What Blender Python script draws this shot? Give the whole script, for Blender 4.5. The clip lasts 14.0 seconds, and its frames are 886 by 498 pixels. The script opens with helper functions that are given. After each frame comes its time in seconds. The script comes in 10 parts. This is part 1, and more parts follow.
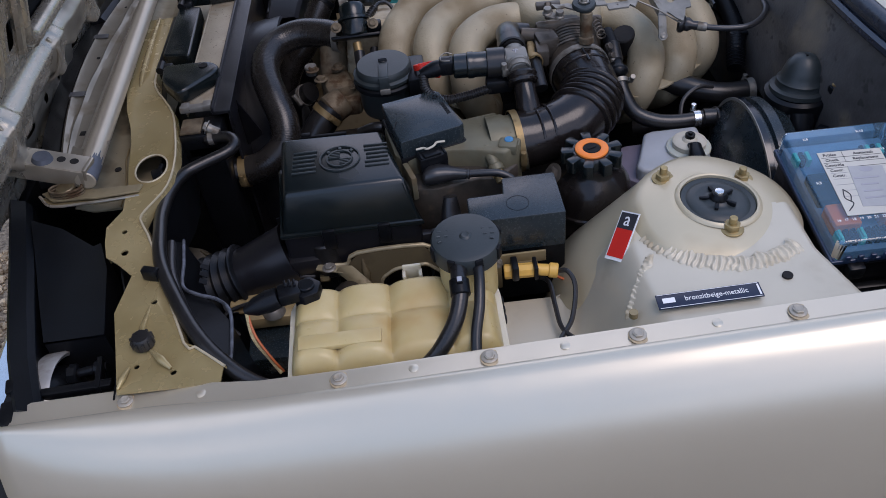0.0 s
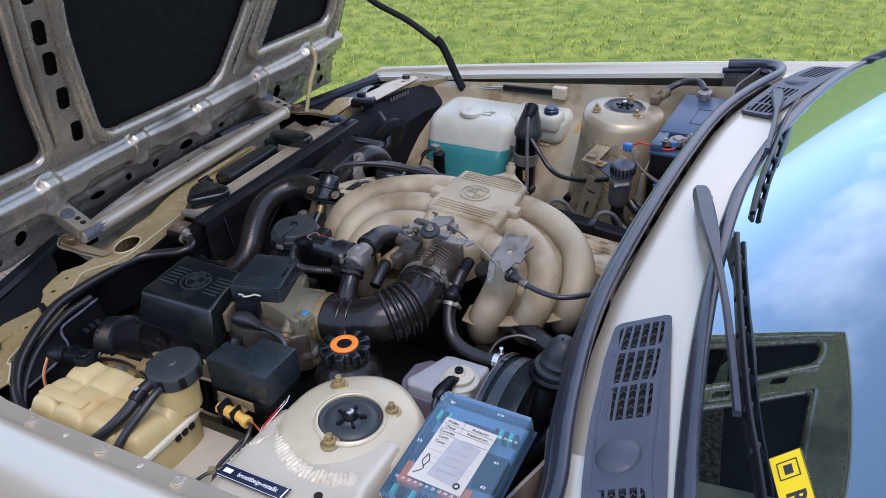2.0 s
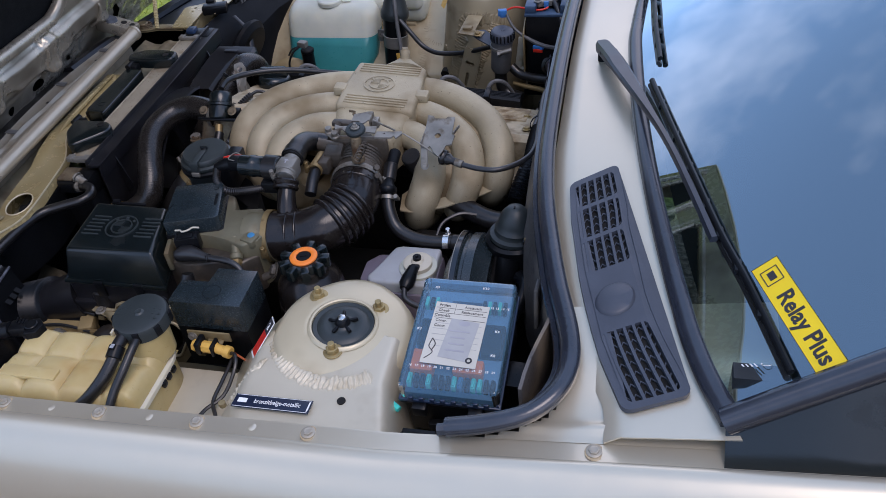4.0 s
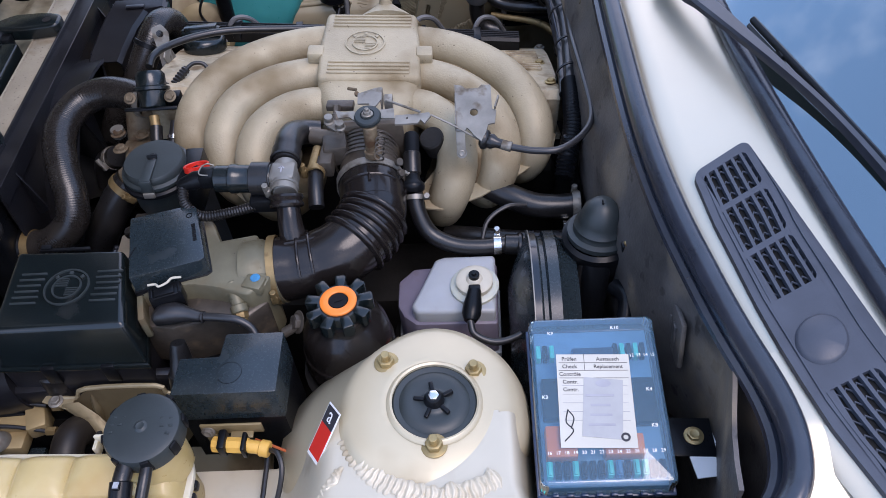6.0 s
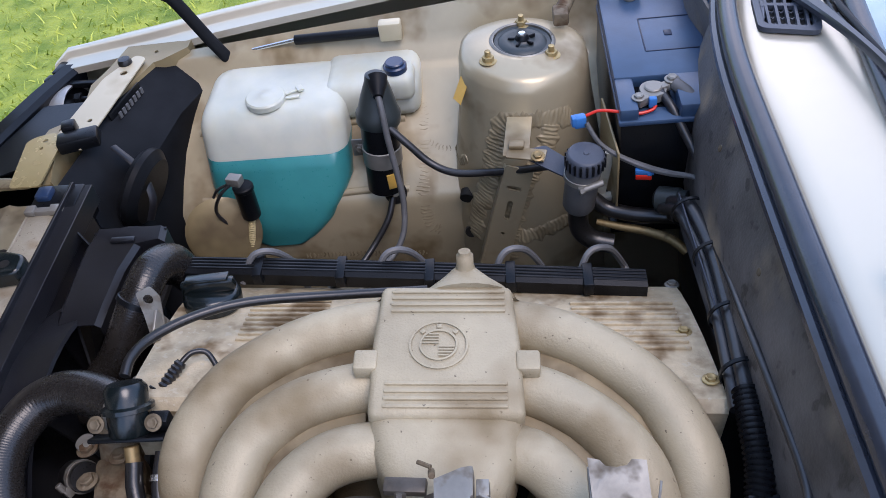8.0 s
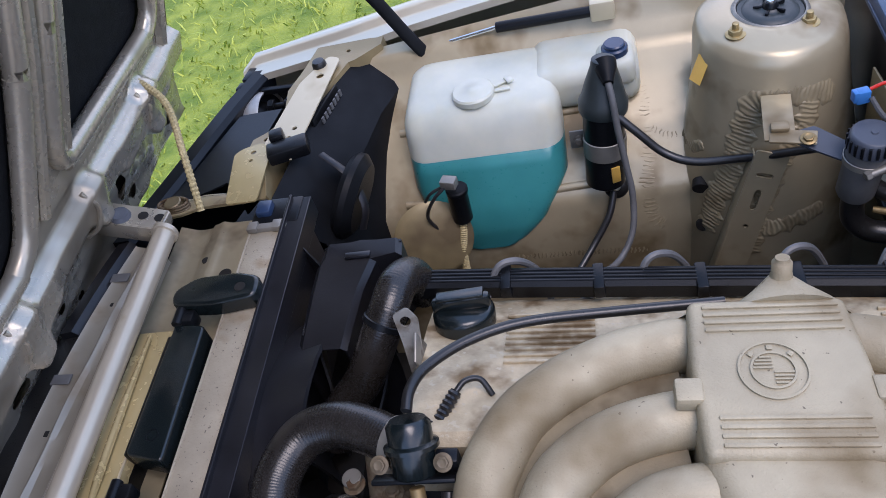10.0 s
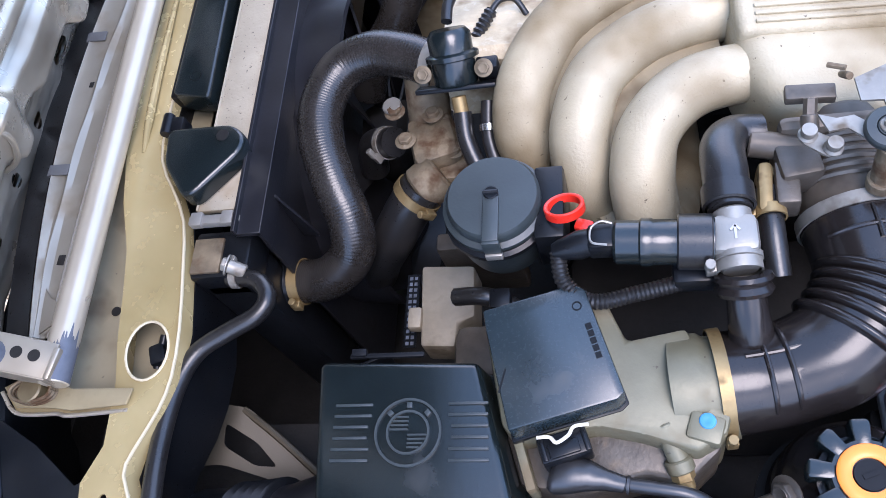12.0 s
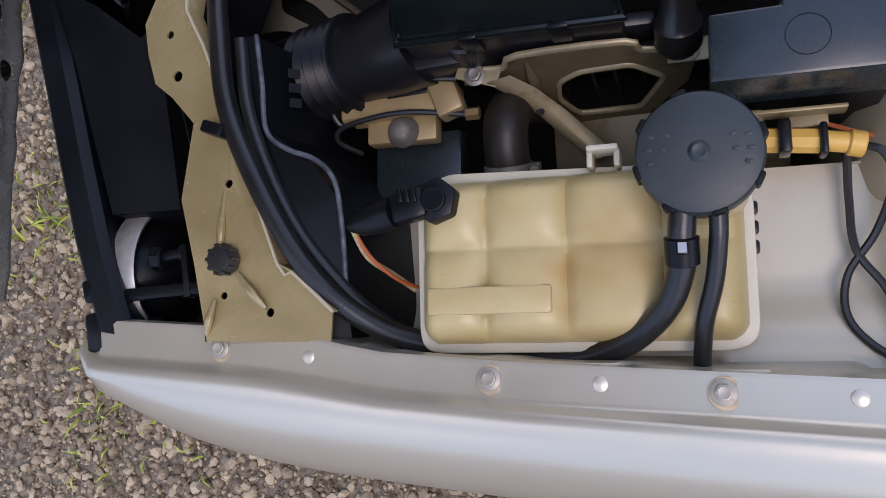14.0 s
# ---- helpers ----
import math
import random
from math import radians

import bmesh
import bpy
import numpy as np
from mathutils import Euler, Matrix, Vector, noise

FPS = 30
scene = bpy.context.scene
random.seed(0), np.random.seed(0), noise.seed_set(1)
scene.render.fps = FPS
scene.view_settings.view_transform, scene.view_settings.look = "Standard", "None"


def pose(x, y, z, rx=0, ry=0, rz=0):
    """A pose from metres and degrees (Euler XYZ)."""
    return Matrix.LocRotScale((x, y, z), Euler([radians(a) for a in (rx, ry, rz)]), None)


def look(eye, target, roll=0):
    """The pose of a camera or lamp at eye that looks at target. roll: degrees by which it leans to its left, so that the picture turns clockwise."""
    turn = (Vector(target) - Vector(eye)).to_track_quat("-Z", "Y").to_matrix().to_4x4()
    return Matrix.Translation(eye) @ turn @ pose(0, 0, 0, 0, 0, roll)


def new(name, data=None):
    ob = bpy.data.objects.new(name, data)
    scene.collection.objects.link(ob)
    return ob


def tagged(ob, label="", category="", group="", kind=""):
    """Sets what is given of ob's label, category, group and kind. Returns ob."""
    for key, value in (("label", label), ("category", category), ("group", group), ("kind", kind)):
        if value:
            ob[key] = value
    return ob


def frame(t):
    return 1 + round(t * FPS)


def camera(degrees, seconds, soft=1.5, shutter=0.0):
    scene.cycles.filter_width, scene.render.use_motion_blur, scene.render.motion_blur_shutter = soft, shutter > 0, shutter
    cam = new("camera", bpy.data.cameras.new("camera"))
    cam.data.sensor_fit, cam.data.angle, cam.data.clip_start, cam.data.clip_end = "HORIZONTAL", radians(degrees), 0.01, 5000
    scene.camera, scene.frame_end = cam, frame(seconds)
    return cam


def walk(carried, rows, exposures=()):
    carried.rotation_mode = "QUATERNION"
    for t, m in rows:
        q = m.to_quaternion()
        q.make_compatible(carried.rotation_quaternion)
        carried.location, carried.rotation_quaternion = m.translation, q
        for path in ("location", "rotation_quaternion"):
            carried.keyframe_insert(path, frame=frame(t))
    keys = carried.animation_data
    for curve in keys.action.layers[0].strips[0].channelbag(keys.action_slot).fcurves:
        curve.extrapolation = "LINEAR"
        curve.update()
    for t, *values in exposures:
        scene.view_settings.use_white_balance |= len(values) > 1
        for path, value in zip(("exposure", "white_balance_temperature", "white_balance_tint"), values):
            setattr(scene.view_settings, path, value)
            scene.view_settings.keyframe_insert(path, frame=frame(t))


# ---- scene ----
cam = camera(56.4, 14.0, soft=0.65)
PATH = [
    (0, (-0.302, -1.237, 1.433), (-0.306, 0.227, 0.07), -7.0),
    (0.5, (0.043, -1.132, 1.419), (-0.284, 0.304, 0.066), -2.9),
    (1, (0.322, -1.1, 1.479), (-0.486, 0.135, 0.13), -3.0),
    (1.5, (0.437, -1.101, 1.522), (-0.417, 0.253, 0.324), -5.3),
    (2, (0.494, -1.173, 1.542), (-0.369, 0.302, 0.503), -3.9),
    (2.5, (0.539, -1.268, 1.587), (-0.244, 0.235, 0.524), -4.4),
    (3, (0.551, -1.272, 1.591), (-0.228, 0.21, 0.499), -5.3),
    (3.2, (0.538, -1.267, 1.583), (-0.202, 0.206, 0.451), -6.2),
    (5.3, (0.034, -1.178, 1.588), (-0.023, 0.193, 0.133), -4.7),
    (5.5, (0.032, -1.142, 1.573), (-0.027, 0.22, 0.11), -4.9),
    (6, (0.052, -0.981, 1.523), (-0.053, 0.334, 0.02), -6.1),
    (6.5, (0.04, -0.842, 1.498), (-0.099, 0.435, -0.035), -7.5),
    (7, (0.031, -0.713, 1.479), (-0.119, 0.567, -0.05), -7.9),
    (7.5, (0.032, -0.588, 1.465), (-0.147, 0.744, -0.016), -8.9),
    (7.7, (0.018, -0.542, 1.465), (-0.167, 0.842, 0.032), -8.8),
    (9.8, (-0.178, -0.411, 1.456), (-0.614, 0.982, 0.089), -18.2),
    (10, (-0.194, -0.419, 1.448), (-0.645, 0.929, 0.041), -19.2),
    (10.5, (-0.213, -0.442, 1.434), (-0.668, 0.816, -0.053), -20.7),
    (11, (-0.226, -0.472, 1.417), (-0.695, 0.675, -0.153), -22.8),
    (11.5, (-0.231, -0.52, 1.405), (-0.706, 0.551, -0.215), -24.4),
    (12, (-0.24, -0.56, 1.405), (-0.715, 0.346, -0.313), -28.1),
    (12.5, (-0.254, -0.604, 1.399), (-0.76, 0.062, -0.418), -38.5),
    (13, (-0.272, -0.653, 1.369), (-0.835, -0.171, -0.489), -51.3),
    (13.5, (-0.281, -0.7, 1.354), (-0.882, -0.361, -0.523), -62.5),
    (14, (-0.276, -0.717, 1.341), (-0.889, -0.446, -0.543), -67.8),
]
EXPOSURES = [(0.0, -0.38, 6610, 26), (0.5, -0.21, 6610, 26), (1.0, 0.05, 6610, 26), (2.0, 0.16, 6610, 26), (3.0, -0.25, 6610, 25), (5.5, -0.1, 6610, 27), (6.0, 0.35, 6560, 27), (7.0, 0.69, 6560, 26), (7.5, 0.52, 6560, 26), (10.0, 0.35, 6460, 27), (10.5, 0.55, 6460, 27), (11.0, 0.93, 6210, 27), (12.0, 1.37, 6160, 26), (12.5, 1.83, 6210, 25), (12.9, 1.28, 6410, 27), (13.4, 0.45, 6760, 29), (14.0, -0.15, 6810, 29)]
walk(cam, [(t, look(eye, target, roll)) for t, eye, target, roll in PATH], EXPOSURES)

# ---- daylight ----
world = bpy.data.worlds.new("world")
scene.world = world
world.use_nodes = True
wn, wl = world.node_tree.nodes, world.node_tree.links
wn.clear()
SUN_UP, SUN_TURN = radians(64), radians(132)
sky = wn.new("ShaderNodeTexSky")
sky.sky_type, sky.sun_disc, sky.sun_elevation, sky.sun_rotation = "NISHITA", False, SUN_UP, SUN_TURN
sky.air_density, sky.dust_density = 1.0, 1.5
coord = wn.new("ShaderNodeTexCoord")
cloud = wn.new("ShaderNodeTexNoise")
cloud.inputs["Scale"].default_value, cloud.inputs["Detail"].default_value, cloud.inputs["Roughness"].default_value = 1.6, 6, 0.55
wl.new(coord.outputs["Generated"], cloud.inputs["Vector"])
ramp = wn.new("ShaderNodeValToRGB")
ramp.color_ramp.elements[0].position, ramp.color_ramp.elements[1].position = 0.50, 0.74
wl.new(cloud.outputs["Fac"], ramp.inputs["Fac"])
mixc = wn.new("ShaderNodeMix")
mixc.data_type = "RGBA"
mixc.inputs["B"].default_value = (15.5, 16.4, 18.0, 1)
wl.new(ramp.outputs["Color"], mixc.inputs["Factor"])
haze = wn.new("ShaderNodeMix")
haze.data_type = "RGBA"
haze.inputs["Factor"].default_value = 0.5
haze.inputs["B"].default_value = (5.0, 8.7, 13.8, 1)
wl.new(sky.outputs["Color"], haze.inputs["A"])
wl.new(haze.outputs["Result"], mixc.inputs["A"])
bg = wn.new("ShaderNodeBackground")
bg.inputs["Strength"].default_value = 0.15
wl.new(mixc.outputs["Result"], bg.inputs["Color"])
wout = wn.new("ShaderNodeOutputWorld")
wl.new(bg.outputs["Background"], wout.inputs["Surface"])
sun = new("sun", bpy.data.lights.new("sun", "SUN"))
sun.data.energy, sun.data.angle, sun.data.color = 1.45, radians(32), (1.0, 0.95, 0.87)
sun_from = Vector((math.sin(SUN_TURN) * math.cos(SUN_UP), math.cos(SUN_TURN) * math.cos(SUN_UP), math.sin(SUN_UP)))
sun.matrix_world = look(sun_from * 20, (0, 0, 0))

# ---- shapes: each gives (points, faces) ----
def from_bm(bm):
    bm.verts.index_update()
    g = [v.co.copy() for v in bm.verts], [[v.index for v in f.verts] for f in bm.faces]
    bm.free()
    return g


def xf(g, m):
    return [m @ Vector(p) for p in g[0]], g[1]


def at(p, rx=0, ry=0, rz=0):
    return pose(*p, rx, ry, rz)


def join(*gs):
    pts, faces = [], []
    for v, f in gs:
        n = len(pts)
        pts += [Vector(p) for p in v]
        faces += [[i + n for i in q] for q in f]
    return pts, faces


def box(c, s, r=0.003, rx=0, ry=0, rz=0, seg=2, taper=1.0):
    """A block about c, with rounded edges; taper narrows its top."""
    bm = bmesh.new()
    bmesh.ops.create_cube(bm, size=1)
    for v in bm.verts:
        k = taper if v.co.z > 0 else 1.0
        v.co = Vector((v.co.x * s[0] * k, v.co.y * s[1] * k, v.co.z * s[2]))
    if r > 0:
        bmesh.ops.bevel(bm, geom=bm.edges[:], offset=min(r, min(s) * 0.45), segments=seg, affect="EDGES", profile=0.5)
    return xf(from_bm(bm), at(c, rx, ry, rz))


def prism(outline, z0, z1, r=0.0, seg=2, shrink=1.0):
    """An outline in x and y raised from z0 to z1, with rounded upper edges."""
    bm = bmesh.new()
    cx = sum(p[0] for p in outline) / len(outline)
    cy = sum(p[1] for p in outline) / len(outline)
    low = [bm.verts.new((p[0], p[1], z0)) for p in outline]
    top = [bm.verts.new((cx + (p[0] - cx) * shrink, cy + (p[1] - cy) * shrink, z1)) for p in outline]
    n = len(outline)
    bm.faces.new(low[::-1])
    bm.faces.new(top)
    for i in range(n):
        bm.faces.new((low[i], low[(i + 1) % n], top[(i + 1) % n], top[i]))
    bmesh.ops.recalc_face_normals(bm, faces=bm.faces[:])
    if r > 0:
        tops = set(top)
        edges = [e for e in bm.edges if e.verts[0] in tops or e.verts[1] in tops]
        bmesh.ops.bevel(bm, geom=edges, offset=r, segments=seg, affect="EDGES", profile=0.5)
    return from_bm(bm)


def ring_pts(cx, cy, rx, ry=None, n=16, a0=0.0):
    ry = rx if ry is None else ry
    return [(cx + rx * math.cos(a0 + 2 * math.pi * i / n), cy + ry * math.sin(a0 + 2 * math.pi * i / n)) for i in range(n)]


def round_rect(cx, cy, w, h, r, n=4):
    out = []
    for sx, sy, a in ((1, 1, 0), (-1, 1, 90), (-1, -1, 180), (1, -1, 270)):
        for i in range(n + 1):
            b = radians(a + 90 * i / n)
            out.append((cx + sx * (w / 2 - r) + r * math.cos(b), cy + sy * (h / 2 - r) + r * math.sin(b)))
    return out


def plate(outer, holes, z0, z1, top=None):
    """A flat sheet with holes; top(x, y) may lift it."""
    from mathutils.geometry import tessellate_polygon
    loops = [outer] + list(holes)
    flat = [p for lp in loops for p in lp]
    tris = tessellate_polygon([[Vector((p[0], p[1], 0)) for p in lp] for lp in loops])
    lift = top or (lambda x, y: 0.0)
    n = len(flat)
    pts = [Vector((x, y, z1 + lift(x, y))) for x, y in flat] + [Vector((x, y, z0 + lift(x, y))) for x, y in flat]
    faces = [list(t) for t in tris] + [[i + n for i in t][::-1] for t in tris]
    k = 0
    for lp in loops:
        m = len(lp)
        for i in range(m):
            a, b = k + i, k + (i + 1) % m
            faces.append([a, b, b + n, a + n])
        k += m
    return pts, faces


def lathe(profile, n=28, m=None):
    """A profile of (radius, z) turned about z."""
    pts, faces, rings = [], [], []
    for r, z in profile:
        if r < 1e-6:
            rings.append([len(pts)] * n)
            pts.append(Vector((0, 0, z)))
        else:
            rings.append(list(range(len(pts), len(pts) + n)))
            pts += [Vector((r * math.cos(2 * math.pi * i / n), r * math.sin(2 * math.pi * i / n), z)) for i in range(n)]
    for a, b in zip(rings, rings[1:]):
        for i in range(n):
            q = [a[i], a[(i + 1) % n], b[(i + 1) % n], b[i]]
            q = list(dict.fromkeys(q))
            if len(q) > 2:
                faces.append(q)
    g = (pts, faces)
    return xf(g, m) if m else g


def axis_m(p, d):
    """A frame at p whose z points along d."""
    return Matrix.Translation(p) @ Vector(d).to_track_quat("Z", "Y").to_matrix().to_4x4()


def turned(p, q, profile, n=24):
    """A profile of (radius, fraction of the way from p to q)."""
    p, q = Vector(p), Vector(q)
    L = (q - p).length
    return lathe([(r, s * L) for r, s in profile], n, axis_m(p, q - p))


def cyl(p, q, r, n=20, r2=None, bev=0.12):
    r2 = r if r2 is None else r2
    b = min(r, r2) * bev
    L = max((Vector(q) - Vector(p)).length, 1e-6)
    k = min(b / L, 0.4)
    return turned(p, q, [(0, 0), (r - b, 0), (r, k), (r2, 1 - k), (r2 - b, 1), (0, 1)], n)


def spline(pts, res=6):
    """A smooth line through the points."""
    P = [Vector(p) for p in pts]
    if len(P) < 3:
        return P
    P = [2 * P[0] - P[1]] + P + [2 * P[-1] - P[-2]]
    out = []
    for i in range(1, len(P) - 2):
        a, b, c, d = P[i - 1:i + 3]
        for k in range(res):
            t = k / res
            out.append(0.5 * (2 * b + (c - a) * t + (2 * a - 5 * b + 4 * c - d) * t * t + (3 * b - a - 3 * c + d) * t ** 3))
    return out + [P[-2]]


def resample(P, step):
    out, carry = [P[0]], 0.0
    for a, b in zip(P, P[1:]):
        L = (b - a).length
        s = step - carry
        while s <= L:
            out.append(a.lerp(b, s / L))
            s += step
        carry = L - (s - step)
    return out + [P[-1]]


def frames(P):
    t0 = (P[1] - P[0]).normalized()
    n = t0.orthogonal().normalized()
    out = []
    for i, p in enumerate(P):
        t = (P[min(i + 1, len(P) - 1)] - P[max(i - 1, 0)]).normalized()
        n = (n - t * n.dot(t)).normalized()
        out.append((p, t, n, t.cross(n)))
    return out


def tube(pts, r, n=12, res=6, caps=True, rib=None, squash=1.0):
    """A hose along a smooth line. r: a radius or one for each point; rib: (pitch, depth) of its corrugation."""
    P = spline(pts, res)
    m = len(P)
    if isinstance(r, (int, float)):
        R = [r] * m
    else:
        R = [float(np.interp(i / (m - 1) * (len(r) - 1), range(len(r)), r)) for i in range(m)]
    if rib:
        Q = resample(P, rib[0] / 4)
        old = np.cumsum([0] + [(b - a).length for a, b in zip(P, P[1:])])
        lens = np.cumsum([0] + [(b - a).length for a, b in zip(Q, Q[1:])])
        R = [float(np.interp(s, old, R)) + rib[1] * math.sin(2 * math.pi * s / rib[0]) for s in lens]
        P = Q
    V, F = [], []
    for (p, t, a, b), rr in zip(frames(P), R):
        for i in range(n):
            ang = 2 * math.pi * i / n
            V.append(p + a * rr * math.cos(ang) + b * rr * squash * math.sin(ang))
    for j in range(len(P) - 1):
        for i in range(n):
            F.append([j * n + i, j * n + (i + 1) % n, (j + 1) * n + (i + 1) % n, (j + 1) * n + i])
    if caps:
        F.append(list(range(n))[::-1])
        F.append([(len(P) - 1) * n + i for i in range(n)])
    return V, F


def loft(rings, cap=True, closed=True):
    V, F, n = [], [], len(rings[0])
    for rg in rings:
        V += [Vector(p) for p in rg]
    for j in range(len(rings) - 1):
        for i in range(n if closed else n - 1):
            k = (i + 1) % n
            F.append([j * n + i, j * n + k, (j + 1) * n + k, (j + 1) * n + i])
    if cap and closed:
        F.append(list(range(n))[::-1])
        F.append([(len(rings) - 1) * n + i for i in range(n)])
    return V, F


def thick(g, d):
    """Gives an open sheet the thickness d."""
    bm = bmesh.new()
    vs = [bm.verts.new(p) for p in g[0]]
    for f in g[1]:
        bm.faces.new([vs[i] for i in f])
    bmesh.ops.recalc_face_normals(bm, faces=bm.faces[:])
    bmesh.ops.solidify(bm, geom=bm.faces[:], thickness=d)
    return from_bm(bm)


def grid(nx, ny, f):
    """A sheet of points f(u, v), u and v from 0 to 1."""
    V = [Vector(f(i / nx, j / ny)) for j in range(ny + 1) for i in range(nx + 1)]
    F = [[j * (nx + 1) + i, j * (nx + 1) + i + 1, (j + 1) * (nx + 1) + i + 1, (j + 1) * (nx + 1) + i] for j in range(ny) for i in range(nx)]
    return V, F


def mirror(g, cy=-0.01):
    return [Vector((p[0], 2 * cy - p[1], p[2])) for p in g[0]], [q[::-1] for q in g[1]]


def clamp(p, d, r, w=0.009):
    """A hose clamp round a hose of radius r at p, with its screw housing."""
    m = axis_m(p, d)
    band = lathe([(r, -w / 2), (r + 0.0015, -w / 2), (r + 0.0015, w / 2), (r, w / 2)], 24, m)
    screw = xf(join(box((r + 0.004, 0, 0), (0.007, 0.012, w * 0.9), 0.001), cyl((r + 0.005, 0.004, 0), (r + 0.005, 0.014, 0), 0.0038, 8)), m)
    return join(band, screw)


def hexbolt(p, d, r, h=None, flange=1.45):
    """A hexagon bolt head on its washer, dished on top."""
    h = h or r * 0.8
    m = axis_m(p, d)
    head = prism(ring_pts(0, 0, r, n=6), 0.0015, h, r * 0.10)
    dish = lathe([(r * 0.70, h - 0.0002), (r * 0.66, h + 0.0004), (r * 0.58, h + 0.0002), (0, h)], 16)
    return xf(join(lathe([(0, 0), (r * flange, 0), (r * flange, 0.0012), (r * (flange - 0.12), 0.0017), (0, 0.0017)], 20), head, dish), m)


def part(name, g, material, parent, label="", flat=40):
    """One mesh under a thing or a part, given in world places."""
    me = bpy.data.meshes.new(name)
    if isinstance(g, bmesh.types.BMesh):
        g = from_bm(g)
    up = parent
    inv = world_of(up).inverted()
    bm = bmesh.new()
    vs = [bm.verts.new(inv @ Vector(p)) for p in g[0]]
    for f in g[1]:
        try:
            bm.faces.new([vs[i] for i in f])
        except ValueError:
            pass
    bmesh.ops.recalc_face_normals(bm, faces=bm.faces[:])
    for f in bm.faces:
        f.smooth = True
    lim = radians(flat)
    for e in bm.edges:
        if len(e.link_faces) != 2 or e.calc_face_angle(0) > lim:
            e.smooth = False
    bm.to_mesh(me)
    bm.free()
    me.materials.append(material)
    ob = new(name, me)
    ob.parent = parent
    if label:
        ob["label"] = label
    return ob


def world_of(ob):
    m = Matrix.Identity(4)
    while ob:
        m = ob.matrix_basis @ m
        ob = ob.parent
    return m


def thing(name, loc, label, category, group="", kind=""):
    ob = new(name)
    ob.empty_display_size = 0.05
    ob.location = loc
    return tagged(ob, label, category, group, kind)


def solo(name, g, material, label, category="", group="", kind="", loc=None, flat=40):
    """A thing that is one mesh."""
    loc = loc or sum((Vector(p) for p in g[0]), Vector()) / len(g[0])
    e = new("tmp")
    e.location = loc
    ob = part(name, g, material, e, "", flat)
    ob.parent = None
    ob.location = loc
    bpy.data.objects.remove(e)
    return tagged(ob, label, category, group, kind)


def letters(text, size, m, material, name, parent, depth=0.0002, label="", narrow=1.0, bold=0.0):
    """Raised writing in the built-in font, reading along the x of m."""
    cu = bpy.data.curves.new(name, "FONT")
    cu.body, cu.size, cu.extrude, cu.align_x, cu.align_y, cu.resolution_u = text, size, depth, "CENTER", "CENTER", 2
    cu.offset = bold
    tmp = bpy.data.objects.new("tmp", cu)
    scene.collection.objects.link(tmp)
    me = bpy.data.meshes.new_from_object(tmp.evaluated_get(bpy.context.evaluated_depsgraph_get()))
    g = [v.co.copy() for v in me.vertices], [list(f.vertices) for f in me.polygons]
    bpy.data.objects.remove(tmp)
    bpy.data.curves.remove(cu)
    bpy.data.meshes.remove(me)
    g = [Vector((p.x * narrow, p.y, p.z)) for p in g[0]], g[1]
    return part(name, xf(g, m), material, parent, label)

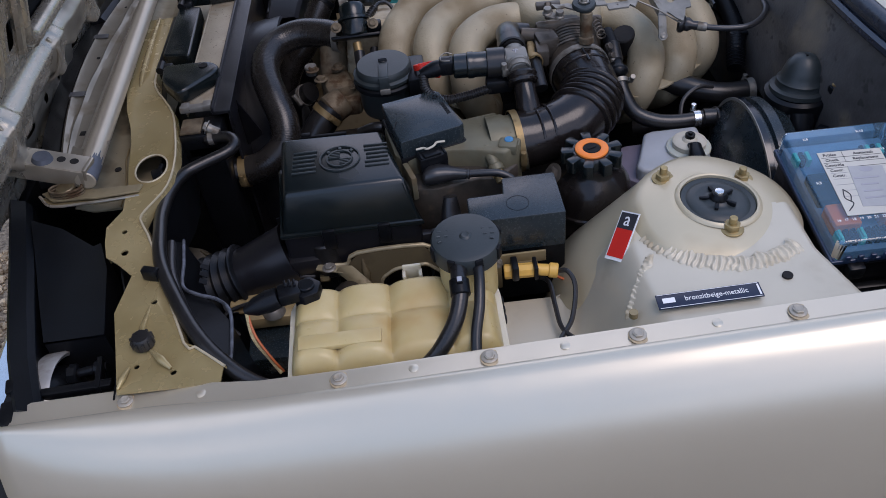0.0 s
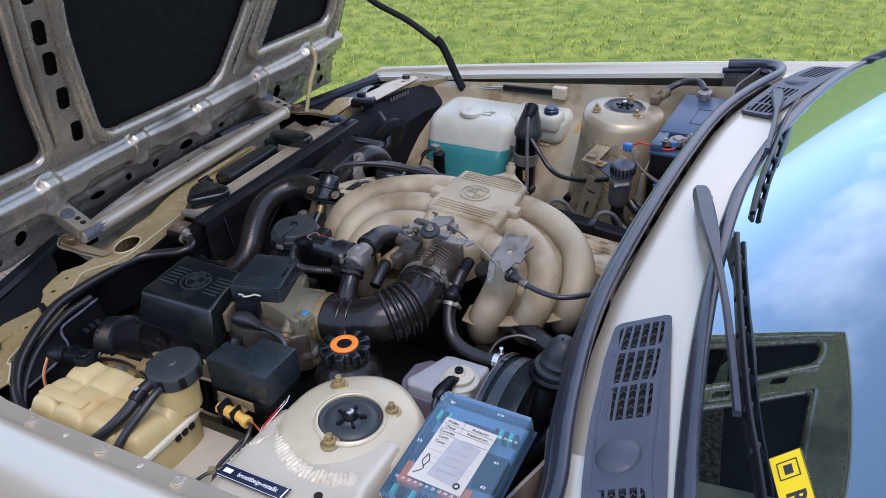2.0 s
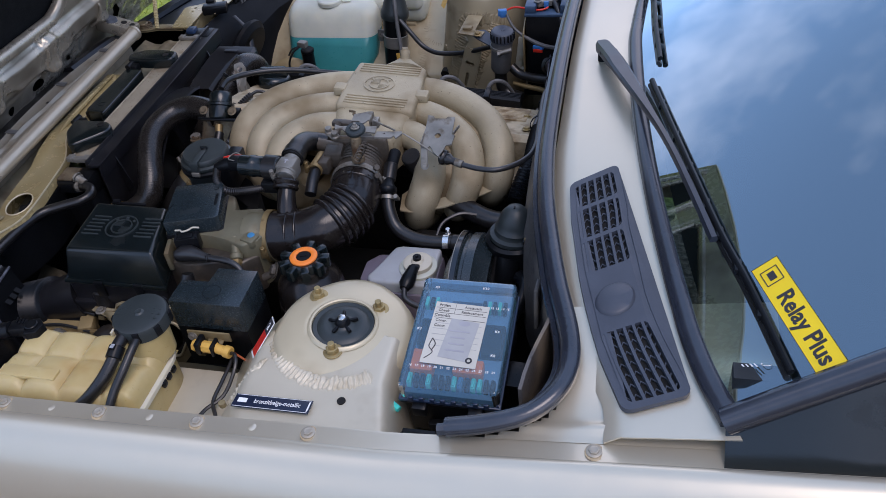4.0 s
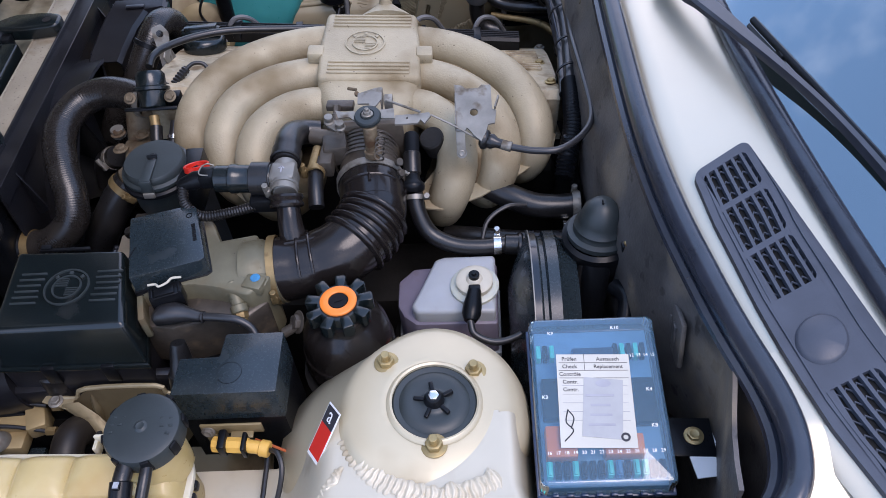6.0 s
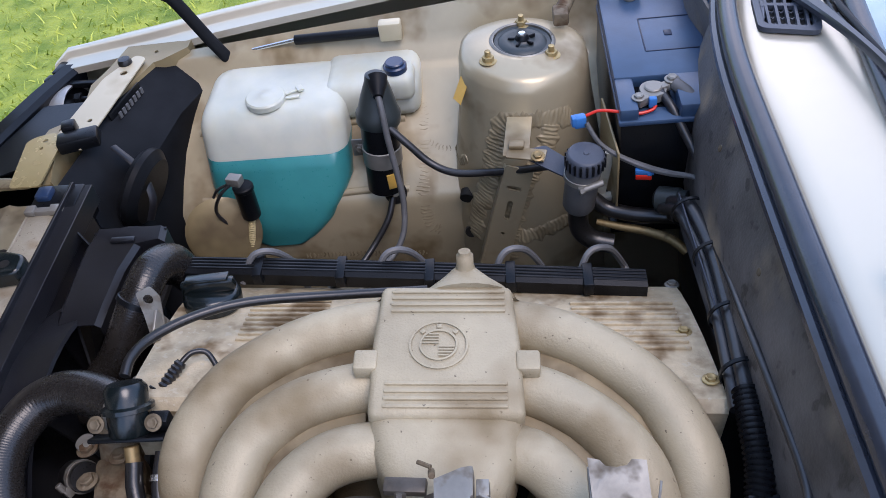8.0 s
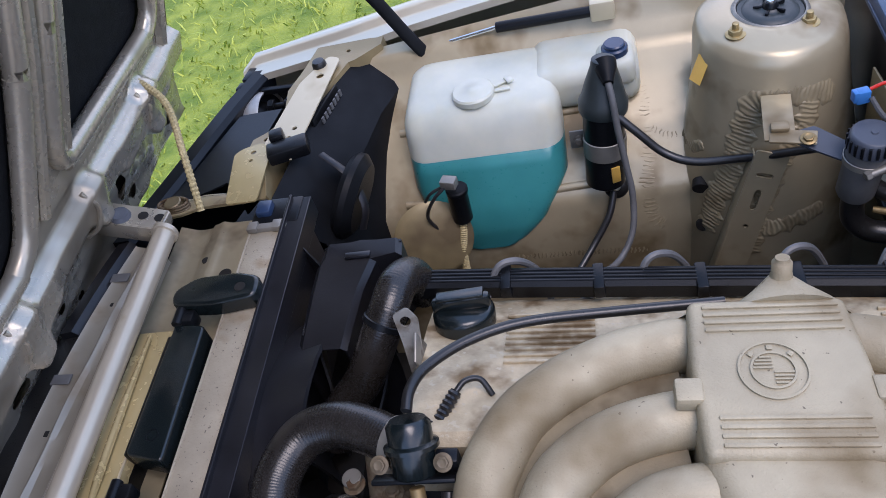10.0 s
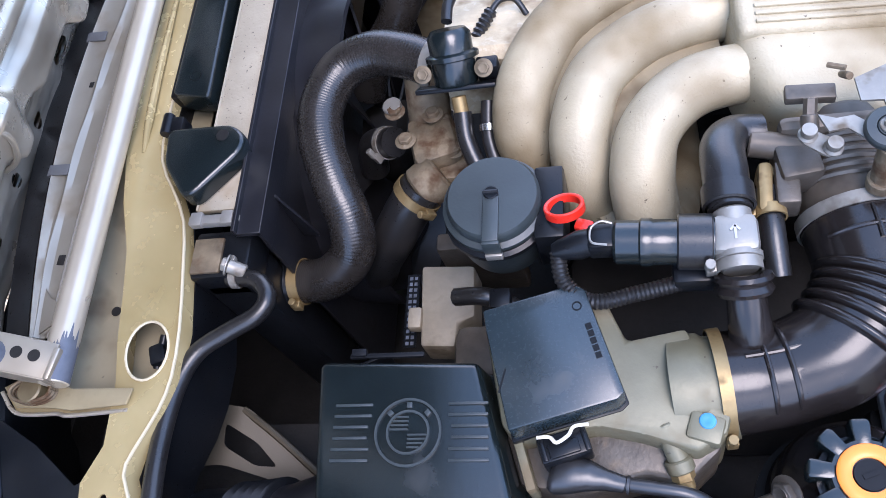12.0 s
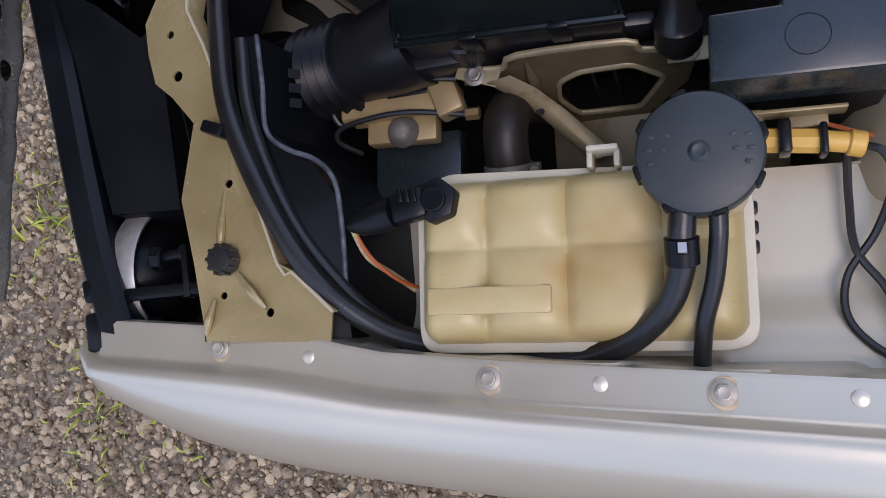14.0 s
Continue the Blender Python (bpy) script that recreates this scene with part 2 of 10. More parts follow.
# ---- materials ----
def mat(name, color, rough=0.5, metal=0.0, vary=0.12, scale=18.0, bump=0.05, fine=250.0, dirt=None, dirt_at=0.58, dirt_scale=9.0,
        coat=0.0, trans=0.0, ior=1.45, sss=0.0, specks=None, spec=0.5, rand=0.0, speck_at=0.70, speck_scale=160.0, hue=None):
    """A surface with two scales of colour change, fine relief, and stains of the colour dirt."""
    m = bpy.data.materials.new(name)
    m.use_nodes = True
    nt = m.node_tree
    nd, lk = nt.nodes, nt.links
    b = nd["Principled BSDF"]
    geo = nd.new("ShaderNodeNewGeometry")
    pos = geo.outputs["Position"]

    def noise_tex(sc, detail=4.0, rough_=0.55):
        n = nd.new("ShaderNodeTexNoise")
        n.inputs["Scale"].default_value, n.inputs["Detail"].default_value, n.inputs["Roughness"].default_value = sc, detail, rough_
        lk.new(pos, n.inputs["Vector"])
        return n.outputs["Fac"]

    def mapped(src, a, b_, lo, hi):
        r = nd.new("ShaderNodeMapRange")
        for k, v in zip(("From Min", "From Max", "To Min", "To Max"), (a, b_, lo, hi)):
            r.inputs[k].default_value = v
        lk.new(src, r.inputs["Value"])
        return r.outputs["Result"]

    def mixed(f, a, c):
        x = nd.new("ShaderNodeMix")
        x.data_type = "RGBA"
        for k, v in (("Factor", f), ("A", a), ("B", c)):
            if isinstance(v, (tuple, list)):
                x.inputs[k].default_value = (*v[:3], 1)
            elif isinstance(v, (int, float)):
                x.inputs[k].default_value = v
            else:
                lk.new(v, x.inputs[k])
        return x.outputs["Result"]

    big = noise_tex(scale, 5.0)
    lo = tuple(c * (1 - vary) for c in color)
    hi = tuple(min(1, c * (1 + vary)) for c in (hue or color))
    col = mixed(mapped(big, 0.3, 0.7, 0, 1), lo, hi)
    grain = noise_tex(fine, 3.0)
    if specks:
        sp = noise_tex(speck_scale, 2.0)
        col = mixed(mapped(sp, speck_at, speck_at + 0.05, 0, 0.85), col, specks)
    if rand:
        info = nd.new("ShaderNodeObjectInfo")
        col = mixed(mapped(info.outputs["Random"], 0, 1, 0, rand), col, tuple(c * 0.45 for c in color))
    rgh = mapped(grain, 0.3, 0.7, max(0.02, rough - 0.03), min(1, rough + 0.03))
    if dirt:
        dn = noise_tex(dirt_scale, 3.5, 0.52)
        df = mapped(dn, dirt_at, dirt_at + 0.16, 0, 0.9)
        col = mixed(df, col, dirt)
        add = nd.new("ShaderNodeMath")
        add.operation, add.use_clamp = "MULTIPLY_ADD", True
        lk.new(df, add.inputs[0])
        add.inputs[1].default_value = 0.35
        lk.new(rgh, add.inputs[2])
        rgh = add.outputs["Value"]
    lk.new(col, b.inputs["Base Color"])
    lk.new(rgh, b.inputs["Roughness"])
    b.inputs["Metallic"].default_value = metal
    b.inputs["IOR"].default_value = ior
    b.inputs["Specular IOR Level"].default_value = spec
    b.inputs["Coat Weight"].default_value = coat
    b.inputs["Coat Roughness"].default_value = 0.14
    b.inputs["Transmission Weight"].default_value = trans
    if sss:
        b.inputs["Subsurface Weight"].default_value = sss
        b.inputs["Subsurface Radius"].default_value = (0.012, 0.010, 0.006)
        b.inputs["Subsurface Scale"].default_value = 1.0
    if bump:
        bp = nd.new("ShaderNodeBump")
        bp.inputs["Strength"].default_value, bp.inputs["Distance"].default_value = min(1.0, bump * 4), 0.0008
        lk.new(grain, bp.inputs["Height"])
        lk.new(bp.outputs["Normal"], b.inputs["Normal"])
    return m


M_PAINT = mat("body_paint", (0.62, 0.56, 0.435), 0.33, 0.55, 0.03, 4, 0.0, 40, coat=0.5)
M_BAY = mat("bay_paint", (0.52, 0.45, 0.305), 0.36, 0.2, 0.06, 9, 0.0, 300, dirt=(0.36, 0.29, 0.18), dirt_at=0.58, coat=0.25, specks=(0.20, 0.15, 0.08), speck_at=0.80, speck_scale=60)
# Same bay paint made paler, with the sky's reflection put into the colour.
M_SHELF = mat("bay_paint_sky_lit", (0.55, 0.50, 0.385), 0.36, 0.2, 0.06, 9, 0.0, 300, dirt=(0.42, 0.37, 0.27), dirt_at=0.60, dirt_scale=14, coat=0.25, specks=(0.22, 0.17, 0.10), speck_at=0.80, speck_scale=60)
# Bay paint re-tinted for how light meets the front panel, plus brown stains.
M_FRONT = mat("bay_paint_front_tint", (0.36, 0.275, 0.120), 0.26, 0.35, 0.12, 6, 0.0, 60, hue=(0.46, 0.37, 0.19), dirt=(0.22, 0.15, 0.065), dirt_at=0.56, dirt_scale=5, coat=0.4)
# Dirty bay paint, its base also darkened to stand for weaker light low down.
M_BAYD = mat("bay_paint_dirty_shaded", (0.27, 0.21, 0.11), 0.38, 0.25, 0.18, 9, 0.03, 300, dirt=(0.10, 0.072, 0.038), dirt_at=0.52)
M_HOODIN = mat("bonnet_inner_paint", (0.46, 0.415, 0.335), 0.27, 0.65, 0.08, 6, 0.0, 60, dirt=(0.17, 0.14, 0.10), dirt_at=0.56, dirt_scale=5)
M_TUBE = mat("bare_hinge_steel", (0.46, 0.405, 0.315), 0.32, 0.45, 0.08, 12, 0.0, 200, dirt=(0.34, 0.25, 0.15), dirt_at=0.66, dirt_scale=18)
M_SEALER = mat("seam_sealer", (0.57, 0.51, 0.385), 0.36, 0.1, 0.10, 40, 0.05, 140, dirt=(0.30, 0.23, 0.13), dirt_at=0.56, dirt_scale=20)
M_CAST = mat("cast_aluminium", (0.365, 0.308, 0.203), 0.50, 0.12, 0.16, 11, 0.18, 420, dirt=(0.19, 0.138, 0.072), dirt_at=0.50, dirt_scale=8, specks=(0.10, 0.074, 0.045), speck_at=0.70, speck_scale=170)
M_VALVE = mat("valve_cover_aluminium", (0.43, 0.355, 0.235), 0.55, 0.1, 0.22, 45, 0.2, 300, dirt=(0.14, 0.088, 0.04), dirt_at=0.49, dirt_scale=24, specks=(0.46, 0.40, 0.29), speck_at=0.60, speck_scale=110)
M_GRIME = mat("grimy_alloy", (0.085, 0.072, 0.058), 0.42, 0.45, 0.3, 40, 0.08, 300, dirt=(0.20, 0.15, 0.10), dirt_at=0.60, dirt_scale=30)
M_TRAY = mat("blue_grey_tray", (0.10, 0.24, 0.40), 0.4, 0, 0.15, 40, 0.02)
M_GREYINK = mat("grey_print", (0.33, 0.33, 0.35), 0.6, 0, 0.1, 40, 0.0)
M_ALU = mat("alloy", (0.235, 0.225, 0.20), 0.45, 0.5, 0.12, 30, 0.06, 300, dirt=(0.17, 0.145, 0.11), dirt_at=0.58)
M_AFM = mat("sensor_alloy", (0.138, 0.126, 0.080), 0.46, 0.2, 0.14, 30, 0.06, 300, dirt=(0.13, 0.095, 0.05), dirt_at=0.55, dirt_scale=20, specks=(0.06, 0.045, 0.03), speck_at=0.72, speck_scale=140)
M_ZINC = mat("zinc_steel", (0.235, 0.22, 0.19), 0.46, 0.55, 0.22, 40, 0.05, 300, dirt=(0.11, 0.085, 0.058), dirt_at=0.54, dirt_scale=45)
M_STEEL = mat("bright_steel", (0.70, 0.70, 0.68), 0.22, 0.95, 0.05, 40, 0.0)
M_RUSTY = mat("aged_steel", (0.15, 0.115, 0.072), 0.6, 0.3, 0.35, 60, 0.15, 300, dirt=(0.075, 0.036, 0.015), dirt_at=0.48, dirt_scale=45, specks=(0.30, 0.25, 0.18), speck_at=0.68, speck_scale=90)
M_YELLOWZ = mat("yellow_passivated_steel", (0.36, 0.27, 0.125), 0.42, 0.6, 0.2, 60, 0.05, dirt=(0.18, 0.11, 0.05), dirt_at=0.55, dirt_scale=50)
M_RAIL = mat("pitted_aluminium", (0.37, 0.325, 0.245), 0.50, 0.3, 0.12, 25, 0.1, 350, dirt=(0.24, 0.165, 0.085), dirt_at=0.54, dirt_scale=16, specks=(0.13, 0.11, 0.09), speck_at=0.66, speck_scale=260)
M_SERVO = mat("servo_black_enamel", (0.006, 0.009, 0.014), 0.16, 0, 0.2, 30, 0.0, 400, dirt=(0.05, 0.045, 0.04), dirt_at=0.66, dirt_scale=25, spec=0.8)
M_WIREO = mat("brown_orange_wire", (0.42, 0.10, 0.03), 0.45, 0, 0.15, 60, 0.0)
M_SATIN = mat("satin_black_plastic", (0.014, 0.022, 0.026), 0.26, 0, 0.15, 30, 0.0, 400, spec=0.75, dirt=(0.030, 0.036, 0.038), dirt_at=0.62, dirt_scale=16)
# Beige bay paint taken almost to black; the deep shade sits in the colour.
M_UNDER = mat("deep_shade_bay_paint", (0.050, 0.040, 0.024), 0.45, 0.15, 0.2, 9, 0.03, 300, dirt=(0.03, 0.023, 0.015), dirt_at=0.50)
# Seam sealer again, toned down with the far wing.
M_SEALD = mat("far_seam_sealer", (0.30, 0.245, 0.15), 0.38, 0.1, 0.15, 40, 0.05, 140, dirt=(0.16, 0.12, 0.065), dirt_at=0.52, dirt_scale=25)
M_OVER = mat("faded_print", (0.36, 0.36, 0.35), 0.5, 0, 0.06, 60, 0.0)
M_CAPM = mat("dull_black_cap", (0.022, 0.029, 0.030), 0.44, 0, 0.15, 30, 0.03, 400, spec=0.6)
M_RIM = mat("lamp_rim_metal", (0.38, 0.375, 0.36), 0.42, 0.5, 0.15, 30, 0.02, 300, dirt=(0.22, 0.20, 0.17), dirt_at=0.56, dirt_scale=40)
# Stained bay paint with the far side's shading darkened into its base.
M_FARW = mat("far_wing_shaded_paint", (0.39, 0.325, 0.21), 0.34, 0.35, 0.12, 8, 0.02, 300, dirt=(0.17, 0.12, 0.058), dirt_at=0.52, dirt_scale=11, coat=0.25)
# Stained casting, darkened further for the shade in the valleys between runners.
M_CASTD = mat("stained_shaded_casting", (0.25, 0.195, 0.115), 0.55, 0.1, 0.2, 20, 0.12, 400, dirt=(0.12, 0.085, 0.045), dirt_at=0.50, dirt_scale=18)
M_WORN = mat("worn_plastic_edge", (0.075, 0.085, 0.105), 0.5, 0, 0.6, 90, 0.05, 300)
M_RUSTST = mat("rust_stain", (0.47, 0.37, 0.235), 0.5, 0.1, 0.2, 120, 0.0)
M_TROUGH = mat("trough_paint", (0.30, 0.258, 0.172), 0.40, 0.35, 0.18, 9, 0.03, 200, dirt=(0.13, 0.098, 0.06), dirt_at=0.50, dirt_scale=14, specks=(0.08, 0.06, 0.04), speck_at=0.72, speck_scale=90)
M_RAILP = mat("slam_rail_paint", (0.28, 0.255, 0.205), 0.34, 0.4, 0.10, 10, 0.0, 200, dirt=(0.22, 0.18, 0.125), dirt_at=0.55, dirt_scale=18)
M_BOLTP = mat("painted_bolt", (0.38, 0.345, 0.28), 0.42, 0.3, 0.1, 60, 0.0, 300, dirt=(0.33, 0.26, 0.17), dirt_at=0.58, dirt_scale=90)
# Beige bracket paint darkened to hold its shade; the lighter copy paints edge highlights.
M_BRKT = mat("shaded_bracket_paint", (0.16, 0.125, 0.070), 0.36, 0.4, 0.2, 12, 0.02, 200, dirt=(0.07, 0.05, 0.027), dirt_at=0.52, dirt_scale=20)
M_BRKL = mat("lit_bracket_paint", (0.30, 0.245, 0.145), 0.36, 0.35, 0.2, 25, 0.03, 200, dirt=(0.12, 0.085, 0.045), dirt_at=0.56, dirt_scale=35)
M_HOSE = mat("aged_brown_black_hose", (0.020, 0.016, 0.013), 0.42, 0, 0.25, 30, 0.03, 400, dirt=(0.045, 0.034, 0.024), dirt_at=0.58, spec=0.4)
# Lid plastic with reflected sky mixed into its blue base colour.
M_LIDB = mat("battery_lid_sky_tint", (0.028, 0.062, 0.120), 0.38, 0, 0.15, 30, 0.02, 400, spec=0.8)
M_WIPER = mat("satin_black_wiper_steel", (0.022, 0.026, 0.036), 0.34, 0, 0.15, 40, 0.02, 400, spec=0.7)
M_HOSEG = mat("glossy_aged_hose", (0.016, 0.0140, 0.0125), 0.27, 0, 0.25, 30, 0.05, 500, dirt=(0.034, 0.028, 0.022), dirt_at=0.58, spec=0.6)
M_PLATE = mat("dusty_alloy_plate", (0.24, 0.205, 0.150), 0.55, 0.2, 0.2, 30, 0.08, 300, dirt=(0.10, 0.075, 0.045), dirt_at=0.55, dirt_scale=30)
M_SCUFF = mat("blue_grey_scuff", (0.085, 0.095, 0.115), 0.5, 0.2, 0.25, 60, 0.05, 300)
M_TBODY = mat("stained_throttle_alloy", (0.105, 0.085, 0.064), 0.42, 0.3, 0.25, 30, 0.05, 300, dirt=(0.045, 0.035, 0.025), dirt_at=0.52, dirt_scale=22)
M_CLIP = mat("dull_clip_steel", (0.13, 0.13, 0.13), 0.45, 0.3, 0.15, 40, 0.0)
M_COVERP = mat("lamp_cover_plastic", (0.0050, 0.0065, 0.0090), 0.36, 0, 0.25, 12, 0.02, 300, spec=0.38, dirt=(0.012, 0.013, 0.015), dirt_at=0.60, dirt_scale=10)
M_BRASS = mat("brass", (0.28, 0.195, 0.088), 0.45, 0.6, 0.2, 60, 0.05, dirt=(0.12, 0.08, 0.04), dirt_at=0.56, dirt_scale=60)
M_BLACK = mat("black_plastic", (0.0055, 0.0062, 0.0075), 0.30, 0, 0.2, 30, 0.02, 500, dirt=(0.016, 0.015, 0.013), dirt_at=0.66, spec=0.26)
M_GLOSS = mat("glossy_black_plastic", (0.0055, 0.0088, 0.0095), 0.22, 0, 0.2, 30, 0.02, 500, ior=1.55, spec=0.5, dirt=(0.013, 0.014, 0.013), dirt_at=0.60, dirt_scale=14)
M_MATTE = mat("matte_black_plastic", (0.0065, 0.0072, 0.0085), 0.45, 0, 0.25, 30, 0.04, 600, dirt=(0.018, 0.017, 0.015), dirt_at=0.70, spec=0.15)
M_RUBBER = mat("black_rubber", (0.012, 0.0115, 0.0115), 0.30, 0, 0.25, 40, 0.03, 500, dirt=(0.032, 0.028, 0.024), dirt_at=0.64, spec=0.62)
M_INTAKE = mat("treated_intake_rubber", (0.013, 0.0105, 0.0095), 0.20, 0, 0.2, 40, 0.0, 300, dirt=(0.026, 0.020, 0.016), dirt_at=0.6, spec=0.5)
M_SHROUD = mat("dusty_black_plastic", (0.010, 0.010, 0.012), 0.32, 0, 0.3, 20, 0.03, 300, dirt=(0.032, 0.030, 0.027), dirt_at=0.66, spec=0.5)
M_FIREWALL = mat("bulkhead_felt", (0.082, 0.074, 0.068), 0.50, 0, 0.45, 16, 0.14, 260, dirt=(0.24, 0.185, 0.125), dirt_at=0.53, dirt_scale=9, specks=(0.030, 0.027, 0.025), speck_at=0.62, speck_scale=45)
# Grimy iron, kept nearly black to stand also for shade in holes and gaps.
M_DARK = mat("grimy_iron_and_shade", (0.010, 0.009, 0.008), 0.7, 0.2, 0.4, 30, 0.15, 200)
M_PAD = mat("insulation_felt", (0.010, 0.011, 0.012), 0.9, 0, 0.25, 50, 0.35, 500, spec=0.15)
M_TANK = mat("yellowed_plastic", (0.44, 0.325, 0.128), 0.30, 0, 0.08, 10, 0.0, 200, hue=(0.53, 0.43, 0.22), dirt=(0.40, 0.255, 0.08), dirt_at=0.56, dirt_scale=10, sss=0.3)
M_TANKW = mat("tank_seam_plastic", (0.58, 0.53, 0.40), 0.4, 0, 0.05, 20, 0.02, sss=0.2)
M_WHITEP = mat("milky_plastic", (0.44, 0.47, 0.41), 0.36, 0, 0.06, 12, 0.0, 200, hue=(0.53, 0.53, 0.44), dirt=(0.46, 0.44, 0.33), dirt_at=0.60, dirt_scale=10, sss=0.3)
M_TEAL = mat("washer_fluid", (0.020, 0.185, 0.195), 0.30, 0, 0.12, 6, 0.01, 200, hue=(0.035, 0.25, 0.25), sss=0.2)
M_GREYP = mat("grey_milky_plastic", (0.34, 0.355, 0.365), 0.32, 0, 0.08, 20, 0.03, sss=0.2, dirt=(0.24, 0.21, 0.16), dirt_at=0.60, dirt_scale=18)
M_VIOLET = mat("brake_fluid_shade", (0.165, 0.145, 0.185), 0.35, 0, 0.12, 20, 0.03, sss=0.1, dirt=(0.13, 0.10, 0.09), dirt_at=0.60, dirt_scale=20)
M_ORANGE = mat("orange_plastic", (0.85, 0.22, 0.03), 0.35, 0, 0.06, 40, 0.02)
M_RED = mat("red_plastic", (0.62, 0.025, 0.012), 0.3, 0, 0.06, 40, 0.02)
M_YELLOW = mat("yellow_plastic", (0.72, 0.42, 0.09), 0.4, 0, 0.10, 50, 0.03)
M_BLUE = mat("blue_plastic", (0.03, 0.16, 0.42), 0.35, 0, 0.1, 40, 0.02)
M_SKYBLUE = mat("blue_stopper", (0.035, 0.19, 0.36), 0.4, 0, 0.2, 90, 0.02)
M_BLADE = mat("fuse_teal", (0.03, 0.62, 0.56), 0.35, 0, 0.1, 60, 0.0)
M_PALE = mat("pale_plastic", (0.50, 0.465, 0.37), 0.4, 0, 0.08, 40, 0.02, dirt=(0.38, 0.30, 0.17), dirt_at=0.56, dirt_scale=40)
M_PAPER = mat("sticker_paper", (0.52, 0.50, 0.43), 0.55, 0, 0.05, 20, 0.03, dirt=(0.40, 0.37, 0.30), dirt_at=0.62)
M_INK = mat("dark_ink", (0.03, 0.03, 0.035), 0.6, 0, 0.1, 40, 0.0)
M_WHITEINK = mat("white_ink", (0.80, 0.80, 0.78), 0.5, 0, 0.03, 40, 0.0)
M_NAVY = mat("navy_label", (0.012, 0.018, 0.04), 0.35, 0, 0.1, 40, 0.0)
M_STICKY = mat("yellow_sticker", (0.90, 0.62, 0.01), 0.45, 0, 0.03, 20, 0.0)
M_REDLAB = mat("red_label", (0.65, 0.03, 0.02), 0.4, 0, 0.05, 40, 0.0)
M_BATT = mat("battery_blue_black", (0.014, 0.032, 0.075), 0.33, 0, 0.2, 30, 0.02, spec=0.7)
M_SEALR = mat("rubber_weatherstrip", (0.022, 0.026, 0.036), 0.24, 0, 0.2, 30, 0.02, spec=0.95, dirt=(0.06, 0.055, 0.05), dirt_at=0.68)
M_GRILLE = mat("grey_black_plastic", (0.050, 0.058, 0.075), 0.42, 0, 0.12, 30, 0.04, 600)
M_FAN = mat("fan_plastic", (0.010, 0.010, 0.011), 0.4, 0, 0.2, 30, 0.02)
M_RADI = mat("radiator_core", (0.05, 0.05, 0.05), 0.6, 0.4, 0.3, 300, 0.2)
M_WIRE = mat("wire_black", (0.017, 0.017, 0.018), 0.36, 0, 0.2, 60, 0.02, spec=0.75)
M_WIREG = mat("wire_grey", (0.10, 0.10, 0.10), 0.45, 0, 0.15, 60, 0.03)
M_BRAID = mat("braided_hose", (0.40, 0.32, 0.16), 0.7, 0, 0.35, 300, 0.3, 700)
M_CABIN = mat("cabin_trim", (0.012, 0.016, 0.019), 0.6, 0, 0.2, 30, 0.05)
M_CREAM = mat("cream_alloy", (0.36, 0.265, 0.13), 0.45, 0.3, 0.12, 40, 0.05, dirt=(0.35, 0.25, 0.12), dirt_at=0.6, dirt_scale=30)


def glass(name, tint, rough=0.0, ior=1.5, gloss=1.0, milk=None, sheen=(1.0, 1.0, 1.0)):
    """A thin clear sheet: tinted see-through with a Fresnel gloss."""
    m = bpy.data.materials.new(name)
    m.use_nodes = True
    nd, lk = m.node_tree.nodes, m.node_tree.links
    nd.clear()
    out = nd.new("ShaderNodeOutputMaterial")
    tr = nd.new("ShaderNodeBsdfTransparent")
    tr.inputs["Color"].default_value = (*tint, 1)
    gl = nd.new("ShaderNodeBsdfGlossy")
    gl.inputs["Roughness"].default_value = rough
    gl.inputs["Color"].default_value = (*sheen, 1)
    fr = nd.new("ShaderNodeFresnel")
    fr.inputs["IOR"].default_value = ior
    k = nd.new("ShaderNodeMath")
    k.operation, k.use_clamp = "MULTIPLY", True
    k.inputs[1].default_value = gloss
    lk.new(fr.outputs["Fac"], k.inputs[0])
    mx = nd.new("ShaderNodeMixShader")
    lk.new(k.outputs["Value"], mx.inputs["Fac"])
    if milk:
        df = nd.new("ShaderNodeBsdfDiffuse")
        df.inputs["Color"].default_value = (*milk, 1)
        ml = nd.new("ShaderNodeMixShader")
        ml.inputs["Fac"].default_value = 0.28
        lk.new(tr.outputs["BSDF"], ml.inputs[1])
        lk.new(df.outputs["BSDF"], ml.inputs[2])
        lk.new(ml.outputs["Shader"], mx.inputs[1])
    else:
        lk.new(tr.outputs["BSDF"], mx.inputs[1])
    lk.new(gl.outputs["BSDF"], mx.inputs[2])
    lk.new(mx.outputs["Shader"], out.inputs["Surface"])
    return m


M_GLASS = glass("windscreen_glass", (0.50, 0.70, 0.74), 0.0, 1.6, 5.2, sheen=(0.68, 0.84, 0.93))
M_COVER = glass("blue_clear_plastic", (0.76, 0.89, 0.97), 0.05, 1.5, 1.6, milk=(0.12, 0.25, 0.35))


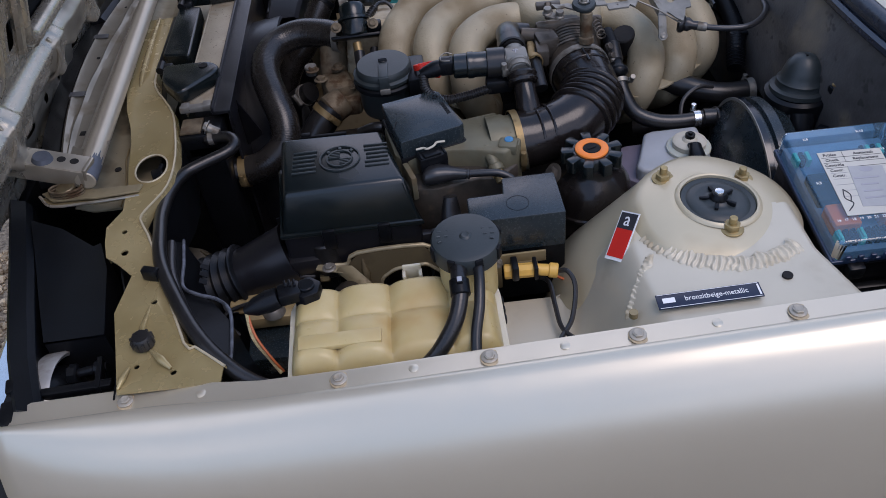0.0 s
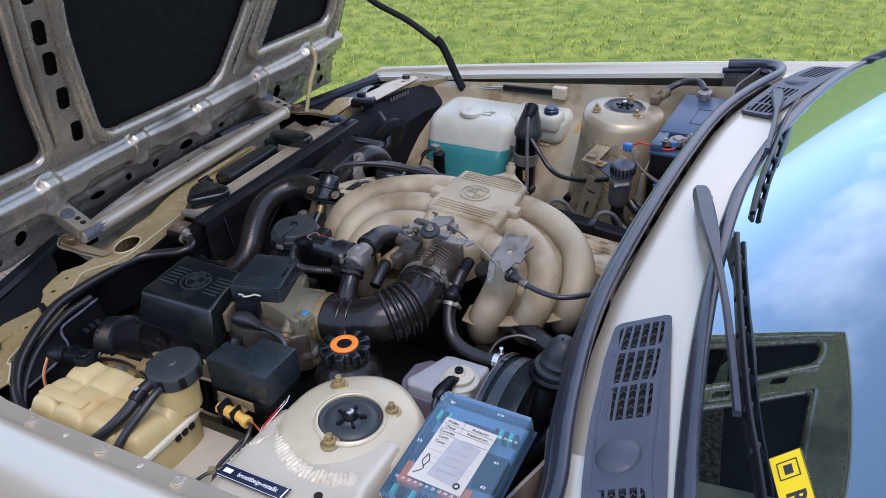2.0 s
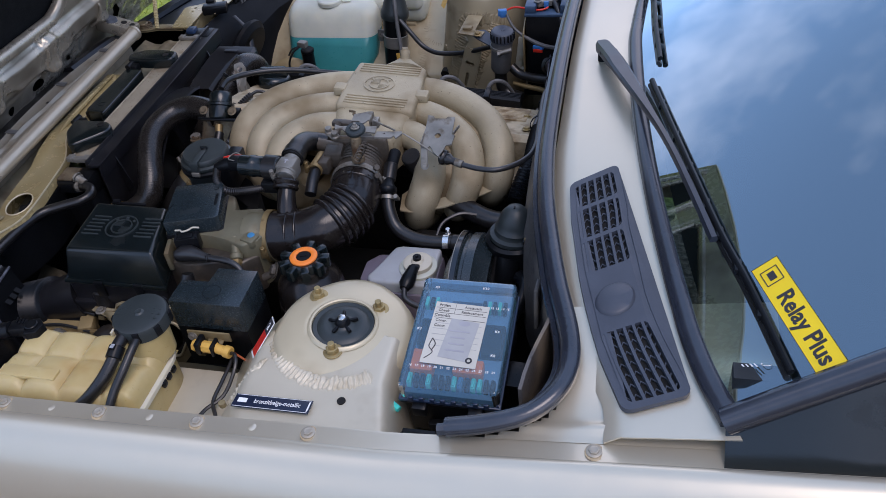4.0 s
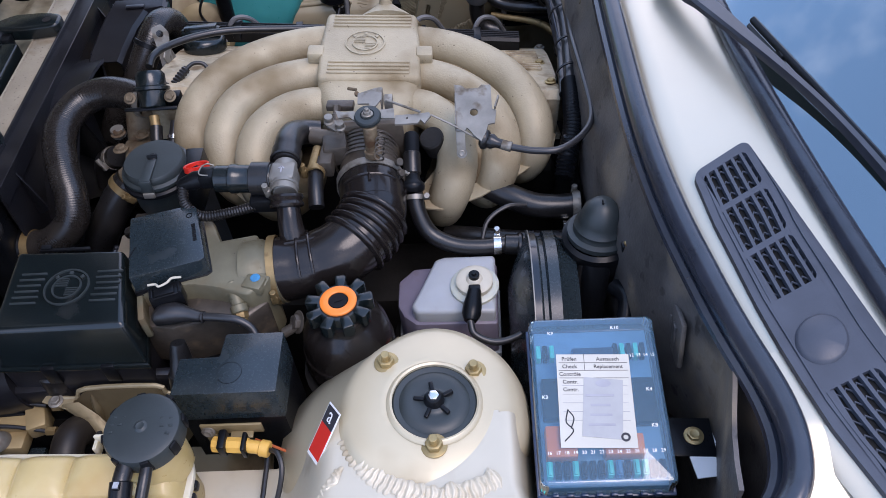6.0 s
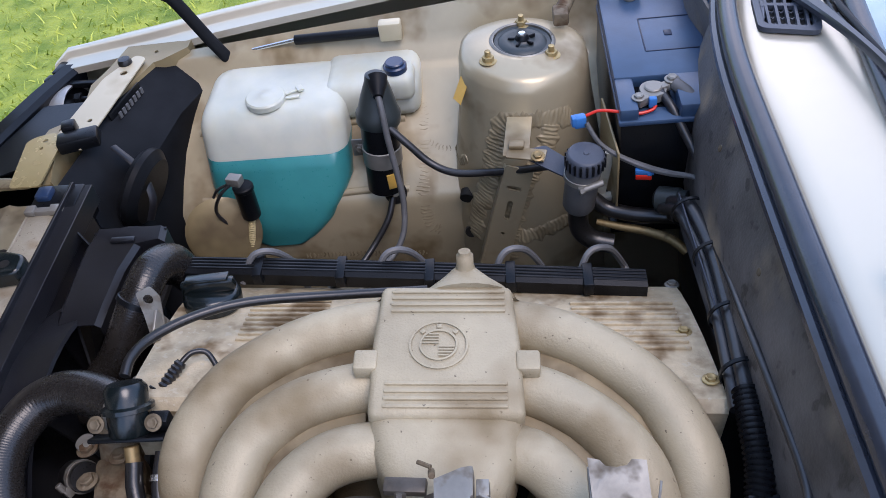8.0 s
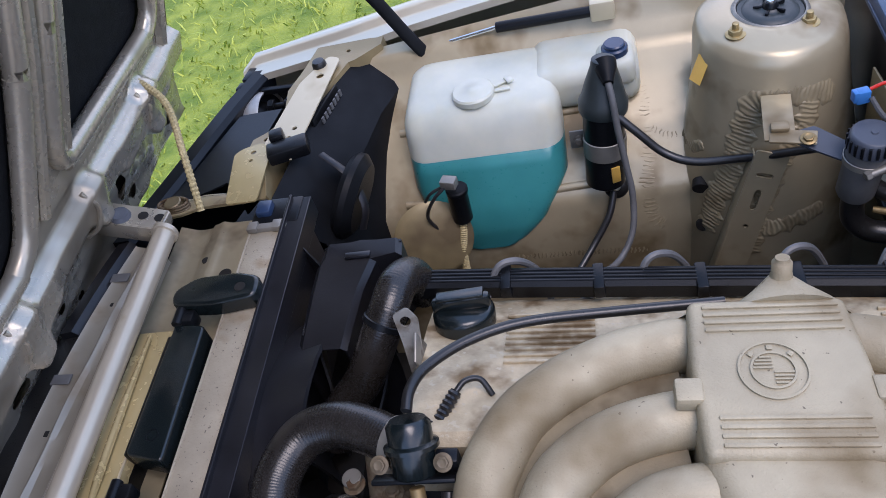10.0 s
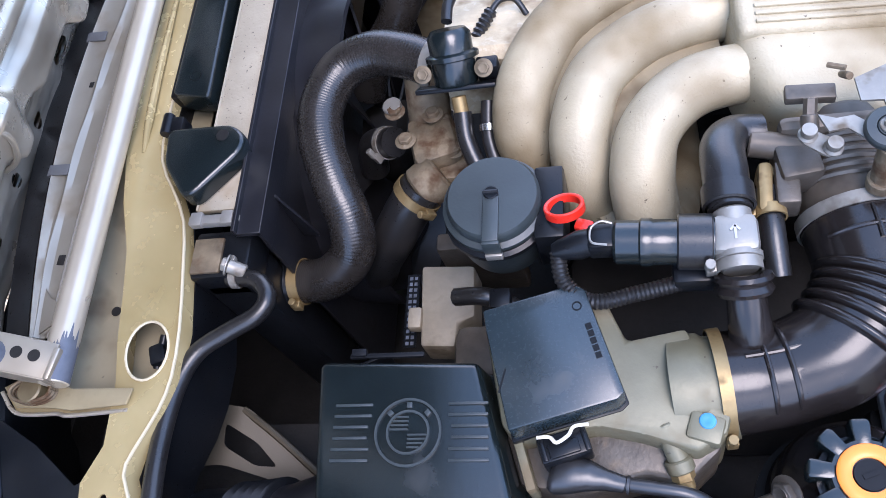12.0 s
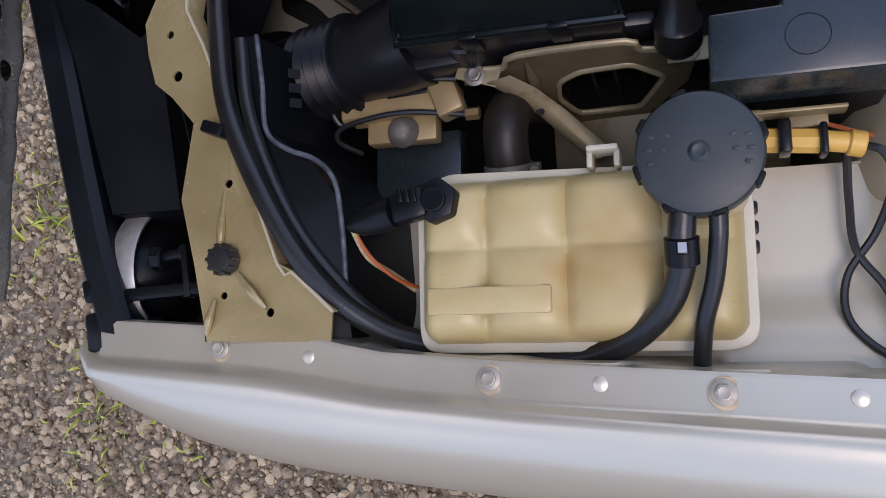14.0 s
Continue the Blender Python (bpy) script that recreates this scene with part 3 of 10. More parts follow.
def ground_mat():
    """Gravel that gives way to grass past the car."""
    m = bpy.data.materials.new("gravel_and_grass_soil")
    m.use_nodes = True
    nd, lk = m.node_tree.nodes, m.node_tree.links
    b = nd["Principled BSDF"]
    geo = nd.new("ShaderNodeNewGeometry")
    sep = nd.new("ShaderNodeSeparateXYZ")
    lk.new(geo.outputs["Position"], sep.inputs["Vector"])
    wob = nd.new("ShaderNodeTexNoise")
    wob.inputs["Scale"].default_value, wob.inputs["Detail"].default_value = 1.3, 6
    lk.new(geo.outputs["Position"], wob.inputs["Vector"])
    edge = nd.new("ShaderNodeMath")
    edge.operation = "MULTIPLY_ADD"
    edge.inputs[1].default_value = 0.9
    lk.new(wob.outputs["Fac"], edge.inputs[0])
    lk.new(sep.outputs["Y"], edge.inputs[2])
    step = nd.new("ShaderNodeMapRange")
    step.inputs["From Min"].default_value, step.inputs["From Max"].default_value = 1.15, 1.35
    lk.new(edge.outputs["Value"], step.inputs["Value"])

    def ramp_of(sc, cols, detail=4):
        n = nd.new("ShaderNodeTexNoise")
        n.inputs["Scale"].default_value, n.inputs["Detail"].default_value = sc, detail
        lk.new(geo.outputs["Position"], n.inputs["Vector"])
        r = nd.new("ShaderNodeValToRGB")
        e = r.color_ramp.elements
        e[0].position, e[0].color, e[1].position, e[1].color = 0.35, (*cols[0], 1), 0.68, (*cols[1], 1)
        lk.new(n.outputs["Fac"], r.inputs["Fac"])
        return r.outputs["Color"], n.outputs["Fac"]

    stone, sf = ramp_of(70, ((0.080, 0.060, 0.040), (0.29, 0.232, 0.160)))
    grass, gf = ramp_of(9, ((0.12, 0.185, 0.018), (0.32, 0.36, 0.05)), 9)
    mx = nd.new("ShaderNodeMix")
    mx.data_type = "RGBA"
    lk.new(step.outputs["Result"], mx.inputs["Factor"])
    lk.new(stone, mx.inputs["A"])
    lk.new(grass, mx.inputs["B"])
    lk.new(mx.outputs["Result"], b.inputs["Base Color"])
    b.inputs["Roughness"].default_value = 0.9
    bp = nd.new("ShaderNodeBump")
    bp.inputs["Strength"].default_value, bp.inputs["Distance"].default_value = 0.7, 0.02
    lk.new(sf, bp.inputs["Height"])
    lk.new(bp.outputs["Normal"], b.inputs["Normal"])
    return m


def island_mat(name, a, c, rough=0.8):
    """Loose pieces, each with a tone of its own."""
    m = bpy.data.materials.new(name)
    m.use_nodes = True
    nd, lk = m.node_tree.nodes, m.node_tree.links
    b = nd["Principled BSDF"]
    geo = nd.new("ShaderNodeNewGeometry")
    r = nd.new("ShaderNodeValToRGB")
    e = r.color_ramp.elements
    e[0].color, e[1].color = (*a, 1), (*c, 1)
    lk.new(geo.outputs["Random Per Island"], r.inputs["Fac"])
    lk.new(r.outputs["Color"], b.inputs["Base Color"])
    b.inputs["Roughness"].default_value = rough
    return m


M_GROUND = ground_mat()
M_STONES = island_mat("gravel_stones", (0.12, 0.085, 0.050), (0.50, 0.39, 0.25))
M_BLADES = island_mat("grass_blades", (0.15, 0.23, 0.018), (0.50, 0.52, 0.08), 0.6)

# ---- ground ----
solo("ground", ([(-400, -400, 0), (400, -400, 0), (400, 400, 0), (-400, 400, 0)], [[0, 1, 2, 3]]), M_GROUND,
     "gravel drive giving way to mown green grass", "ground", kind="structure", loc=Vector((0, 0, 0)))


def scatter_stones():
    rng = random.Random(4)
    V, F = [], []
    ico = bmesh.new()
    bmesh.ops.create_icosphere(ico, subdivisions=1, radius=1)
    base, faces = from_bm(ico)
    for k in range(32000):
        x, y = rng.uniform(-1.9, -0.55), rng.uniform(-1.6, 0.5)
        if rng.random() < 0.25:
            x, y = rng.uniform(-1.6, 0.2), rng.uniform(-1.9, -0.8)
        r = rng.choice((0.0028, 0.0035, 0.004, 0.005, 0.0065, 0.010)) * rng.uniform(0.8, 1.25)
        m = at((x, y, r * 0.35), rng.uniform(0, 360), rng.uniform(0, 360), rng.uniform(0, 360)) @ Matrix.Diagonal((r * rng.uniform(0.8, 1.5), r, r * rng.uniform(0.5, 0.9), 1))
        n = len(V)
        V += [m @ (p * rng.uniform(0.85, 1.12)) for p in base]
        F += [[i + n for i in q] for q in faces]
    return V, F


def scatter_grass():
    rng = random.Random(9)
    V, F = [], []
    spots = [(rng.uniform(-4.5, 2.2), 0.95 + 4.6 * rng.random() ** 1.5) for _ in range(26000)]
    for _ in range(26):
        cx, cy = rng.uniform(-2.0, -1.0), rng.uniform(-0.9, 0.5)
        spots += [(rng.gauss(cx, 0.05), rng.gauss(cy, 0.07)) for _ in range(60)]
    for x, y in spots:
        h, w, a = rng.uniform(0.012, 0.034), rng.uniform(0.002, 0.0045), rng.uniform(0, 6.283)
        lean = rng.uniform(0.6, 1.8) * h
        b = rng.uniform(0, 6.283)
        dx, dy = math.cos(a) * w, math.sin(a) * w
        lx, ly = math.cos(b) * lean, math.sin(b) * lean
        n = len(V)
        V += [Vector((x - dx, y - dy, 0)), Vector((x + dx, y + dy, 0)), Vector((x + dx * 0.7 + lx * 0.4, y + dy * 0.7 + ly * 0.4, h * 0.7)),
              Vector((x - dx * 0.7 + lx * 0.4, y - dy * 0.7 + ly * 0.4, h * 0.7)), Vector((x + lx, y + ly, h))]
        F += [[n, n + 1, n + 2, n + 3], [n + 3, n + 2, n + 4]]
    return V, F


def raw(name, g, material, label, category):
    me = bpy.data.meshes.new(name)
    me.from_pydata([tuple(p) for p in g[0]], [], g[1])
    me.materials.append(material)
    return tagged(new(name, me), label, category, kind="stuff")


raw("gravel", scatter_stones(), M_STONES, "loose grey and tan gravel stones on the drive", "gravel")
raw("grass", scatter_grass(), M_BLADES, "short green lawn grass beside the car", "grass")

# ---- car body ----
CY = -0.01
car = thing("car", (0.0, CY, 0.0), "bronze-beige metallic saloon car with its bonnet open", "car")


def smooth01(t):
    t = max(0.0, min(1.0, t))
    return t * t * (3 - 2 * t)


def zf(x):
    """Height of the wing's bolting flange along the car."""
    return 0.848 + 0.105 * x


def wing_y(x):
    """Where the wing's bolting flange begins, across the car."""
    return -0.715 - 0.05 * (min(x, 0.10) + 0.13)


def wing_in(x):
    """How far the flange's inner edge draws back towards the crest behind the front panel."""
    return 0.014 * smooth01((x + 0.62) / 0.15)


def wing_section(x):
    """Section of the near wing at x: from its inner lip over the crest to the sill, as (y, z)."""
    z = zf(x)
    k = max(0.0, min(1.0, (-0.40 - x) / 0.42))
    out = 0.055 * k ** 4
    y0 = wing_y(x) + 0.006 * k
    sec = [(y0, z - 0.012), (y0 - 0.002, z - 0.001), (y0 - 0.005, z), (y0 - 0.030, z), (y0 - 0.034, z + 0.002), (y0 - 0.037, z + 0.010),
           (y0 - 0.041, z + 0.0135), (y0 - 0.048, z + 0.0145), (y0 - 0.062 + out * 0.4, z + 0.012), (y0 - 0.082 + out * 0.7, z + 0.000), (y0 - 0.100 + out, z - 0.022),
           (y0 - 0.113 + out, z - 0.055), (y0 - 0.121 + out, z - 0.10), (y0 - 0.126 + out, z - 0.16), (y0 - 0.127 + out, z - 0.205), (y0 - 0.124 + out, z - 0.214), (y0 - 0.117 + out, z - 0.228), (y0 - 0.118 + out, z - 0.250), (y0 - 0.134 + out, z - 0.33), (y0 - 0.132 + out, z - 0.40), (y0 - 0.110 + out, z - 0.405)]
    pull = (1, 1, 1, 0.65, 0.65, 0.65, 0.6, 0.5, 0.25)
    sec = [(y - wing_in(x) * (pull[i] if i < 9 else 0), q) for i, (y, q) in enumerate(sec)]
    floor_z = 0.575 - 0.17 * smooth01((x + 0.585) / 0.06)
    return [(y + 0.03 * smooth01((floor_z - q) / 0.05), max(q, floor_z - 0.002 * i)) for i, (y, q) in enumerate(sec)]


def wing_sheet():
    xs = [-0.765, -0.755, -0.74, -0.725, -0.70, -0.66, -0.62, -0.595, -0.58, -0.565, -0.55, -0.53, -0.5, -0.4, -0.3, -0.2, -0.1, 0.0, 0.1, 0.2, 0.3, 0.42, 0.55, 0.8, 1.2, 1.6, 1.92]
    rings = [[(x, y, z) for y, z in wing_section(x)] for x in xs]
    nose = [(-0.788, p[1] * 0.985 + 0.006, p[2] - 0.016) for i, p in enumerate(rings[0])]
    return thick(loft([nose] + rings, cap=False, closed=False), 0.0022)


near_wing = part("wing", wing_sheet(), M_PAINT, car, "beige metallic front wing", flat=60)
part("wing", mirror(wing_sheet(), CY), M_PAINT, car, "beige metallic front wing", flat=60)
for x in (-0.64, -0.419, -0.272, -0.133, 0.011, 0.323):
    y = wing_section(x)[3][0] + 0.011
    part("bolt", hexbolt((x, y, zf(x) + 0.0008), (0, 0, 1), 0.0056, 0.0040, 1.45), M_BOLTP, near_wing)
    part("rust_stain", lathe([(0, 0.0005), (0.0098, 0.0005), (0.0104, 0.0)], 18, at((x + 0.001, y - 0.0005, zf(x) + 0.0003))), M_RUSTST, near_wing)
for x in (-0.56, -0.345, -0.20, -0.06):
    y = wing_section(x)[3][0] + 0.012
    part("dimple", lathe([(0, 0.0012), (0.003, 0.0011), (0.005, 0.0003), (0.0056, -0.001)], 14, at((x, y, zf(x)))), M_PAINT, near_wing)


# inner wings: a ledge by the flange, a lower shelf before the strut tower
def apron_z(x, y):
    d = -y
    shelf = 0.728 + 0.02 * smooth01((d - 0.66) / 0.05)
    ledge = 0.828 + 0.06 * (x + 0.05)
    k = min(smooth01((x + 0.175) / 0.075), 1 - smooth01((math.hypot(min(0.0, x + 0.004), (y + 0.575) * 0.35) - 0.100) / 0.080))
    shelf -= 0.10 * (1 - smooth01((x + 0.500) / 0.015)) * (1 - smooth01((d - 0.688) / 0.012))
    z = shelf + (ledge - shelf) * k
    end = 0.062 + 0.25 * max(0.0, d - 0.655)
    if x > end:
        z = ledge - (ledge - 0.62) * smooth01((x - end) / 0.05) ** 1.5
    lip = smooth01((d + wing_y(x) - wing_in(x) + 0.004) / 0.004)
    return z + (zf(x) - 0.006 - z) * lip


def apron_sheet():
    top = grid(260, 36, lambda u, v: (-0.60 + 1.05 * u, -0.585 - 0.160 * v, apron_z(-0.60 + 1.05 * u, -0.585 - 0.160 * v)))
    wall = grid(40, 6, lambda u, v: (-0.60 + 1.05 * u, -0.585 + 0.01 * v, apron_z(-0.60 + 1.05 * u, -0.585) * (1 - v) + 0.30 * v))
    return join(top, wall)


near_apron = part("inner_wing", thick(apron_sheet(), 0.002), M_SHELF, car, "beige painted inner wing", flat=50)


def far_wall(u, v):
    x = -0.62 + 1.07 * u
    top_y = 0.665
    prof = [(top_y, zf(x) - 0.012), (0.645, 0.775), (0.620, 0.745), (0.575, 0.720), (0.520, 0.685), (0.480, 0.648), (0.450, 0.615), (0.436, 0.56), (0.43, 0.30)]
    i = min(int(v * 8), 7)
    f = v * 8 - i
    return (x, prof[i][0] * (1 - f) + prof[i + 1][0] * f, prof[i][1] * (1 - f) + prof[i + 1][1] * f)


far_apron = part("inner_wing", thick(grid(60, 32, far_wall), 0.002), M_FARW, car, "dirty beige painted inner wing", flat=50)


def tower(cx, cy, sgn):
    """Strut tower: a domed top with a round opening, flaring to the inner wing."""
    n = 56
    rings = []
    for k, (r, z, oy) in enumerate(((0.041, 0.8385, 0), (0.043, 0.8405, 0), (0.052, 0.8395, 0), (0.066, 0.836, 0), (0.079, 0.8325, 0), (0.0865, 0.8275, 0.001), (0.0905, 0.812, 0.003),
                                    (0.094, 0.772, 0.006), (0.100, 0.730, 0.010), (0.110, 0.66, 0.014), (0.122, 0.58, 0.018), (0.13, 0.42, 0.02), (0.13, 0.32, 0.02))):
        rg = []
        for i in range(n):
            a = 2 * math.pi * i / n
            rr = r
            if 4 <= k <= 6:
                rr += 0.004 * max(0, math.cos(3 * (a - radians(90 if sgn < 0 else -90)) ))
            if sgn < 0:
                rr += (0, 0, 0, 0, 0, 0.001, 0.006, 0.046, 0.074, 0.076, 0.07, 0.06, 0.06)[k] * max(0.0, -math.cos(a)) ** 1.3
            x, y = cx + rr * math.cos(a), cy + oy * -sgn + rr * math.sin(a)
            tilt = -0.07 * (x - cx) - 0.04 * sgn * (y - cy) if k < 7 else 0
            rg.append((x, y, z + tilt))
        rings.append(rg)
    return loft(rings, cap=False)


STUDS = ((-0.0475, 0.045), (0.038, 0.035), (0.000, -0.045))
for cx, cy, sgn, label in ((-0.004, -0.575, -1, "beige strut tower with a red and black warning label"), (-0.004, 0.512, 1, "beige strut tower with beaded seam sealer")):
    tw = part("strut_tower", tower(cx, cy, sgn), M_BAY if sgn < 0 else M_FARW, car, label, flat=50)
    mnt = lathe([(0.0, 0.005), (0.010, 0.006), (0.012, 0.004), (0.016, 0.003), (0.022, 0.0045), (0.030, 0.004), (0.034, 0.001), (0.039, 0.002), (0.041, 0.0005), (0.042, -0.02)], 40, at((cx, cy, 0.8375), 0, 4, 0))
    mount = part("strut_mount", mnt, M_CAPM, tw, "black rubber strut mount")
    ribs = join(*[box((cx + 0.013 * math.cos(a), cy + 0.013 * math.sin(a), 0.842), (0.014, 0.004, 0.006), 0.001, rz=math.degrees(a)) for a in (0.5, 1.76, 3.0, 4.3, 5.5)])
    part("hub", join(lathe([(0, 0.012), (0.007, 0.011), (0.010, 0.006), (0.0105, 0)], 20, at((cx, cy, 0.839))), ribs), M_BLACK, tw)
    part("centre_nut", prism(ring_pts(cx, cy, 0.0055, n=6), 0.848, 0.853, 0.0008), M_STEEL, tw)
    rim = lathe([(0.0405, -0.001), (0.0405, 0.0025), (0.0425, 0.0035), (0.0455, 0.002), (0.0465, 0.0)], 40, at((cx, cy, 0.8395), 0, 4, 0))
    part("rim", rim, M_ZINC if sgn > 0 else M_BAY, tw)
    for sx, sy in STUDS:
        p = Vector((cx + sx, cy - sgn * sy, 0.8375 - 0.07 * sx))
        part("stud", join(hexbolt(p, (0, 0, 1), 0.0085, 0.008), cyl(p, p + Vector((0, 0, 0.016)), 0.0042, 12)), M_YELLOWZ, tw)


def sealer(points, normal, width, h, seed):
    """A broad crinkled band of brushed seam sealer lying on a surface; normal(p) points out of it."""
    P = resample(spline(points, 10), 0.0010)
    V, F, n = [], [], 12
    s = 0.0
    for j, p in enumerate(P):
        t = (P[min(j + 1, len(P) - 1)] - P[max(j - 1, 0)]).normalized()
        nn = Vector(normal(p)).normalized()
        side = t.cross(nn).normalized()
        s += 0.0010
        end = min(1.0, j / 6, (len(P) - 1 - j) / 6)
        wl, wr = (width * (0.5 + 0.28 * noise.noise(Vector((s * 95, q, seed)))) * (0.4 + 0.6 * end) for q in (0.0, 7.0))
        for i in range(n + 1):
            v = i / n * 2 - 1
            o = side * (v * (wl if v < 0 else wr))
            wave = s * 1050 + 3.0 * noise.noise(Vector((s * 110, v * 1.6, seed))) + 1.6 * v * v + 0.8 * v
            ridge = 0.5 + 0.5 * math.sin(wave) * (0.6 + 0.4 * noise.noise(Vector((s * 300, v * 6, seed + 3))))
            hh = h * max(0.0, 1 - abs(v) ** 5) * (0.22 + 0.78 * ridge ** 1.4) * end - 0.0012 * abs(v) ** 5
            V.append(p + o + nn * hh)
    for j in range(len(P) - 1):
        for i in range(n):
            k = j * (n + 1) + i
            F.append([k, k + 1, k + n + 2, k + n + 1])
    return V, F


def arc_pts(cx, cy, r, a0, a1, z, n=12, dz=0.0):
    return [(cx + r * math.cos(radians(a0 + (a1 - a0) * i / n)), cy + r * math.sin(radians(a0 + (a1 - a0) * i / n)), z + dz * i / n) for i in range(n + 1)]


def near_n(p):
    d = Vector((p.x + 0.004, p.y + 0.575, 0)).normalized()
    return d * 0.30 + Vector((0, 0, 0.95))


band = [(-0.004 + (0.0885 + 0.008 * max(0, (q - 250) / 60)) * math.cos(radians(q)), -0.575 + (0.0885 + 0.008 * max(0, (q - 250) / 60)) * math.sin(radians(q))) for q in range(196, 312, 8)]
part("sealer_bead", sealer([(x, y, 0.8285 + 0.06 * (x + 0.05)) for x, y in band], near_n, 0.021, 0.0058, 3), M_SEALER, near_apron, "crinkled beige seam sealer", flat=80)
part("sealer_bead", sealer(arc_pts(-0.004, -0.577, 0.0985, 160, 200, 0.765, dz=0.052), lambda p: (p.x + 0.004, p.y + 0.575, 0.03), 0.016, 0.002, 4), M_SEALER, near_apron, flat=80)
part("sealer_bead", sealer([(-0.090, -0.632, 0.8275), (-0.103, -0.650, 0.823), (-0.117, -0.672, 0.810), (-0.128, -0.690, 0.797)], lambda p: (-0.45, -0.1, 0.9), 0.010, 0.0035, 9), M_SEALER, near_apron, flat=80)
part("hole", cyl((0.028, -0.690, 0.826), (0.028, -0.690, 0.8348), 0.0052, 14, bev=0.02), M_DARK, near_apron)
part("hole", cyl((-0.125, -0.700, 0.812), (-0.125, -0.700, 0.8185), 0.0045, 14, bev=0.02), M_BAYD, near_apron)


def far_y(x, z):
    """How far out the far inner wing or its strut tower lies at x and z."""
    y = float(np.interp(z, (0.30, 0.56, 0.615, 0.648, 0.685, 0.720, 0.745, 0.775, 0.836), (0.43, 0.436, 0.450, 0.480, 0.520, 0.575, 0.620, 0.645, 0.665)))
    r = float(np.interp(-z, (-0.8325, -0.8275, -0.812, -0.772, -0.730, -0.66, -0.58, -0.42), (0.079, 0.0865, 0.0905, 0.094, 0.100, 0.110, 0.122, 0.13)))
    o = float(np.interp(-z, (-0.812, -0.772, -0.730, -0.66, -0.58, -0.42), (0.003, 0.006, 0.010, 0.014, 0.018, 0.02)))
    if abs(x + 0.004) < r:
        y = min(y, 0.512 - o - math.sqrt(r * r - (x + 0.004) ** 2))
    return y


def on_far(p):
    e = 0.004
    n = Vector((far_y(p.x + e, p.z) - far_y(p.x - e, p.z), -2 * e, far_y(p.x, p.z + e) - far_y(p.x, p.z - e)))
    n.x, n.z = max(-2 * e, min(2 * e, n.x)), max(-2 * e, min(2 * e, n.z))
    return n


for k, (pts, w) in enumerate((
        ([(-0.161, 0.716), (-0.161, 0.692), (-0.163, 0.658), (-0.168, 0.620), (-0.163, 0.574), (-0.145, 0.558)], 0.022),
        ([(-0.160, 0.679), (-0.131, 0.668), (-0.110, 0.674), (-0.094, 0.692)], 0.014),
        ([(0.060, 0.765), (0.030, 0.774), (-0.008, 0.780), (-0.036, 0.773), (-0.046, 0.750), (-0.054, 0.715), (-0.068, 0.667), (-0.084, 0.618), (-0.096, 0.567)], 0.026),
        ([(0.030, 0.770), (0.020, 0.735), (-0.008, 0.690), (-0.020, 0.653), (-0.033, 0.613), (-0.043, 0.548)], 0.022),
        ([(-0.032, 0.590), (-0.009, 0.595), (0.010, 0.601), (0.05, 0.61)], 0.020),
        ([(-0.379, 0.522), (-0.292, 0.520), (-0.218, 0.516), (-0.174, 0.513)], 0.014))):
    line = [Vector((q.x, far_y(q.x, q.z) - 0.0008, q.z)) for q in spline([(x, 0, z) for x, z in pts], 8)]
    part("sealer_bead", sealer(line[::3] + line[-1:], on_far, w * 1.25, 0.0022, 20 + k), M_SEALD, far_apron, flat=80)
for z in (0.700, 0.628):
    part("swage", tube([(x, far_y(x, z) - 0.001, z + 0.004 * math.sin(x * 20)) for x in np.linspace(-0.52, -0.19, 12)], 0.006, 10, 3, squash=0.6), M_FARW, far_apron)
part("hole", cyl((-0.098, far_y(-0.098, 0.571) + 0.004, 0.571), (-0.098, far_y(-0.098, 0.571) - 0.0015, 0.572), 0.010, 18, bev=0.02), M_DARK, far_apron)

# front cross panel, both corners
CORNER = [(-0.660, -0.46), (-0.634, -0.527), (-0.589, -0.643), (-0.577, -0.649), (-0.542, -0.680), (-0.542, -0.702),
          (-0.648, -0.700), (-0.662, -0.64), (-0.673, -0.588), (-0.668, -0.524), (-0.690, -0.500), (-0.706, -0.487)]
INNER = [(-0.716, 0.13), (-0.721, -0.05), (-0.711, -0.115), (-0.692, -0.150), (-0.675, -0.185), (-0.662, -0.24), (-0.652, -0.30), (-0.653, -0.343), (-0.659, -0.374), (-0.672, -0.41), (-0.675, -0.43)]
OUTLINE = INNER + CORNER + [(-0.712, -0.462), (-0.715, -0.436), (-0.702, -0.404), (-0.708, -0.345), (-0.714, -0.307), (-0.719, -0.261), (-0.731, -0.211), (-0.747, -0.158), (-0.757, -0.10), (-0.764, -0.045), (-0.764, 0.13)]
FAR_OUTLINE = [(-0.655, -0.36), (-0.672, -0.42)] + CORNER + [(-0.707, -0.434), (-0.712, -0.39), (-0.718, -0.36)]
HOLES = [ring_pts(-0.681, -0.318, 0.0215, 0.027, 24), ring_pts(-0.684, -0.483, 0.0045, n=12), ring_pts(-0.630, -0.578, 0.0035, n=10), ring_pts(-0.594, -0.679, 0.0035, n=10), ring_pts(-0.635, -0.665, 0.003, n=10),
         ring_pts(-0.690, -0.448, 0.0035, n=10)]


def panel_lift(x, y):
    return 0.010 * (x + 0.65) + 0.003 * math.sin(y * 40)


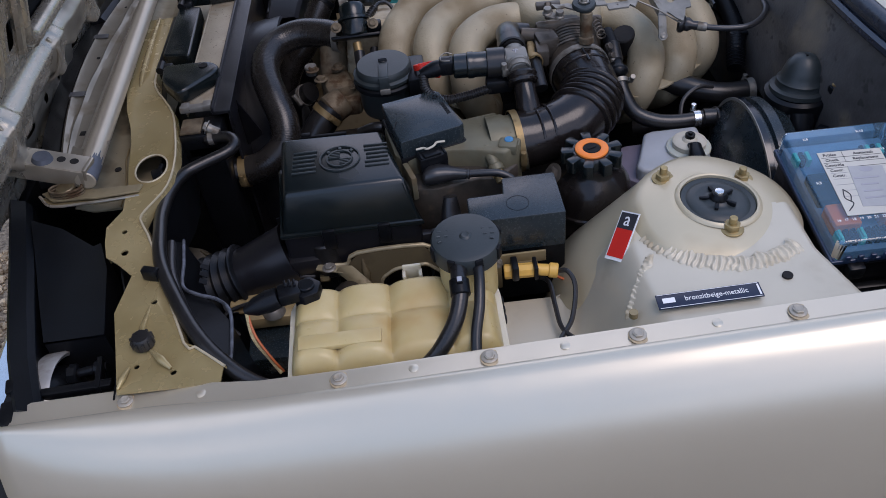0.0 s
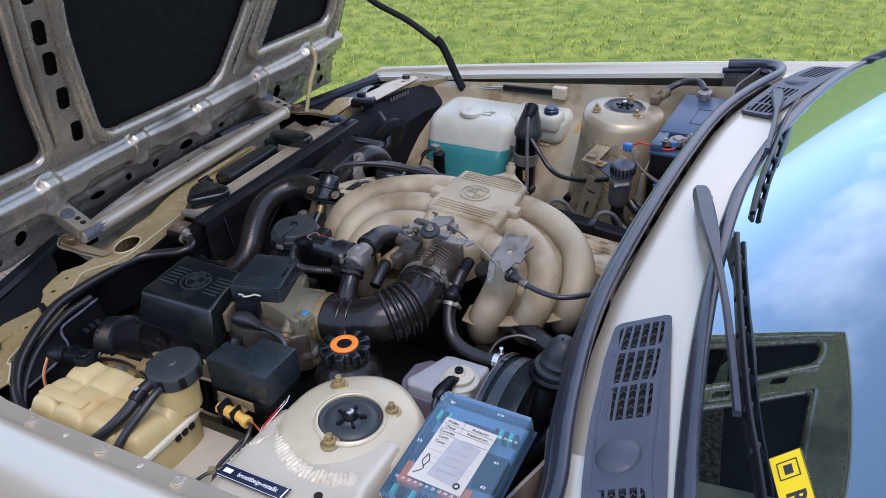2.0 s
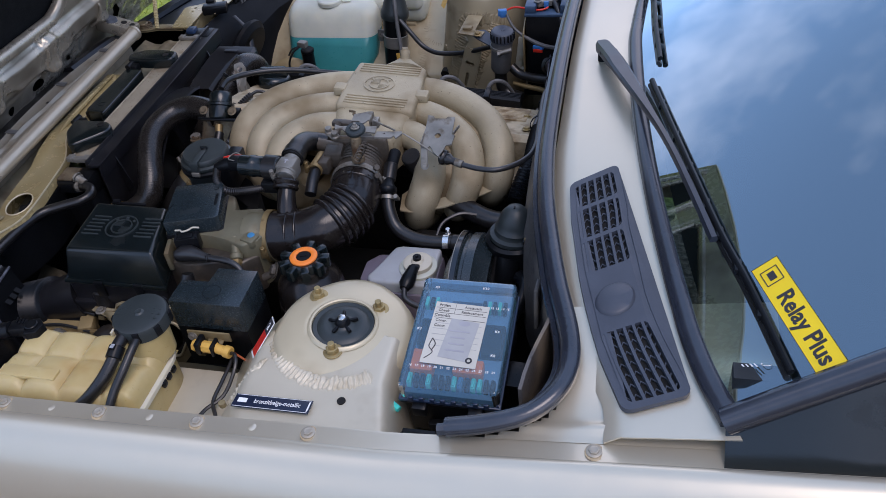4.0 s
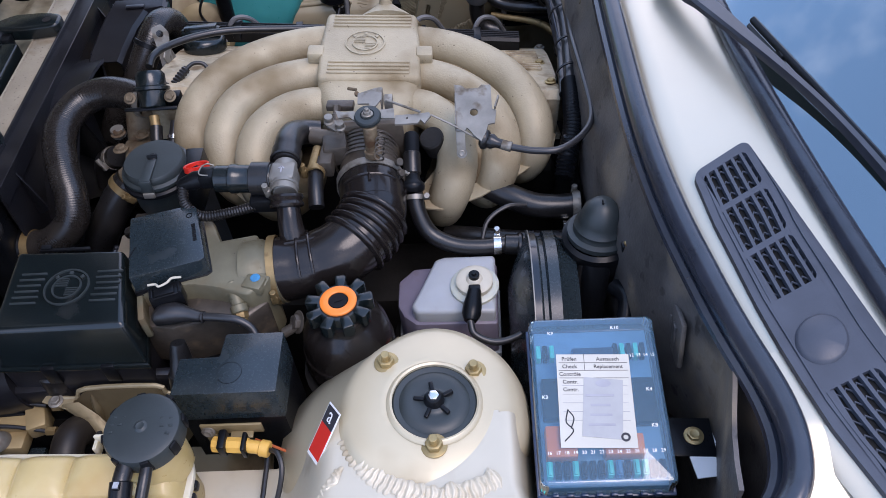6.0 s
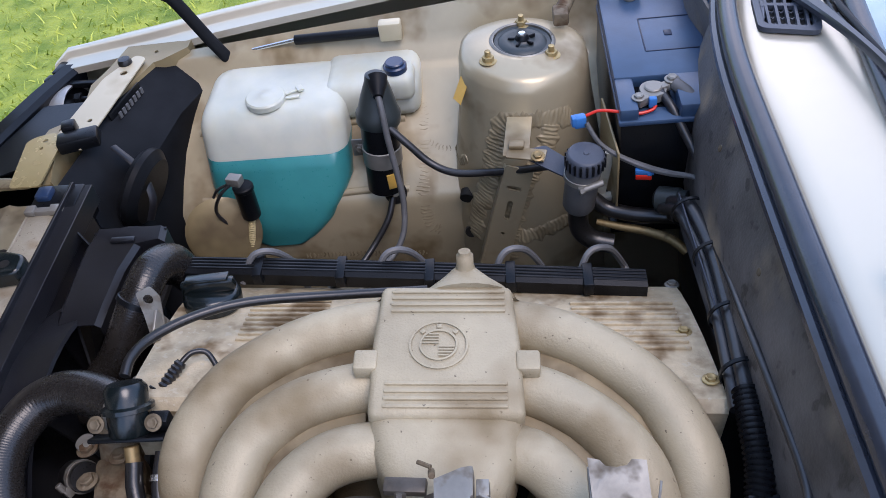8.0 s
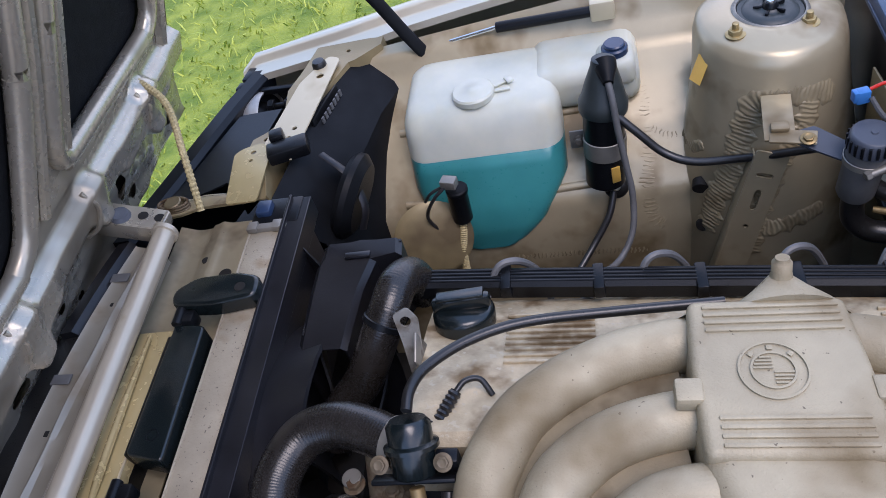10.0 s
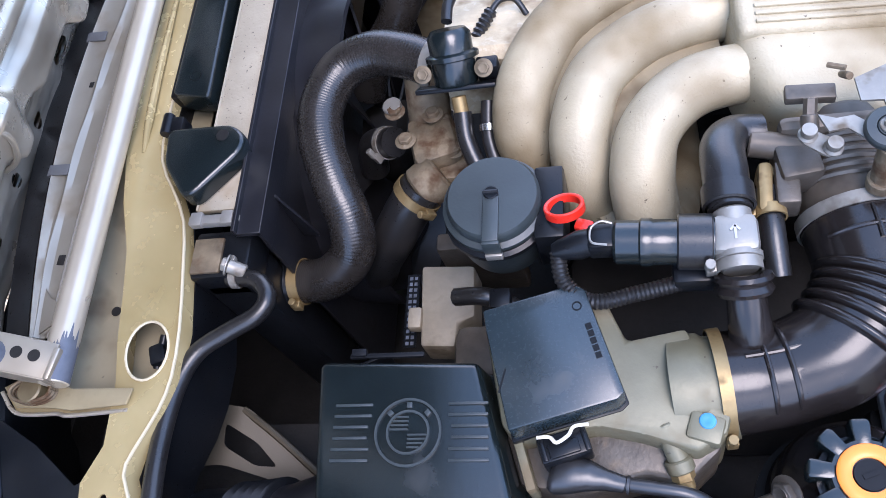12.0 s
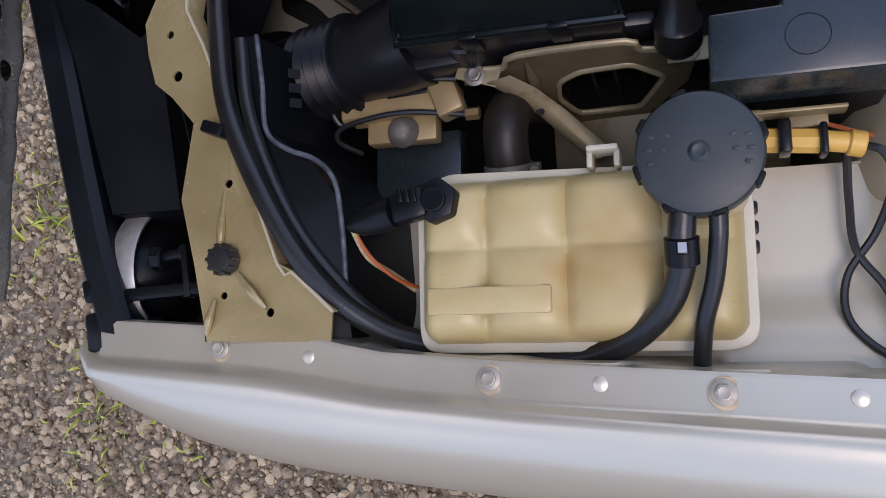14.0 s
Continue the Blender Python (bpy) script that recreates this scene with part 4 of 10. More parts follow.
corner = plate(OUTLINE, HOLES, 0.787, 0.789, panel_lift)
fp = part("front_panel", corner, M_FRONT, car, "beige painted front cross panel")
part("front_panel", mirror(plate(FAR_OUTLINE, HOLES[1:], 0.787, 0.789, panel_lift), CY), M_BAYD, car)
EDGE = OUTLINE[:16]
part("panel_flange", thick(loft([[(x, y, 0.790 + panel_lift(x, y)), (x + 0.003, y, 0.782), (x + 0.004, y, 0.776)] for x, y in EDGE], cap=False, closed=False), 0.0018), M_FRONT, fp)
# black sheet added to keep the depth below the edge dark
part("inner_skirt", thick(loft([[(x + 0.0045, y, 0.775), (x + 0.005, y, 0.69)] for x, y in EDGE], cap=False, closed=False), 0.0018), M_BLACK, fp, "added black skirt below the panel edge")
# fold and hole rim in the lighter bay paint, as painted edge highlights
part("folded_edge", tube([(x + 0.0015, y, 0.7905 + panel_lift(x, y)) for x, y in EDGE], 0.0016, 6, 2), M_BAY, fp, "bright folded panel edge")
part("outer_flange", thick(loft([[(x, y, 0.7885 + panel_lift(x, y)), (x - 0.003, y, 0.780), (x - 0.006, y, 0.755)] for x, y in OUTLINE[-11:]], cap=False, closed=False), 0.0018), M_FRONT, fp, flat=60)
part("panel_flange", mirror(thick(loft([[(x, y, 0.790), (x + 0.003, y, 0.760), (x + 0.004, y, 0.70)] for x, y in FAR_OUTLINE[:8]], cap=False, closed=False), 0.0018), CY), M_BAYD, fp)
part("hole_rim", tube([(*q, 0.7895 + panel_lift(*q)) for q in HOLES[0] + HOLES[0][:1]], 0.0013, 6, 1), M_BAY, fp)
part("long_bead", tube([(-0.7455, 0.122, 0.7895), (-0.743, 0.02, 0.791), (-0.7395, -0.06, 0.791), (-0.7375, -0.100, 0.7885)], [0.003, 0.0062, 0.0062, 0.003], 12, 6, squash=0.7), M_FRONT, fp)
part("clip", join(box((-0.676, -0.318, 0.776), (0.016, 0.020, 0.012), 0.003, rz=20), cyl((-0.678, -0.330, 0.772), (-0.672, -0.300, 0.780), 0.004, 10)), M_BLACK, fp)
for pts in ([(-0.634, -0.580, 0.790), (-0.636, -0.615, 0.792), (-0.637, -0.632, 0.790)], [(-0.622, -0.648, 0.790), (-0.608, -0.664, 0.792), (-0.596, -0.676, 0.790)], [(-0.641, -0.668, 0.790), (-0.645, -0.684, 0.791), (-0.648, -0.695, 0.789)]):
    part("swage", tube(pts, [0.002, 0.0045, 0.002], 10, squash=0.8), M_FRONT, fp)
knob = lathe([(0, 0.014), (0.009, 0.0135), (0.011, 0.010), (0.0115, 0.0)], 20, at((-0.631, -0.638, 0.790)))
stop = part("rubber_stop", knob, M_RUBBER, fp)
for i in range(10):
    a = i * math.pi / 5
    part("lobe", box((-0.631 + 0.0112 * math.cos(a), -0.638 + 0.0112 * math.sin(a), 0.796), (0.003, 0.003, 0.010), 0.0008, rz=math.degrees(a)), M_RUBBER, stop)
part("rubber_stop", xf(lathe([(0, 0.014), (0.009, 0.0135), (0.011, 0.010), (0.0115, 0.0)], 20), at((-0.631, 0.618, 0.790))), M_RUBBER, fp)
# middle of the cross panel: trough, slam rail and far edge
def rail_front(y):
    return -0.842 + 0.42 * y * y


def rail_back(y):
    return -0.790 + 0.06 * y * y


def trough_z(x, y):
    return 0.764 - 0.010 * smooth01((x + 0.79) / 0.03) + 0.007 * smooth01((y - 0.10) / 0.05) * smooth01((x + 0.745) / 0.01) + 0.004 * math.exp(-((x + 0.722) / 0.006) ** 2) * smooth01((y - 0.14) / 0.02)


def trough(u, v):
    y = -0.352 + 0.68 * v
    b = -0.690 + 0.034 * smooth01((y - 0.105) / 0.03)
    x = -0.786 + (b + 0.786) * u
    return (x, y, trough_z(x, y))


def rail_section(y):
    a, b = rail_front(y), rail_back(y)
    m = a + (b - a) * (0.62 + 0.8 * y)
    return [(a - 0.002, y, 0.774), (a, y, 0.796), (a + 0.003, y, 0.799), (a + 0.007, y, 0.7965), (m - 0.009, y, 0.7945), (m - 0.004, y, 0.7955), (m, y, 0.7995 + 0.001 * math.sin(y * 50)), (m + 0.004, y, 0.7955), (b - 0.003, y, 0.7945), (b, y, 0.796), (b + 0.003, y, 0.793), (b + 0.005, y, 0.765)]


tr = part("trough", thick(grid(24, 60, trough), 0.002), M_TROUGH, car, "stained grey-beige bonnet-hinge trough", flat=60)
for x, y in ((-0.696, 0.235), (-0.731, 0.262), (-0.750, -0.262), (-0.715, 0.165), (-0.672, 0.285)):
    part("hole", cyl((x, y, trough_z(x, y) - 0.004), (x, y, trough_z(x, y) + 0.0012), 0.0085 if x > -0.70 else 0.005, 16, bev=0.02), M_DARK, tr)
# groove drawn as a thin dark line on the surface
part("crease", tube([(x, y, trough_z(x, y) + 0.0008) for x, y in ((-0.744, -0.215), (-0.742, -0.245), (-0.735, -0.275), (-0.730, -0.31), (-0.728, -0.349))], 0.0022, 8, squash=0.6), M_BAYD, tr, "dark crease line")
rl = part("slam_rail", thick(loft([rail_section(y) for y in np.linspace(-0.305, 0.262, 50)], cap=False, closed=False), 0.0015), M_RAILP, car, "grey-beige pressed slam rail", flat=35)
for x, y, w in ((-0.788, -0.223, 0.009), (-0.815, -0.005, 0.006), (-0.806, 0.17, 0.005)):
    part("hole", box((x - 0.006, y, 0.7948), (w, w * 1.3, 0.004), 0.001), M_DARK, rl)
for y in (-0.118, 0.062, 0.21):
    c = rail_front(y)
    part("clip", join(box((c + 0.011, y, 0.8000), (0.022, 0.013, 0.002), 0.0008, ry=3), box((c - 0.001, y, 0.794), (0.002, 0.013, 0.014), 0.0006)), M_CLIP, rl, "grey steel edge clip")
part("front_strip", loft([[(rail_front(y) - 0.036, y, 0.778), (rail_front(y) - 0.034, y, 0.789), (rail_front(y) - 0.006, y, 0.793), (rail_front(y) - 0.003, y, 0.786), (rail_front(y) - 0.004, y, 0.774)] for y in np.linspace(-0.32, 0.135, 24)]), M_RUBBER, car, "black rubber front seal", flat=35)
part("front_strip", loft([[(rail_front(y) - 0.030, y, 0.782), (rail_front(y) - 0.028, y, 0.800), (rail_front(y) - 0.010, y, 0.803), (rail_front(y) - 0.004, y, 0.795), (rail_front(y) - 0.004, y, 0.778)] for y in np.linspace(0.128, 0.27, 10)]), M_SHROUD, car, "scuffed black front guard strip", flat=35)

# headlamp bays: black covers, lamp shells behind them
for sgn in (-1, 1):
    def mm(g):
        return g if sgn < 0 else mirror(g, CY)
    rim_pts = [(-0.838, -0.372), (-0.790, -0.397), (-0.744, -0.432), (-0.735, -0.428), (-0.717, -0.476), (-0.695, -0.589), (-0.765, -0.589), (-0.790, -0.520), (-0.812, -0.455)]
    hc = part("headlamp_cover", mm(plate(rim_pts, [], 0.757, 0.760, lambda x, y: 0.010 * smooth01((-0.44 - y) / -0.06) + 0.03 * (x + 0.76))), M_COVERP, car, "black plastic headlamp cover", flat=25)
    part("cover_skirt", mm(thick(loft([[(x, y, 0.760), (x, y, 0.70)] for x, y in rim_pts[3:7]], cap=False, closed=False), 0.003)), M_MATTE, hc)
    FRONT = [(-0.882, -0.325), (-0.873, -0.352), (-0.856, -0.41), (-0.838, -0.47), (-0.818, -0.54), (-0.796, -0.612), (-0.776, -0.664), (-0.765, -0.690)]
    part("front_trim", mm(loft([[(x - 0.004, y, 0.600), (x, y, 0.768), (x + 0.004, y, 0.771), (x + 0.024, y - 0.004, 0.768), (x + 0.030, y - 0.004, 0.760), (x + 0.030, y - 0.004, 0.752)] for x, y in FRONT])), M_COVERP, hc, "black plastic trim along the nose", flat=30)
    part("trim_tab", mm(join(box((-0.772, -0.690, 0.762), (0.018, 0.034, 0.012), 0.003, rz=10), box((-0.778, -0.655, 0.766), (0.012, 0.02, 0.010), 0.003, rz=15))), M_BLACK, hc)
    lamp = mm(turned((-0.766, -0.632, 0.690), (-0.666, -0.632, 0.700), [(0.050, 0.0), (0.064, 0), (0.0665, 0.04), (0.0665, 0.24), (0.0640, 0.28), (0.0600, 0.25)], 40))
    hl = part("headlamp", lamp, M_RIM, car, "round headlamp with a bright steel rim")
    part("lamp_back", mm(turned((-0.753, -0.632, 0.690), (-0.673, -0.632, 0.697), [(0.052, 0), (0.046, 0.10), (0.030, 0.26), (0.014, 0.36), (0.013, 0.8), (0, 0.82)], 28)), M_BLACK, hl)
    part("bracket", mm(join(box((-0.722, -0.657, 0.752), (0.094, 0.011, 0.010), 0.002, rz=3), box((-0.692, -0.640, 0.752), (0.006, 0.045, 0.012), 0.001, rz=8), box((-0.735, -0.682, 0.735), (0.016, 0.010, 0.006), 0.002))), M_BLACK, hl)
    part("adjuster", mm(join(cyl((-0.728, -0.626, 0.742), (-0.690, -0.622, 0.745), 0.0055, 12), cyl((-0.733, -0.626, 0.742), (-0.722, -0.626, 0.742), 0.012, 8), cyl((-0.704, -0.623, 0.744), (-0.698, -0.623, 0.744), 0.009, 10))), M_BLACK, hl)
    part("bay_wall", mm(thick(loft([[(-0.70, -0.47, 0.775), (-0.69, -0.47, 0.5)], [(-0.67, -0.56, 0.78), (-0.665, -0.56, 0.5)], [(-0.655, -0.70, 0.78), (-0.65, -0.70, 0.5)]], cap=False, closed=False), 0.002)), M_BLACK, hc)
BUMP = [(-0.585, -0.826), (-0.69, -0.818), (-0.80, -0.792), (-0.89, -0.735), (-0.95, -0.66), (-0.985, -0.50), (-1.0, -0.25)]
BUMP = spline([(x, y, 0) for x, y in BUMP] + [(-1.003, CY, 0)] + [(x, 2 * CY - y, 0) for x, y in BUMP[::-1]], 4)


def bumper_bar(z0, z1, off):
    rings = []
    for p, t, a, b in frames(BUMP):
        nrm = Vector((t.y, -t.x, 0))
        if nrm.dot(p - Vector((0, CY, 0))) < 0:
            nrm = -nrm
        q = p + nrm * off
        w = nrm * 0.03
        rings.append([(q.x, q.y, z0 + 0.01), (q.x, q.y, z1 - 0.012), (q.x - w.x * 0.4, q.y - w.y * 0.4, z1), (q.x - w.x * 2, q.y - w.y * 2, z1), (q.x - w.x * 2, q.y - w.y * 2, z0), (q.x - w.x * 0.4, q.y - w.y * 0.4, z0)])
    return loft(rings)


part("bumper", bumper_bar(0.44, 0.53, 0.0), M_STEEL, car, "bright metal front bumper with a black strip")
for q in (-0.803, 0.783):
    part("bumper_end", box((-0.578, q, 0.478), (0.055, 0.060, 0.108), 0.012), M_GRILLE, car, "black rubber bumper end")
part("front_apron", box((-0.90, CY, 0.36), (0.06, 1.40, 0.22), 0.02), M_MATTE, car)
part("grille", join(box((-0.885, CY, 0.66), (0.02, 0.62, 0.17), 0.004), *[box((-0.897, y, 0.66), (0.012, 0.006, 0.15), 0.001) for y in np.linspace(-0.3, 0.28, 30)]), M_MATTE, car, "black plastic front grille")
part("bumper_strip", bumper_bar(0.395, 0.455, 0.006), M_RUBBER, car, "black rubber bumper strip")

# floor of the engine bay: added near-black sheets for its deep shade; bulkhead
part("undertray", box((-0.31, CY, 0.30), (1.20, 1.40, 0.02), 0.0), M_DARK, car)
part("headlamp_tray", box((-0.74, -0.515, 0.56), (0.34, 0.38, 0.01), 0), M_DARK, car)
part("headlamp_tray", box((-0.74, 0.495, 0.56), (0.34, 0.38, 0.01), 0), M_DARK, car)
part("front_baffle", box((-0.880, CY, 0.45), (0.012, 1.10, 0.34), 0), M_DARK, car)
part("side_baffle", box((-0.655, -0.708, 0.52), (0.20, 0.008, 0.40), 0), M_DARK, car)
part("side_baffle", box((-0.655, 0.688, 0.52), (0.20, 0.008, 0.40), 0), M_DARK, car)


def bulkhead(u, v):
    y = -0.70 + 1.38 * u
    x = 0.245 + 0.02 * math.sin(9 * y) + 0.004 * math.sin(31 * y + 6 * v)
    return (x + 0.02 * v * v + 0.012 * math.sin(v * 7) * math.sin(5 * y), y, 0.90 - 0.60 * v)


part("bulkhead", thick(grid(60, 24, bulkhead), 0.004), M_FIREWALL, car, "dusty black bulkhead insulation", flat=60)


def cowl_z(x, y):
    return 0.848 + 0.145 * x + 0.048 * (1 - ((y - CY) / 0.75) ** 2)


def seal_x(y):
    d = abs(y - CY)
    return float(np.interp(d, (0, 0.28, 0.40, 0.50, 0.57, 0.63, 0.70), (0.226, 0.229, 0.240, 0.258, 0.272, 0.292, 0.325)))


def glass_x(y):
    d = abs(y - CY)
    return 0.318 + 0.03 * d + 0.155 * d * d + 0.9 * max(0.0, d - 0.6) ** 2


def cowl(u, v):
    y = CY - 0.735 + 1.47 * u
    a, b = seal_x(y) + 0.006, glass_x(y) + 0.02
    x = a + (b - a) * v
    return (x, y, cowl_z(x, y) - 0.0025 - (0.010 if v < 0.01 else 0.0))


part("scuttle_panel", thick(grid(72, 8, cowl), 0.002), M_PAINT, car, "beige metallic scuttle panel below the windscreen", flat=60)
SEALPTS = [(0.175, -0.747), (0.215, -0.742), (0.256, -0.730), (0.283, -0.705), (0.294, -0.668), (0.290, -0.625), (0.272, -0.56), (0.258, -0.50), (0.241, -0.41), (0.230, -0.30), (0.226, -0.15), (0.225, CY)]
SEALPTS += [(x, 2 * CY - y) for x, y in SEALPTS[-2::-1]]
def corner_patch():
    """The painted corner between the bonnet seal, the scuttle and the wing."""
    bay = [(x, y) for x, y in SEALPTS[:8]]

    def f(u, v):
        x, y = 0.160 + 0.34 * u, -0.58 - 0.165 * v
        k = smooth01((-y - 0.640) / 0.085)
        ridge = 0.006 * math.exp(-((y + 0.727) / 0.006) ** 2) * (1 if 0.2 < x < 0.42 else 0) * (0.6 + 0.4 * math.sin(x * 60))
        return (x, y, (cowl_z(x, y) - 0.0018) * (1 - k) + (zf(x) + 0.0006) * k + ridge)
    V, F = grid(48, 34, f)
    keep = []
    for q in F:
        c = sum((V[i] for i in q), Vector()) / 4
        lim = float(np.interp(-c.y, [-b[1] for b in bay[::-1]], [b[0] for b in bay[::-1]])) if c.y > -0.747 else 0.1
        if c.x > lim - 0.004:
            keep.append(q)
    return V, keep


part("scuttle_corner", corner_patch(), M_PAINT, car, flat=60)
part("scuttle_corner", mirror(corner_patch(), CY), M_PAINT, car, flat=60)
seal_line = [(x - 0.004, y, cowl_z(x, y) + 0.006 + (0.004 if abs(y - CY) > 0.66 else 0)) for x, y in SEALPTS]
part("bonnet_seal", join(tube(seal_line, 0.0105, 12, squash=1.25), tube([(x - 0.012, y * 0.993, z - 0.014) for x, y, z in seal_line], 0.007, 8)), M_SEALR, car, "black rubber bonnet seal")
def gutter(x, y, z):
    k = 0.15 + 0.85 * (1 - smooth01((abs(y - CY) - 0.44) / 0.12))
    return [(x - 0.006, y * 0.992, z - 0.010), (x - 0.008 - 0.008 * k, y * 0.985, z - 0.040), (x - 0.010 - 0.022 * k, y * 0.98, z - 0.095), (x - 0.010 - 0.026 * k, y * 0.98, z - 0.20)]


part("scuttle_gutter", thick(loft([gutter(*q) for q in spline(seal_line, 3)], cap=False, closed=False), 0.002), M_FIREWALL, car)


def wall_x(y):
    return float(np.interp(abs(y - CY), (0, 0.30, 0.42), (0.205, 0.209, 0.219)))


for y, z in ((0.215, 0.868), (0.150, 0.862), (0.128, 0.850), (0.072, 0.846), (0.030, 0.872), (-0.012, 0.850)):
    plate_p = part("wall_fixing", box((wall_x(y) - 0.001, y, z), (0.003, 0.030, 0.022), 0.001, ry=-12), M_FIREWALL, car)
    part("stud", join(cyl((wall_x(y), y, z), (wall_x(y) - 0.009, y, z + 0.003), 0.0042, 10), cyl((wall_x(y) - 0.003, y, z), (wall_x(y) - 0.005, y, z), 0.0075, 12)), M_ZINC if z < 0.86 else M_RUSTY, plate_p)
part("wall_tab", join(box((wall_x(0.0) - 0.003, 0.005, 0.852), (0.004, 0.034, 0.040), 0.002), box((wall_x(-0.13) - 0.002, -0.13, 0.848), (0.004, 0.018, 0.026), 0.002)), M_SHROUD, car)


# scuttle vents
def vent(sgn):
    L, W = 0.374, 0.068

    def place(u, v):
        """u along the vent from its inner end, v across it, both in metres; the vent bows with the scuttle."""
        q, f = u / L, v / W + 0.5
        y0, y1 = -0.375 - 0.347 * q, -0.340 - 0.360 * q
        x0 = float(np.interp(-y0, (0.375, 0.44, 0.477, 0.535, 0.576, 0.613, 0.659, 0.722), (0.2635, 0.271, 0.278, 0.2885, 0.298, 0.308, 0.322, 0.349)))
        x1 = float(np.interp(-y1, (0.34, 0.423, 0.457, 0.516, 0.565, 0.600, 0.638, 0.70), (0.3225, 0.339, 0.342, 0.355, 0.364, 0.374, 0.388, 0.416)))
        x, y = x0 + (x1 - x0) * f, y0 + (y1 - y0) * f
        return Vector((x, y, cowl_z(x, y) + 0.0035))

    def bend(g):
        V = [place(p[0], p[1]) + Vector((0, 0, p[2])) for p in g[0]]
        g2 = (V, g[1])
        return g2 if sgn < 0 else mirror(g2, CY)

    outer = []
    for p, q in zip(round_rect(L / 2, 0, L, W, 0.010), round_rect(L / 2, 0, L, W, 0.010)[1:] + round_rect(L / 2, 0, L, W, 0.010)[:1]):
        n = max(1, int(math.hypot(q[0] - p[0], q[1] - p[1]) / 0.02))
        outer += [(p[0] + (q[0] - p[0]) * k / n, p[1] + (q[1] - p[1]) * k / n) for k in range(n)]
    wins = [(0.034, 0.046), (0.091, 0.054), (0.152, 0.054), (0.320, 0.092)]
    holes = [round_rect(c, 0, w, W - 0.016, 0.006) for c, w in wins]
    pan = part("scuttle_vent", bend(plate(outer, holes, -0.004, 0.002)), M_GRILLE, car, "black plastic air-intake grille")
    # near-black sheet laid over the scuttle panel in place of the vent's shaded depth
    part("vent_floor", bend(grid(24, 4, lambda a, b: (L * (0.02 + 0.96 * a), (W - 0.008) * (b - 0.5), -0.0048))), M_DARK, pan)
    part("round_boss", bend(lathe([(0, 0.0045), (0.020, 0.004), (0.0225, 0.002), (0.0235, 0.0)], 28, at((0.232, 0, 0.0015)))), M_GRILLE, pan)
    for c, w in wins:
        for k in range(5):
            part("slat", bend(join(*[box((c - w / 2 + (j + 0.5) * w / 4, -0.0205 + 0.01025 * k, -0.0005), (w / 4, 0.0032, 0.0050), 0) for j in range(4)])), M_GRILLE, pan)
        n = max(3, round(w / 0.014))
        for k in range(n):
            zig = [(c - w / 2 + (k + 0.5) * w / n + (0.0035 if j % 2 else -0.0035), -0.0256 + 0.005125 * j, -0.0022) for j in range(11)]
            part("lattice", bend(tube(zig, 0.0011, 5, res=1)), M_GRILLE, pan)


vent(-1)
vent(1)

# windscreen, its seal, the cabin behind it
RAKE, CURVE = radians(36.5), radians(10)


def rise(s):
    """How far back and up the glass has come after s metres; it flattens towards the roof."""
    return (math.sin(RAKE) - math.sin(RAKE - CURVE * s)) / CURVE, (math.cos(RAKE - CURVE * s) - math.cos(RAKE)) / CURVE


def screen_x(y, s):
    d = abs(y - CY)
    return glass_x(y) + 0.012 + s * (0.02 * d + 0.25 * d * d) + rise(s)[0]


def screen(u, s):
    """u: across, 0 to 1; s: metres up the glass."""
    y = CY + (-0.72 + 1.44 * u) * (1 - 0.16 * s)
    return Vector((screen_x(y, s), y, cowl_z(glass_x(y), y) + 0.006 + rise(s)[1]))


ws = part("windscreen", grid(48, 14, lambda u, v: screen(u, 0.80 * v)), M_GLASS, car, "clear windscreen reflecting the sky", flat=80)
ws.visible_shadow = False
part("screen_seal", tube([screen(i / 30, 0.004) for i in range(31)], 0.012, 10, squash=0.7), M_SEALR, ws, "black rubber windscreen seal")
for u in (0.0, 1.0):
    part("pillar_seal", tube([screen(u, 0.8 * i / 10) for i in range(11)], 0.014, 10), M_SEALR, ws)
part("roof_edge", tube([screen(i / 20, 0.80) for i in range(21)], 0.020, 10), M_PAINT, car)
part("roof", thick(grid(8, 8, lambda u, v: (screen(u, 0.80) + Vector((1.1 * v, 0, 0.05 * math.sin(math.pi * v))))), 0.003), M_PAINT, car)
part("dashboard", thick(grid(24, 10, lambda u, v: (glass_x(-0.66 + 1.3 * u) + 0.05 + 0.42 * v, -0.66 + 1.3 * u, 0.895 + 0.075 * math.sin(min(1, v * 1.5) * 1.57) - 0.10 * max(0, v - 0.75) * 4)), 0.004), M_CABIN, car, "dark grey dashboard top", flat=60)
part("cabin_shell", join(box((1.25, CY, 0.55), (1.3, 1.36, 0.02), 0), box((1.88, CY, 0.90), (0.02, 1.36, 0.8), 0), box((1.2, -0.69, 0.70), (1.5, 0.02, 0.5), 0), box((1.2, 0.67, 0.70), (1.5, 0.02, 0.5), 0)), M_CABIN, car)
part("steering_wheel", xf(lathe([(0.175 + 0.013 * math.cos(2 * math.pi * i / 10), 0.013 * math.sin(2 * math.pi * i / 10)) for i in range(11)], 40), at((0.92, 0.33, 0.98), 0, -65, 0)), M_CABIN, car)


for q in (0.0, 1.0):
    top = [screen(q, 0.80 * i / 6) for i in range(7)] + [screen(q, 0.80) + Vector((1.1 * i / 6, 0, 0.05 * math.sin(math.pi * i / 6))) for i in range(1, 7)]
    low = [Vector((p.x, (-0.765 if q < 0.5 else 0.745), zf(min(p.x, 1.0)))) for p in top]
    part("side_window", thick(loft([[a, b] for a, b in zip(top, low)], cap=False, closed=False), 0.004), M_GLOSS, car, "dark side window")
part("rear_panel", box((1.91, CY, 0.72), (0.02, 1.62, 0.52), 0.0), M_PAINT, car)


